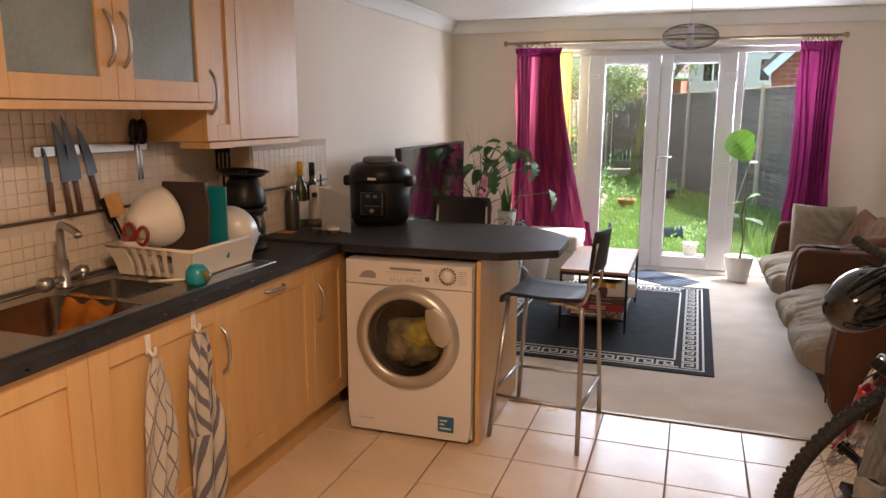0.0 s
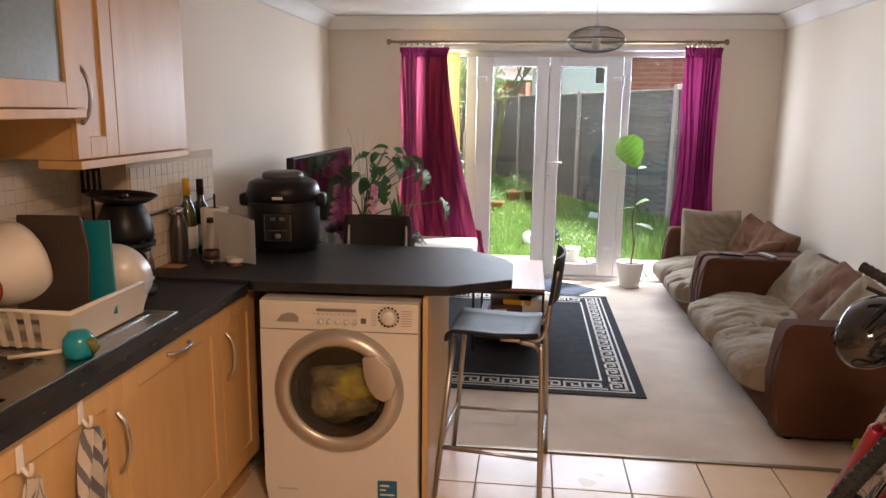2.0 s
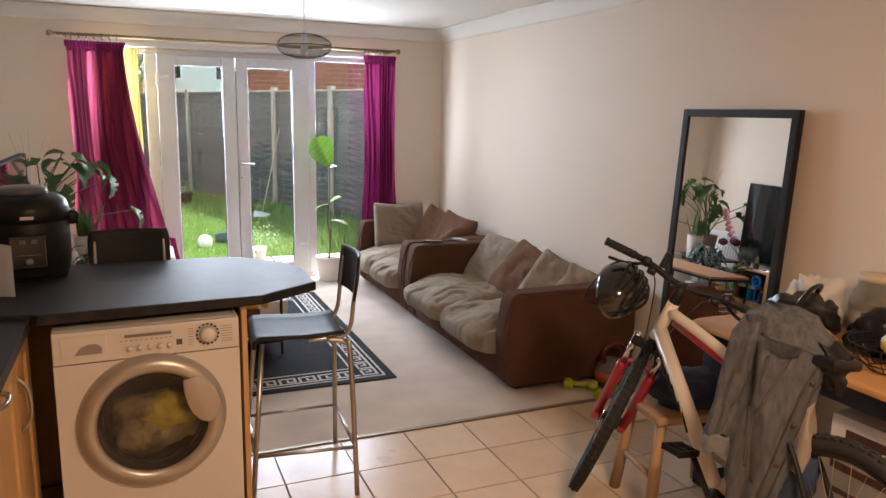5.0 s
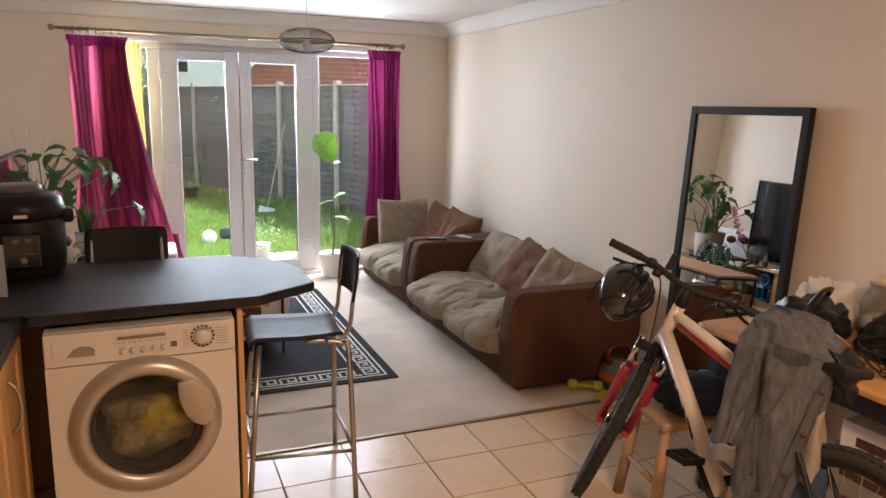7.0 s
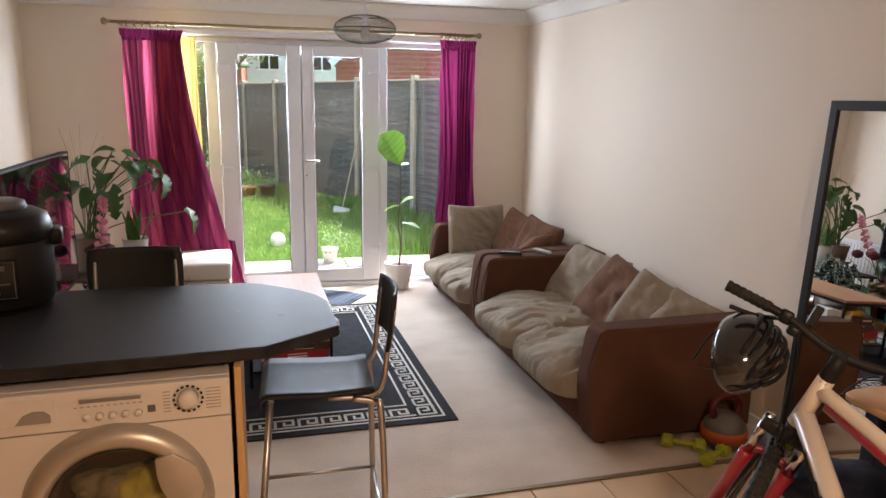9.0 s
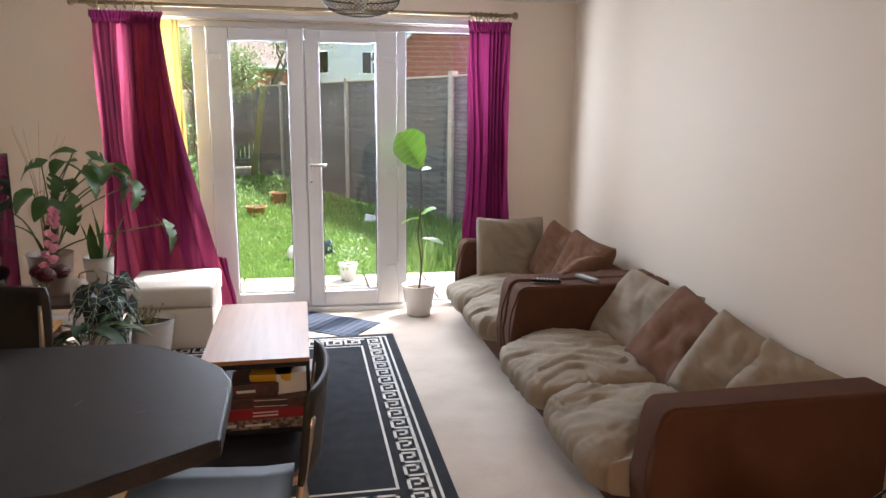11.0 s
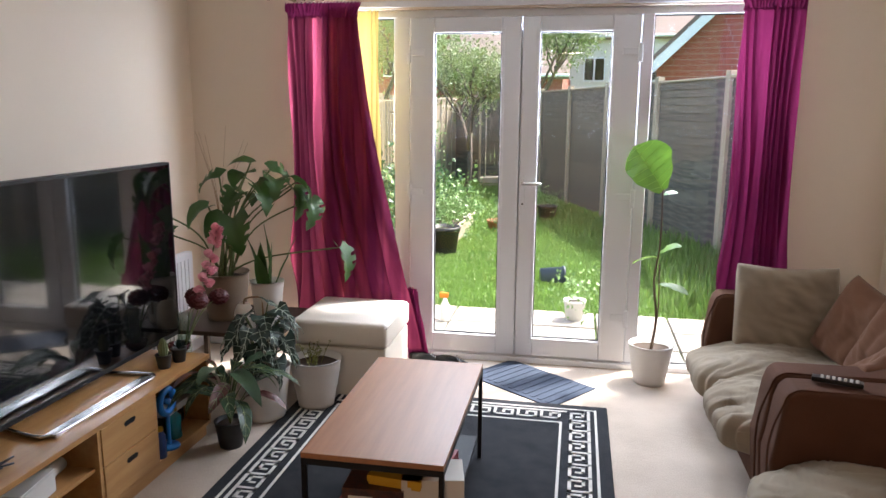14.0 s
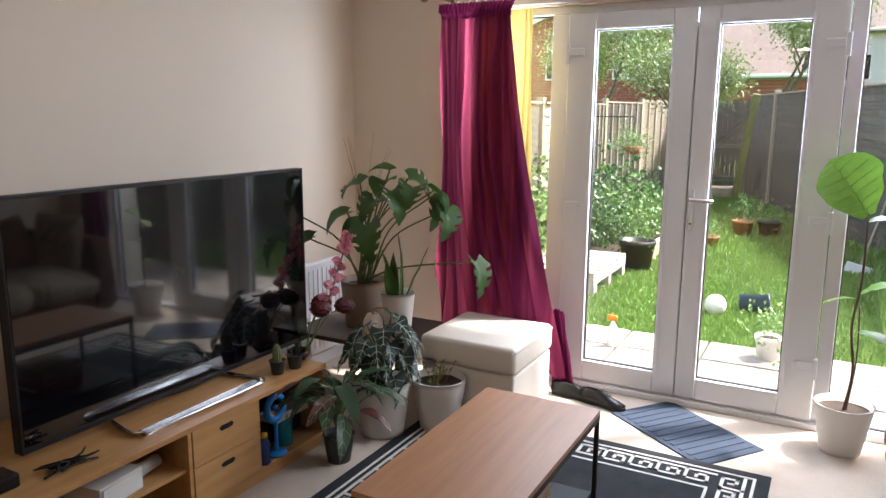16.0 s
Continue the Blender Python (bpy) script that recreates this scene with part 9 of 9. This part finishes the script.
part("bowl", lathe([(0, -0.12), (0.08, -0.10), (0.15, 0.0), (0.14, 0.0), (0, -0.02)], 20), M_TERRACOTTA, hb, "", True)
part("bracket", tube([(0.0, 0, 0.0), (0, 0, 0.42), (-0.6, 0, 0.42)], 0.008, 6), M_BLACKMETAL, hb)
me = foliage([(0.12 * math.cos(a), 0.12 * math.sin(a), 0.06) for a in range(12)], 0.035, 77, 500)
me.materials.append(M_SHRUB)
o = new("foliage", me)
o.parent = hb
tagged(o, "", "", "", "stuff")
settle(before)

# ---- laid pieces: floor tiles and wall tiles ----
PITCH, TX, TYY = 0.3285, 0.040, CY
bm = box(-0.1608, -0.1608, -0.009, 0.1608, 0.1608, 0.0, 0.0)
top = [f for f in bm.faces if f.normal.z > 0.9]
tile_me = bpy.data.meshes.new("floor_tile")
bmesh.ops.bevel(bm, geom=[e for e in bm.edges if all(v.co.z > -0.001 for v in e.verts)], offset=0.002, segments=1, affect="EDGES")
bm.to_mesh(tile_me)
bm.free()
tile_me.materials.append(M_TILE)


def cut_tile(x0, x1, y0, y1):
    b = box(x0, y0, -0.009, x1, y1, 0.0, 0.0)
    return part("tile", b, M_TILE, floor_base)


for i in range(-7, 6):
    for j in range(0, 17):
        x0, y1 = TX + i * PITCH, TYY - j * PITCH
        xa, xb, ya, yb = x0 + 0.0035, x0 + PITCH - 0.0035, y1 - PITCH + 0.0035, y1 - 0.0035
        ca, cb_, cc, cd = max(xa, XL + 0.002), min(xb, XR - 0.016), max(ya, YF + 0.002), yb - (0.012 if j == 0 else 0)
        if cb_ - ca < 0.02 or cd - cc < 0.02:
            continue
        if (ca, cb_, cc, cd) == (xa, xb, ya, yb):
            o = new("tile", tile_me)
            o.parent = floor_base
            o.matrix_basis = pose(x0 + PITCH / 2, y1 - PITCH / 2, 0)
        else:
            cut_tile(ca, cb_, cc, cd)

M_WTILE = mat("cream_wall_tile", (0.72, 0.63, 0.51), 0.22, scale=8, amount=0.5, dark=(0.64, 0.55, 0.44), rand=0.25)
M_WGROUT = mat("pale_grout", (0.64, 0.56, 0.46), 0.9)
M_PENCIL = mat("dark_pencil_tile", (0.11, 0.075, 0.06), 0.3)
WP = 0.048
wt = box(0, 0.0012, 0.0012, 0.005, WP - 0.0012, WP - 0.0012, 0.0)
wt_me = bpy.data.meshes.new("wall_tile")
bmesh.ops.bevel(wt, geom=[e for e in wt.edges if all(v.co.x > 0.004 for v in e.verts)], offset=0.0012, segments=1, affect="EDGES")
wt.to_mesh(wt_me)
wt.free()
wt_me.materials.append(M_WTILE)


def tile_field(wall, x, y0, y1, z0, z1, limit, seed):
    part("grout_bed", box(x, y0, z0, x + 0.002, y1, z1), M_WGROUT, wall)
    rest_v, rest_f = [], []
    count = 0
    ny, nz = int((y1 - y0) / WP), int((z1 - z0) / WP)
    for a in range(ny - 1, -1, -1):
        for b in range(nz):
            z = z0 + b * WP
            if abs(z + WP / 2 - 1.135) < WP / 2:
                continue
            y = y0 + a * WP
            if count < limit:
                o = new("wall_tile", wt_me)
                o.parent = wall
                o.matrix_basis = pose(x + 0.002, y, z)
                count += 1
            else:
                i = len(rest_v)
                rest_v += [(x + 0.007, y + p, z + q) for p, q in ((0.0015, 0.0015), (WP - 0.0015, 0.0015), (WP - 0.0015, WP - 0.0015), (0.0015, WP - 0.0015))]
                rest_v += [(x + 0.002, y + p, z + q) for p, q in ((0.001, 0.001), (WP - 0.001, 0.001), (WP - 0.001, WP - 0.001), (0.001, WP - 0.001))]
                rest_f += [(i, i + 1, i + 2, i + 3), (i, i + 4, i + 5, i + 1), (i + 1, i + 5, i + 6, i + 2), (i + 2, i + 6, i + 7, i + 3), (i + 3, i + 7, i + 4, i)]
    part("pencil_tile", box(x + 0.002, y0, 1.127, x + 0.009, y1, 1.139, 0.002), M_PENCIL, wall, "thin dark border tile")
    if rest_v:
        me = bpy.data.meshes.new("wall_tiles_rest")
        me.from_pydata(rest_v, [], rest_f)
        me.materials.append(M_WTILE)
        o = new("wall_tiling", me)
        o.parent = wall
        tagged(o, "", "", "", "stuff")


tile_field(bpy.data.objects["wall_lining"], XK, 0.40, 3.215, 0.902, 1.555, 300, 1)
tile_field(bpy.data.objects["wall_column"], -1.97, 3.225, 3.975, 0.902, 1.37, 300, 2)
part("side_tiles", box(-2.165, 3.212, 0.902, -1.972, 3.219, 1.37), M_WTILE, bpy.data.objects["wall_column"])
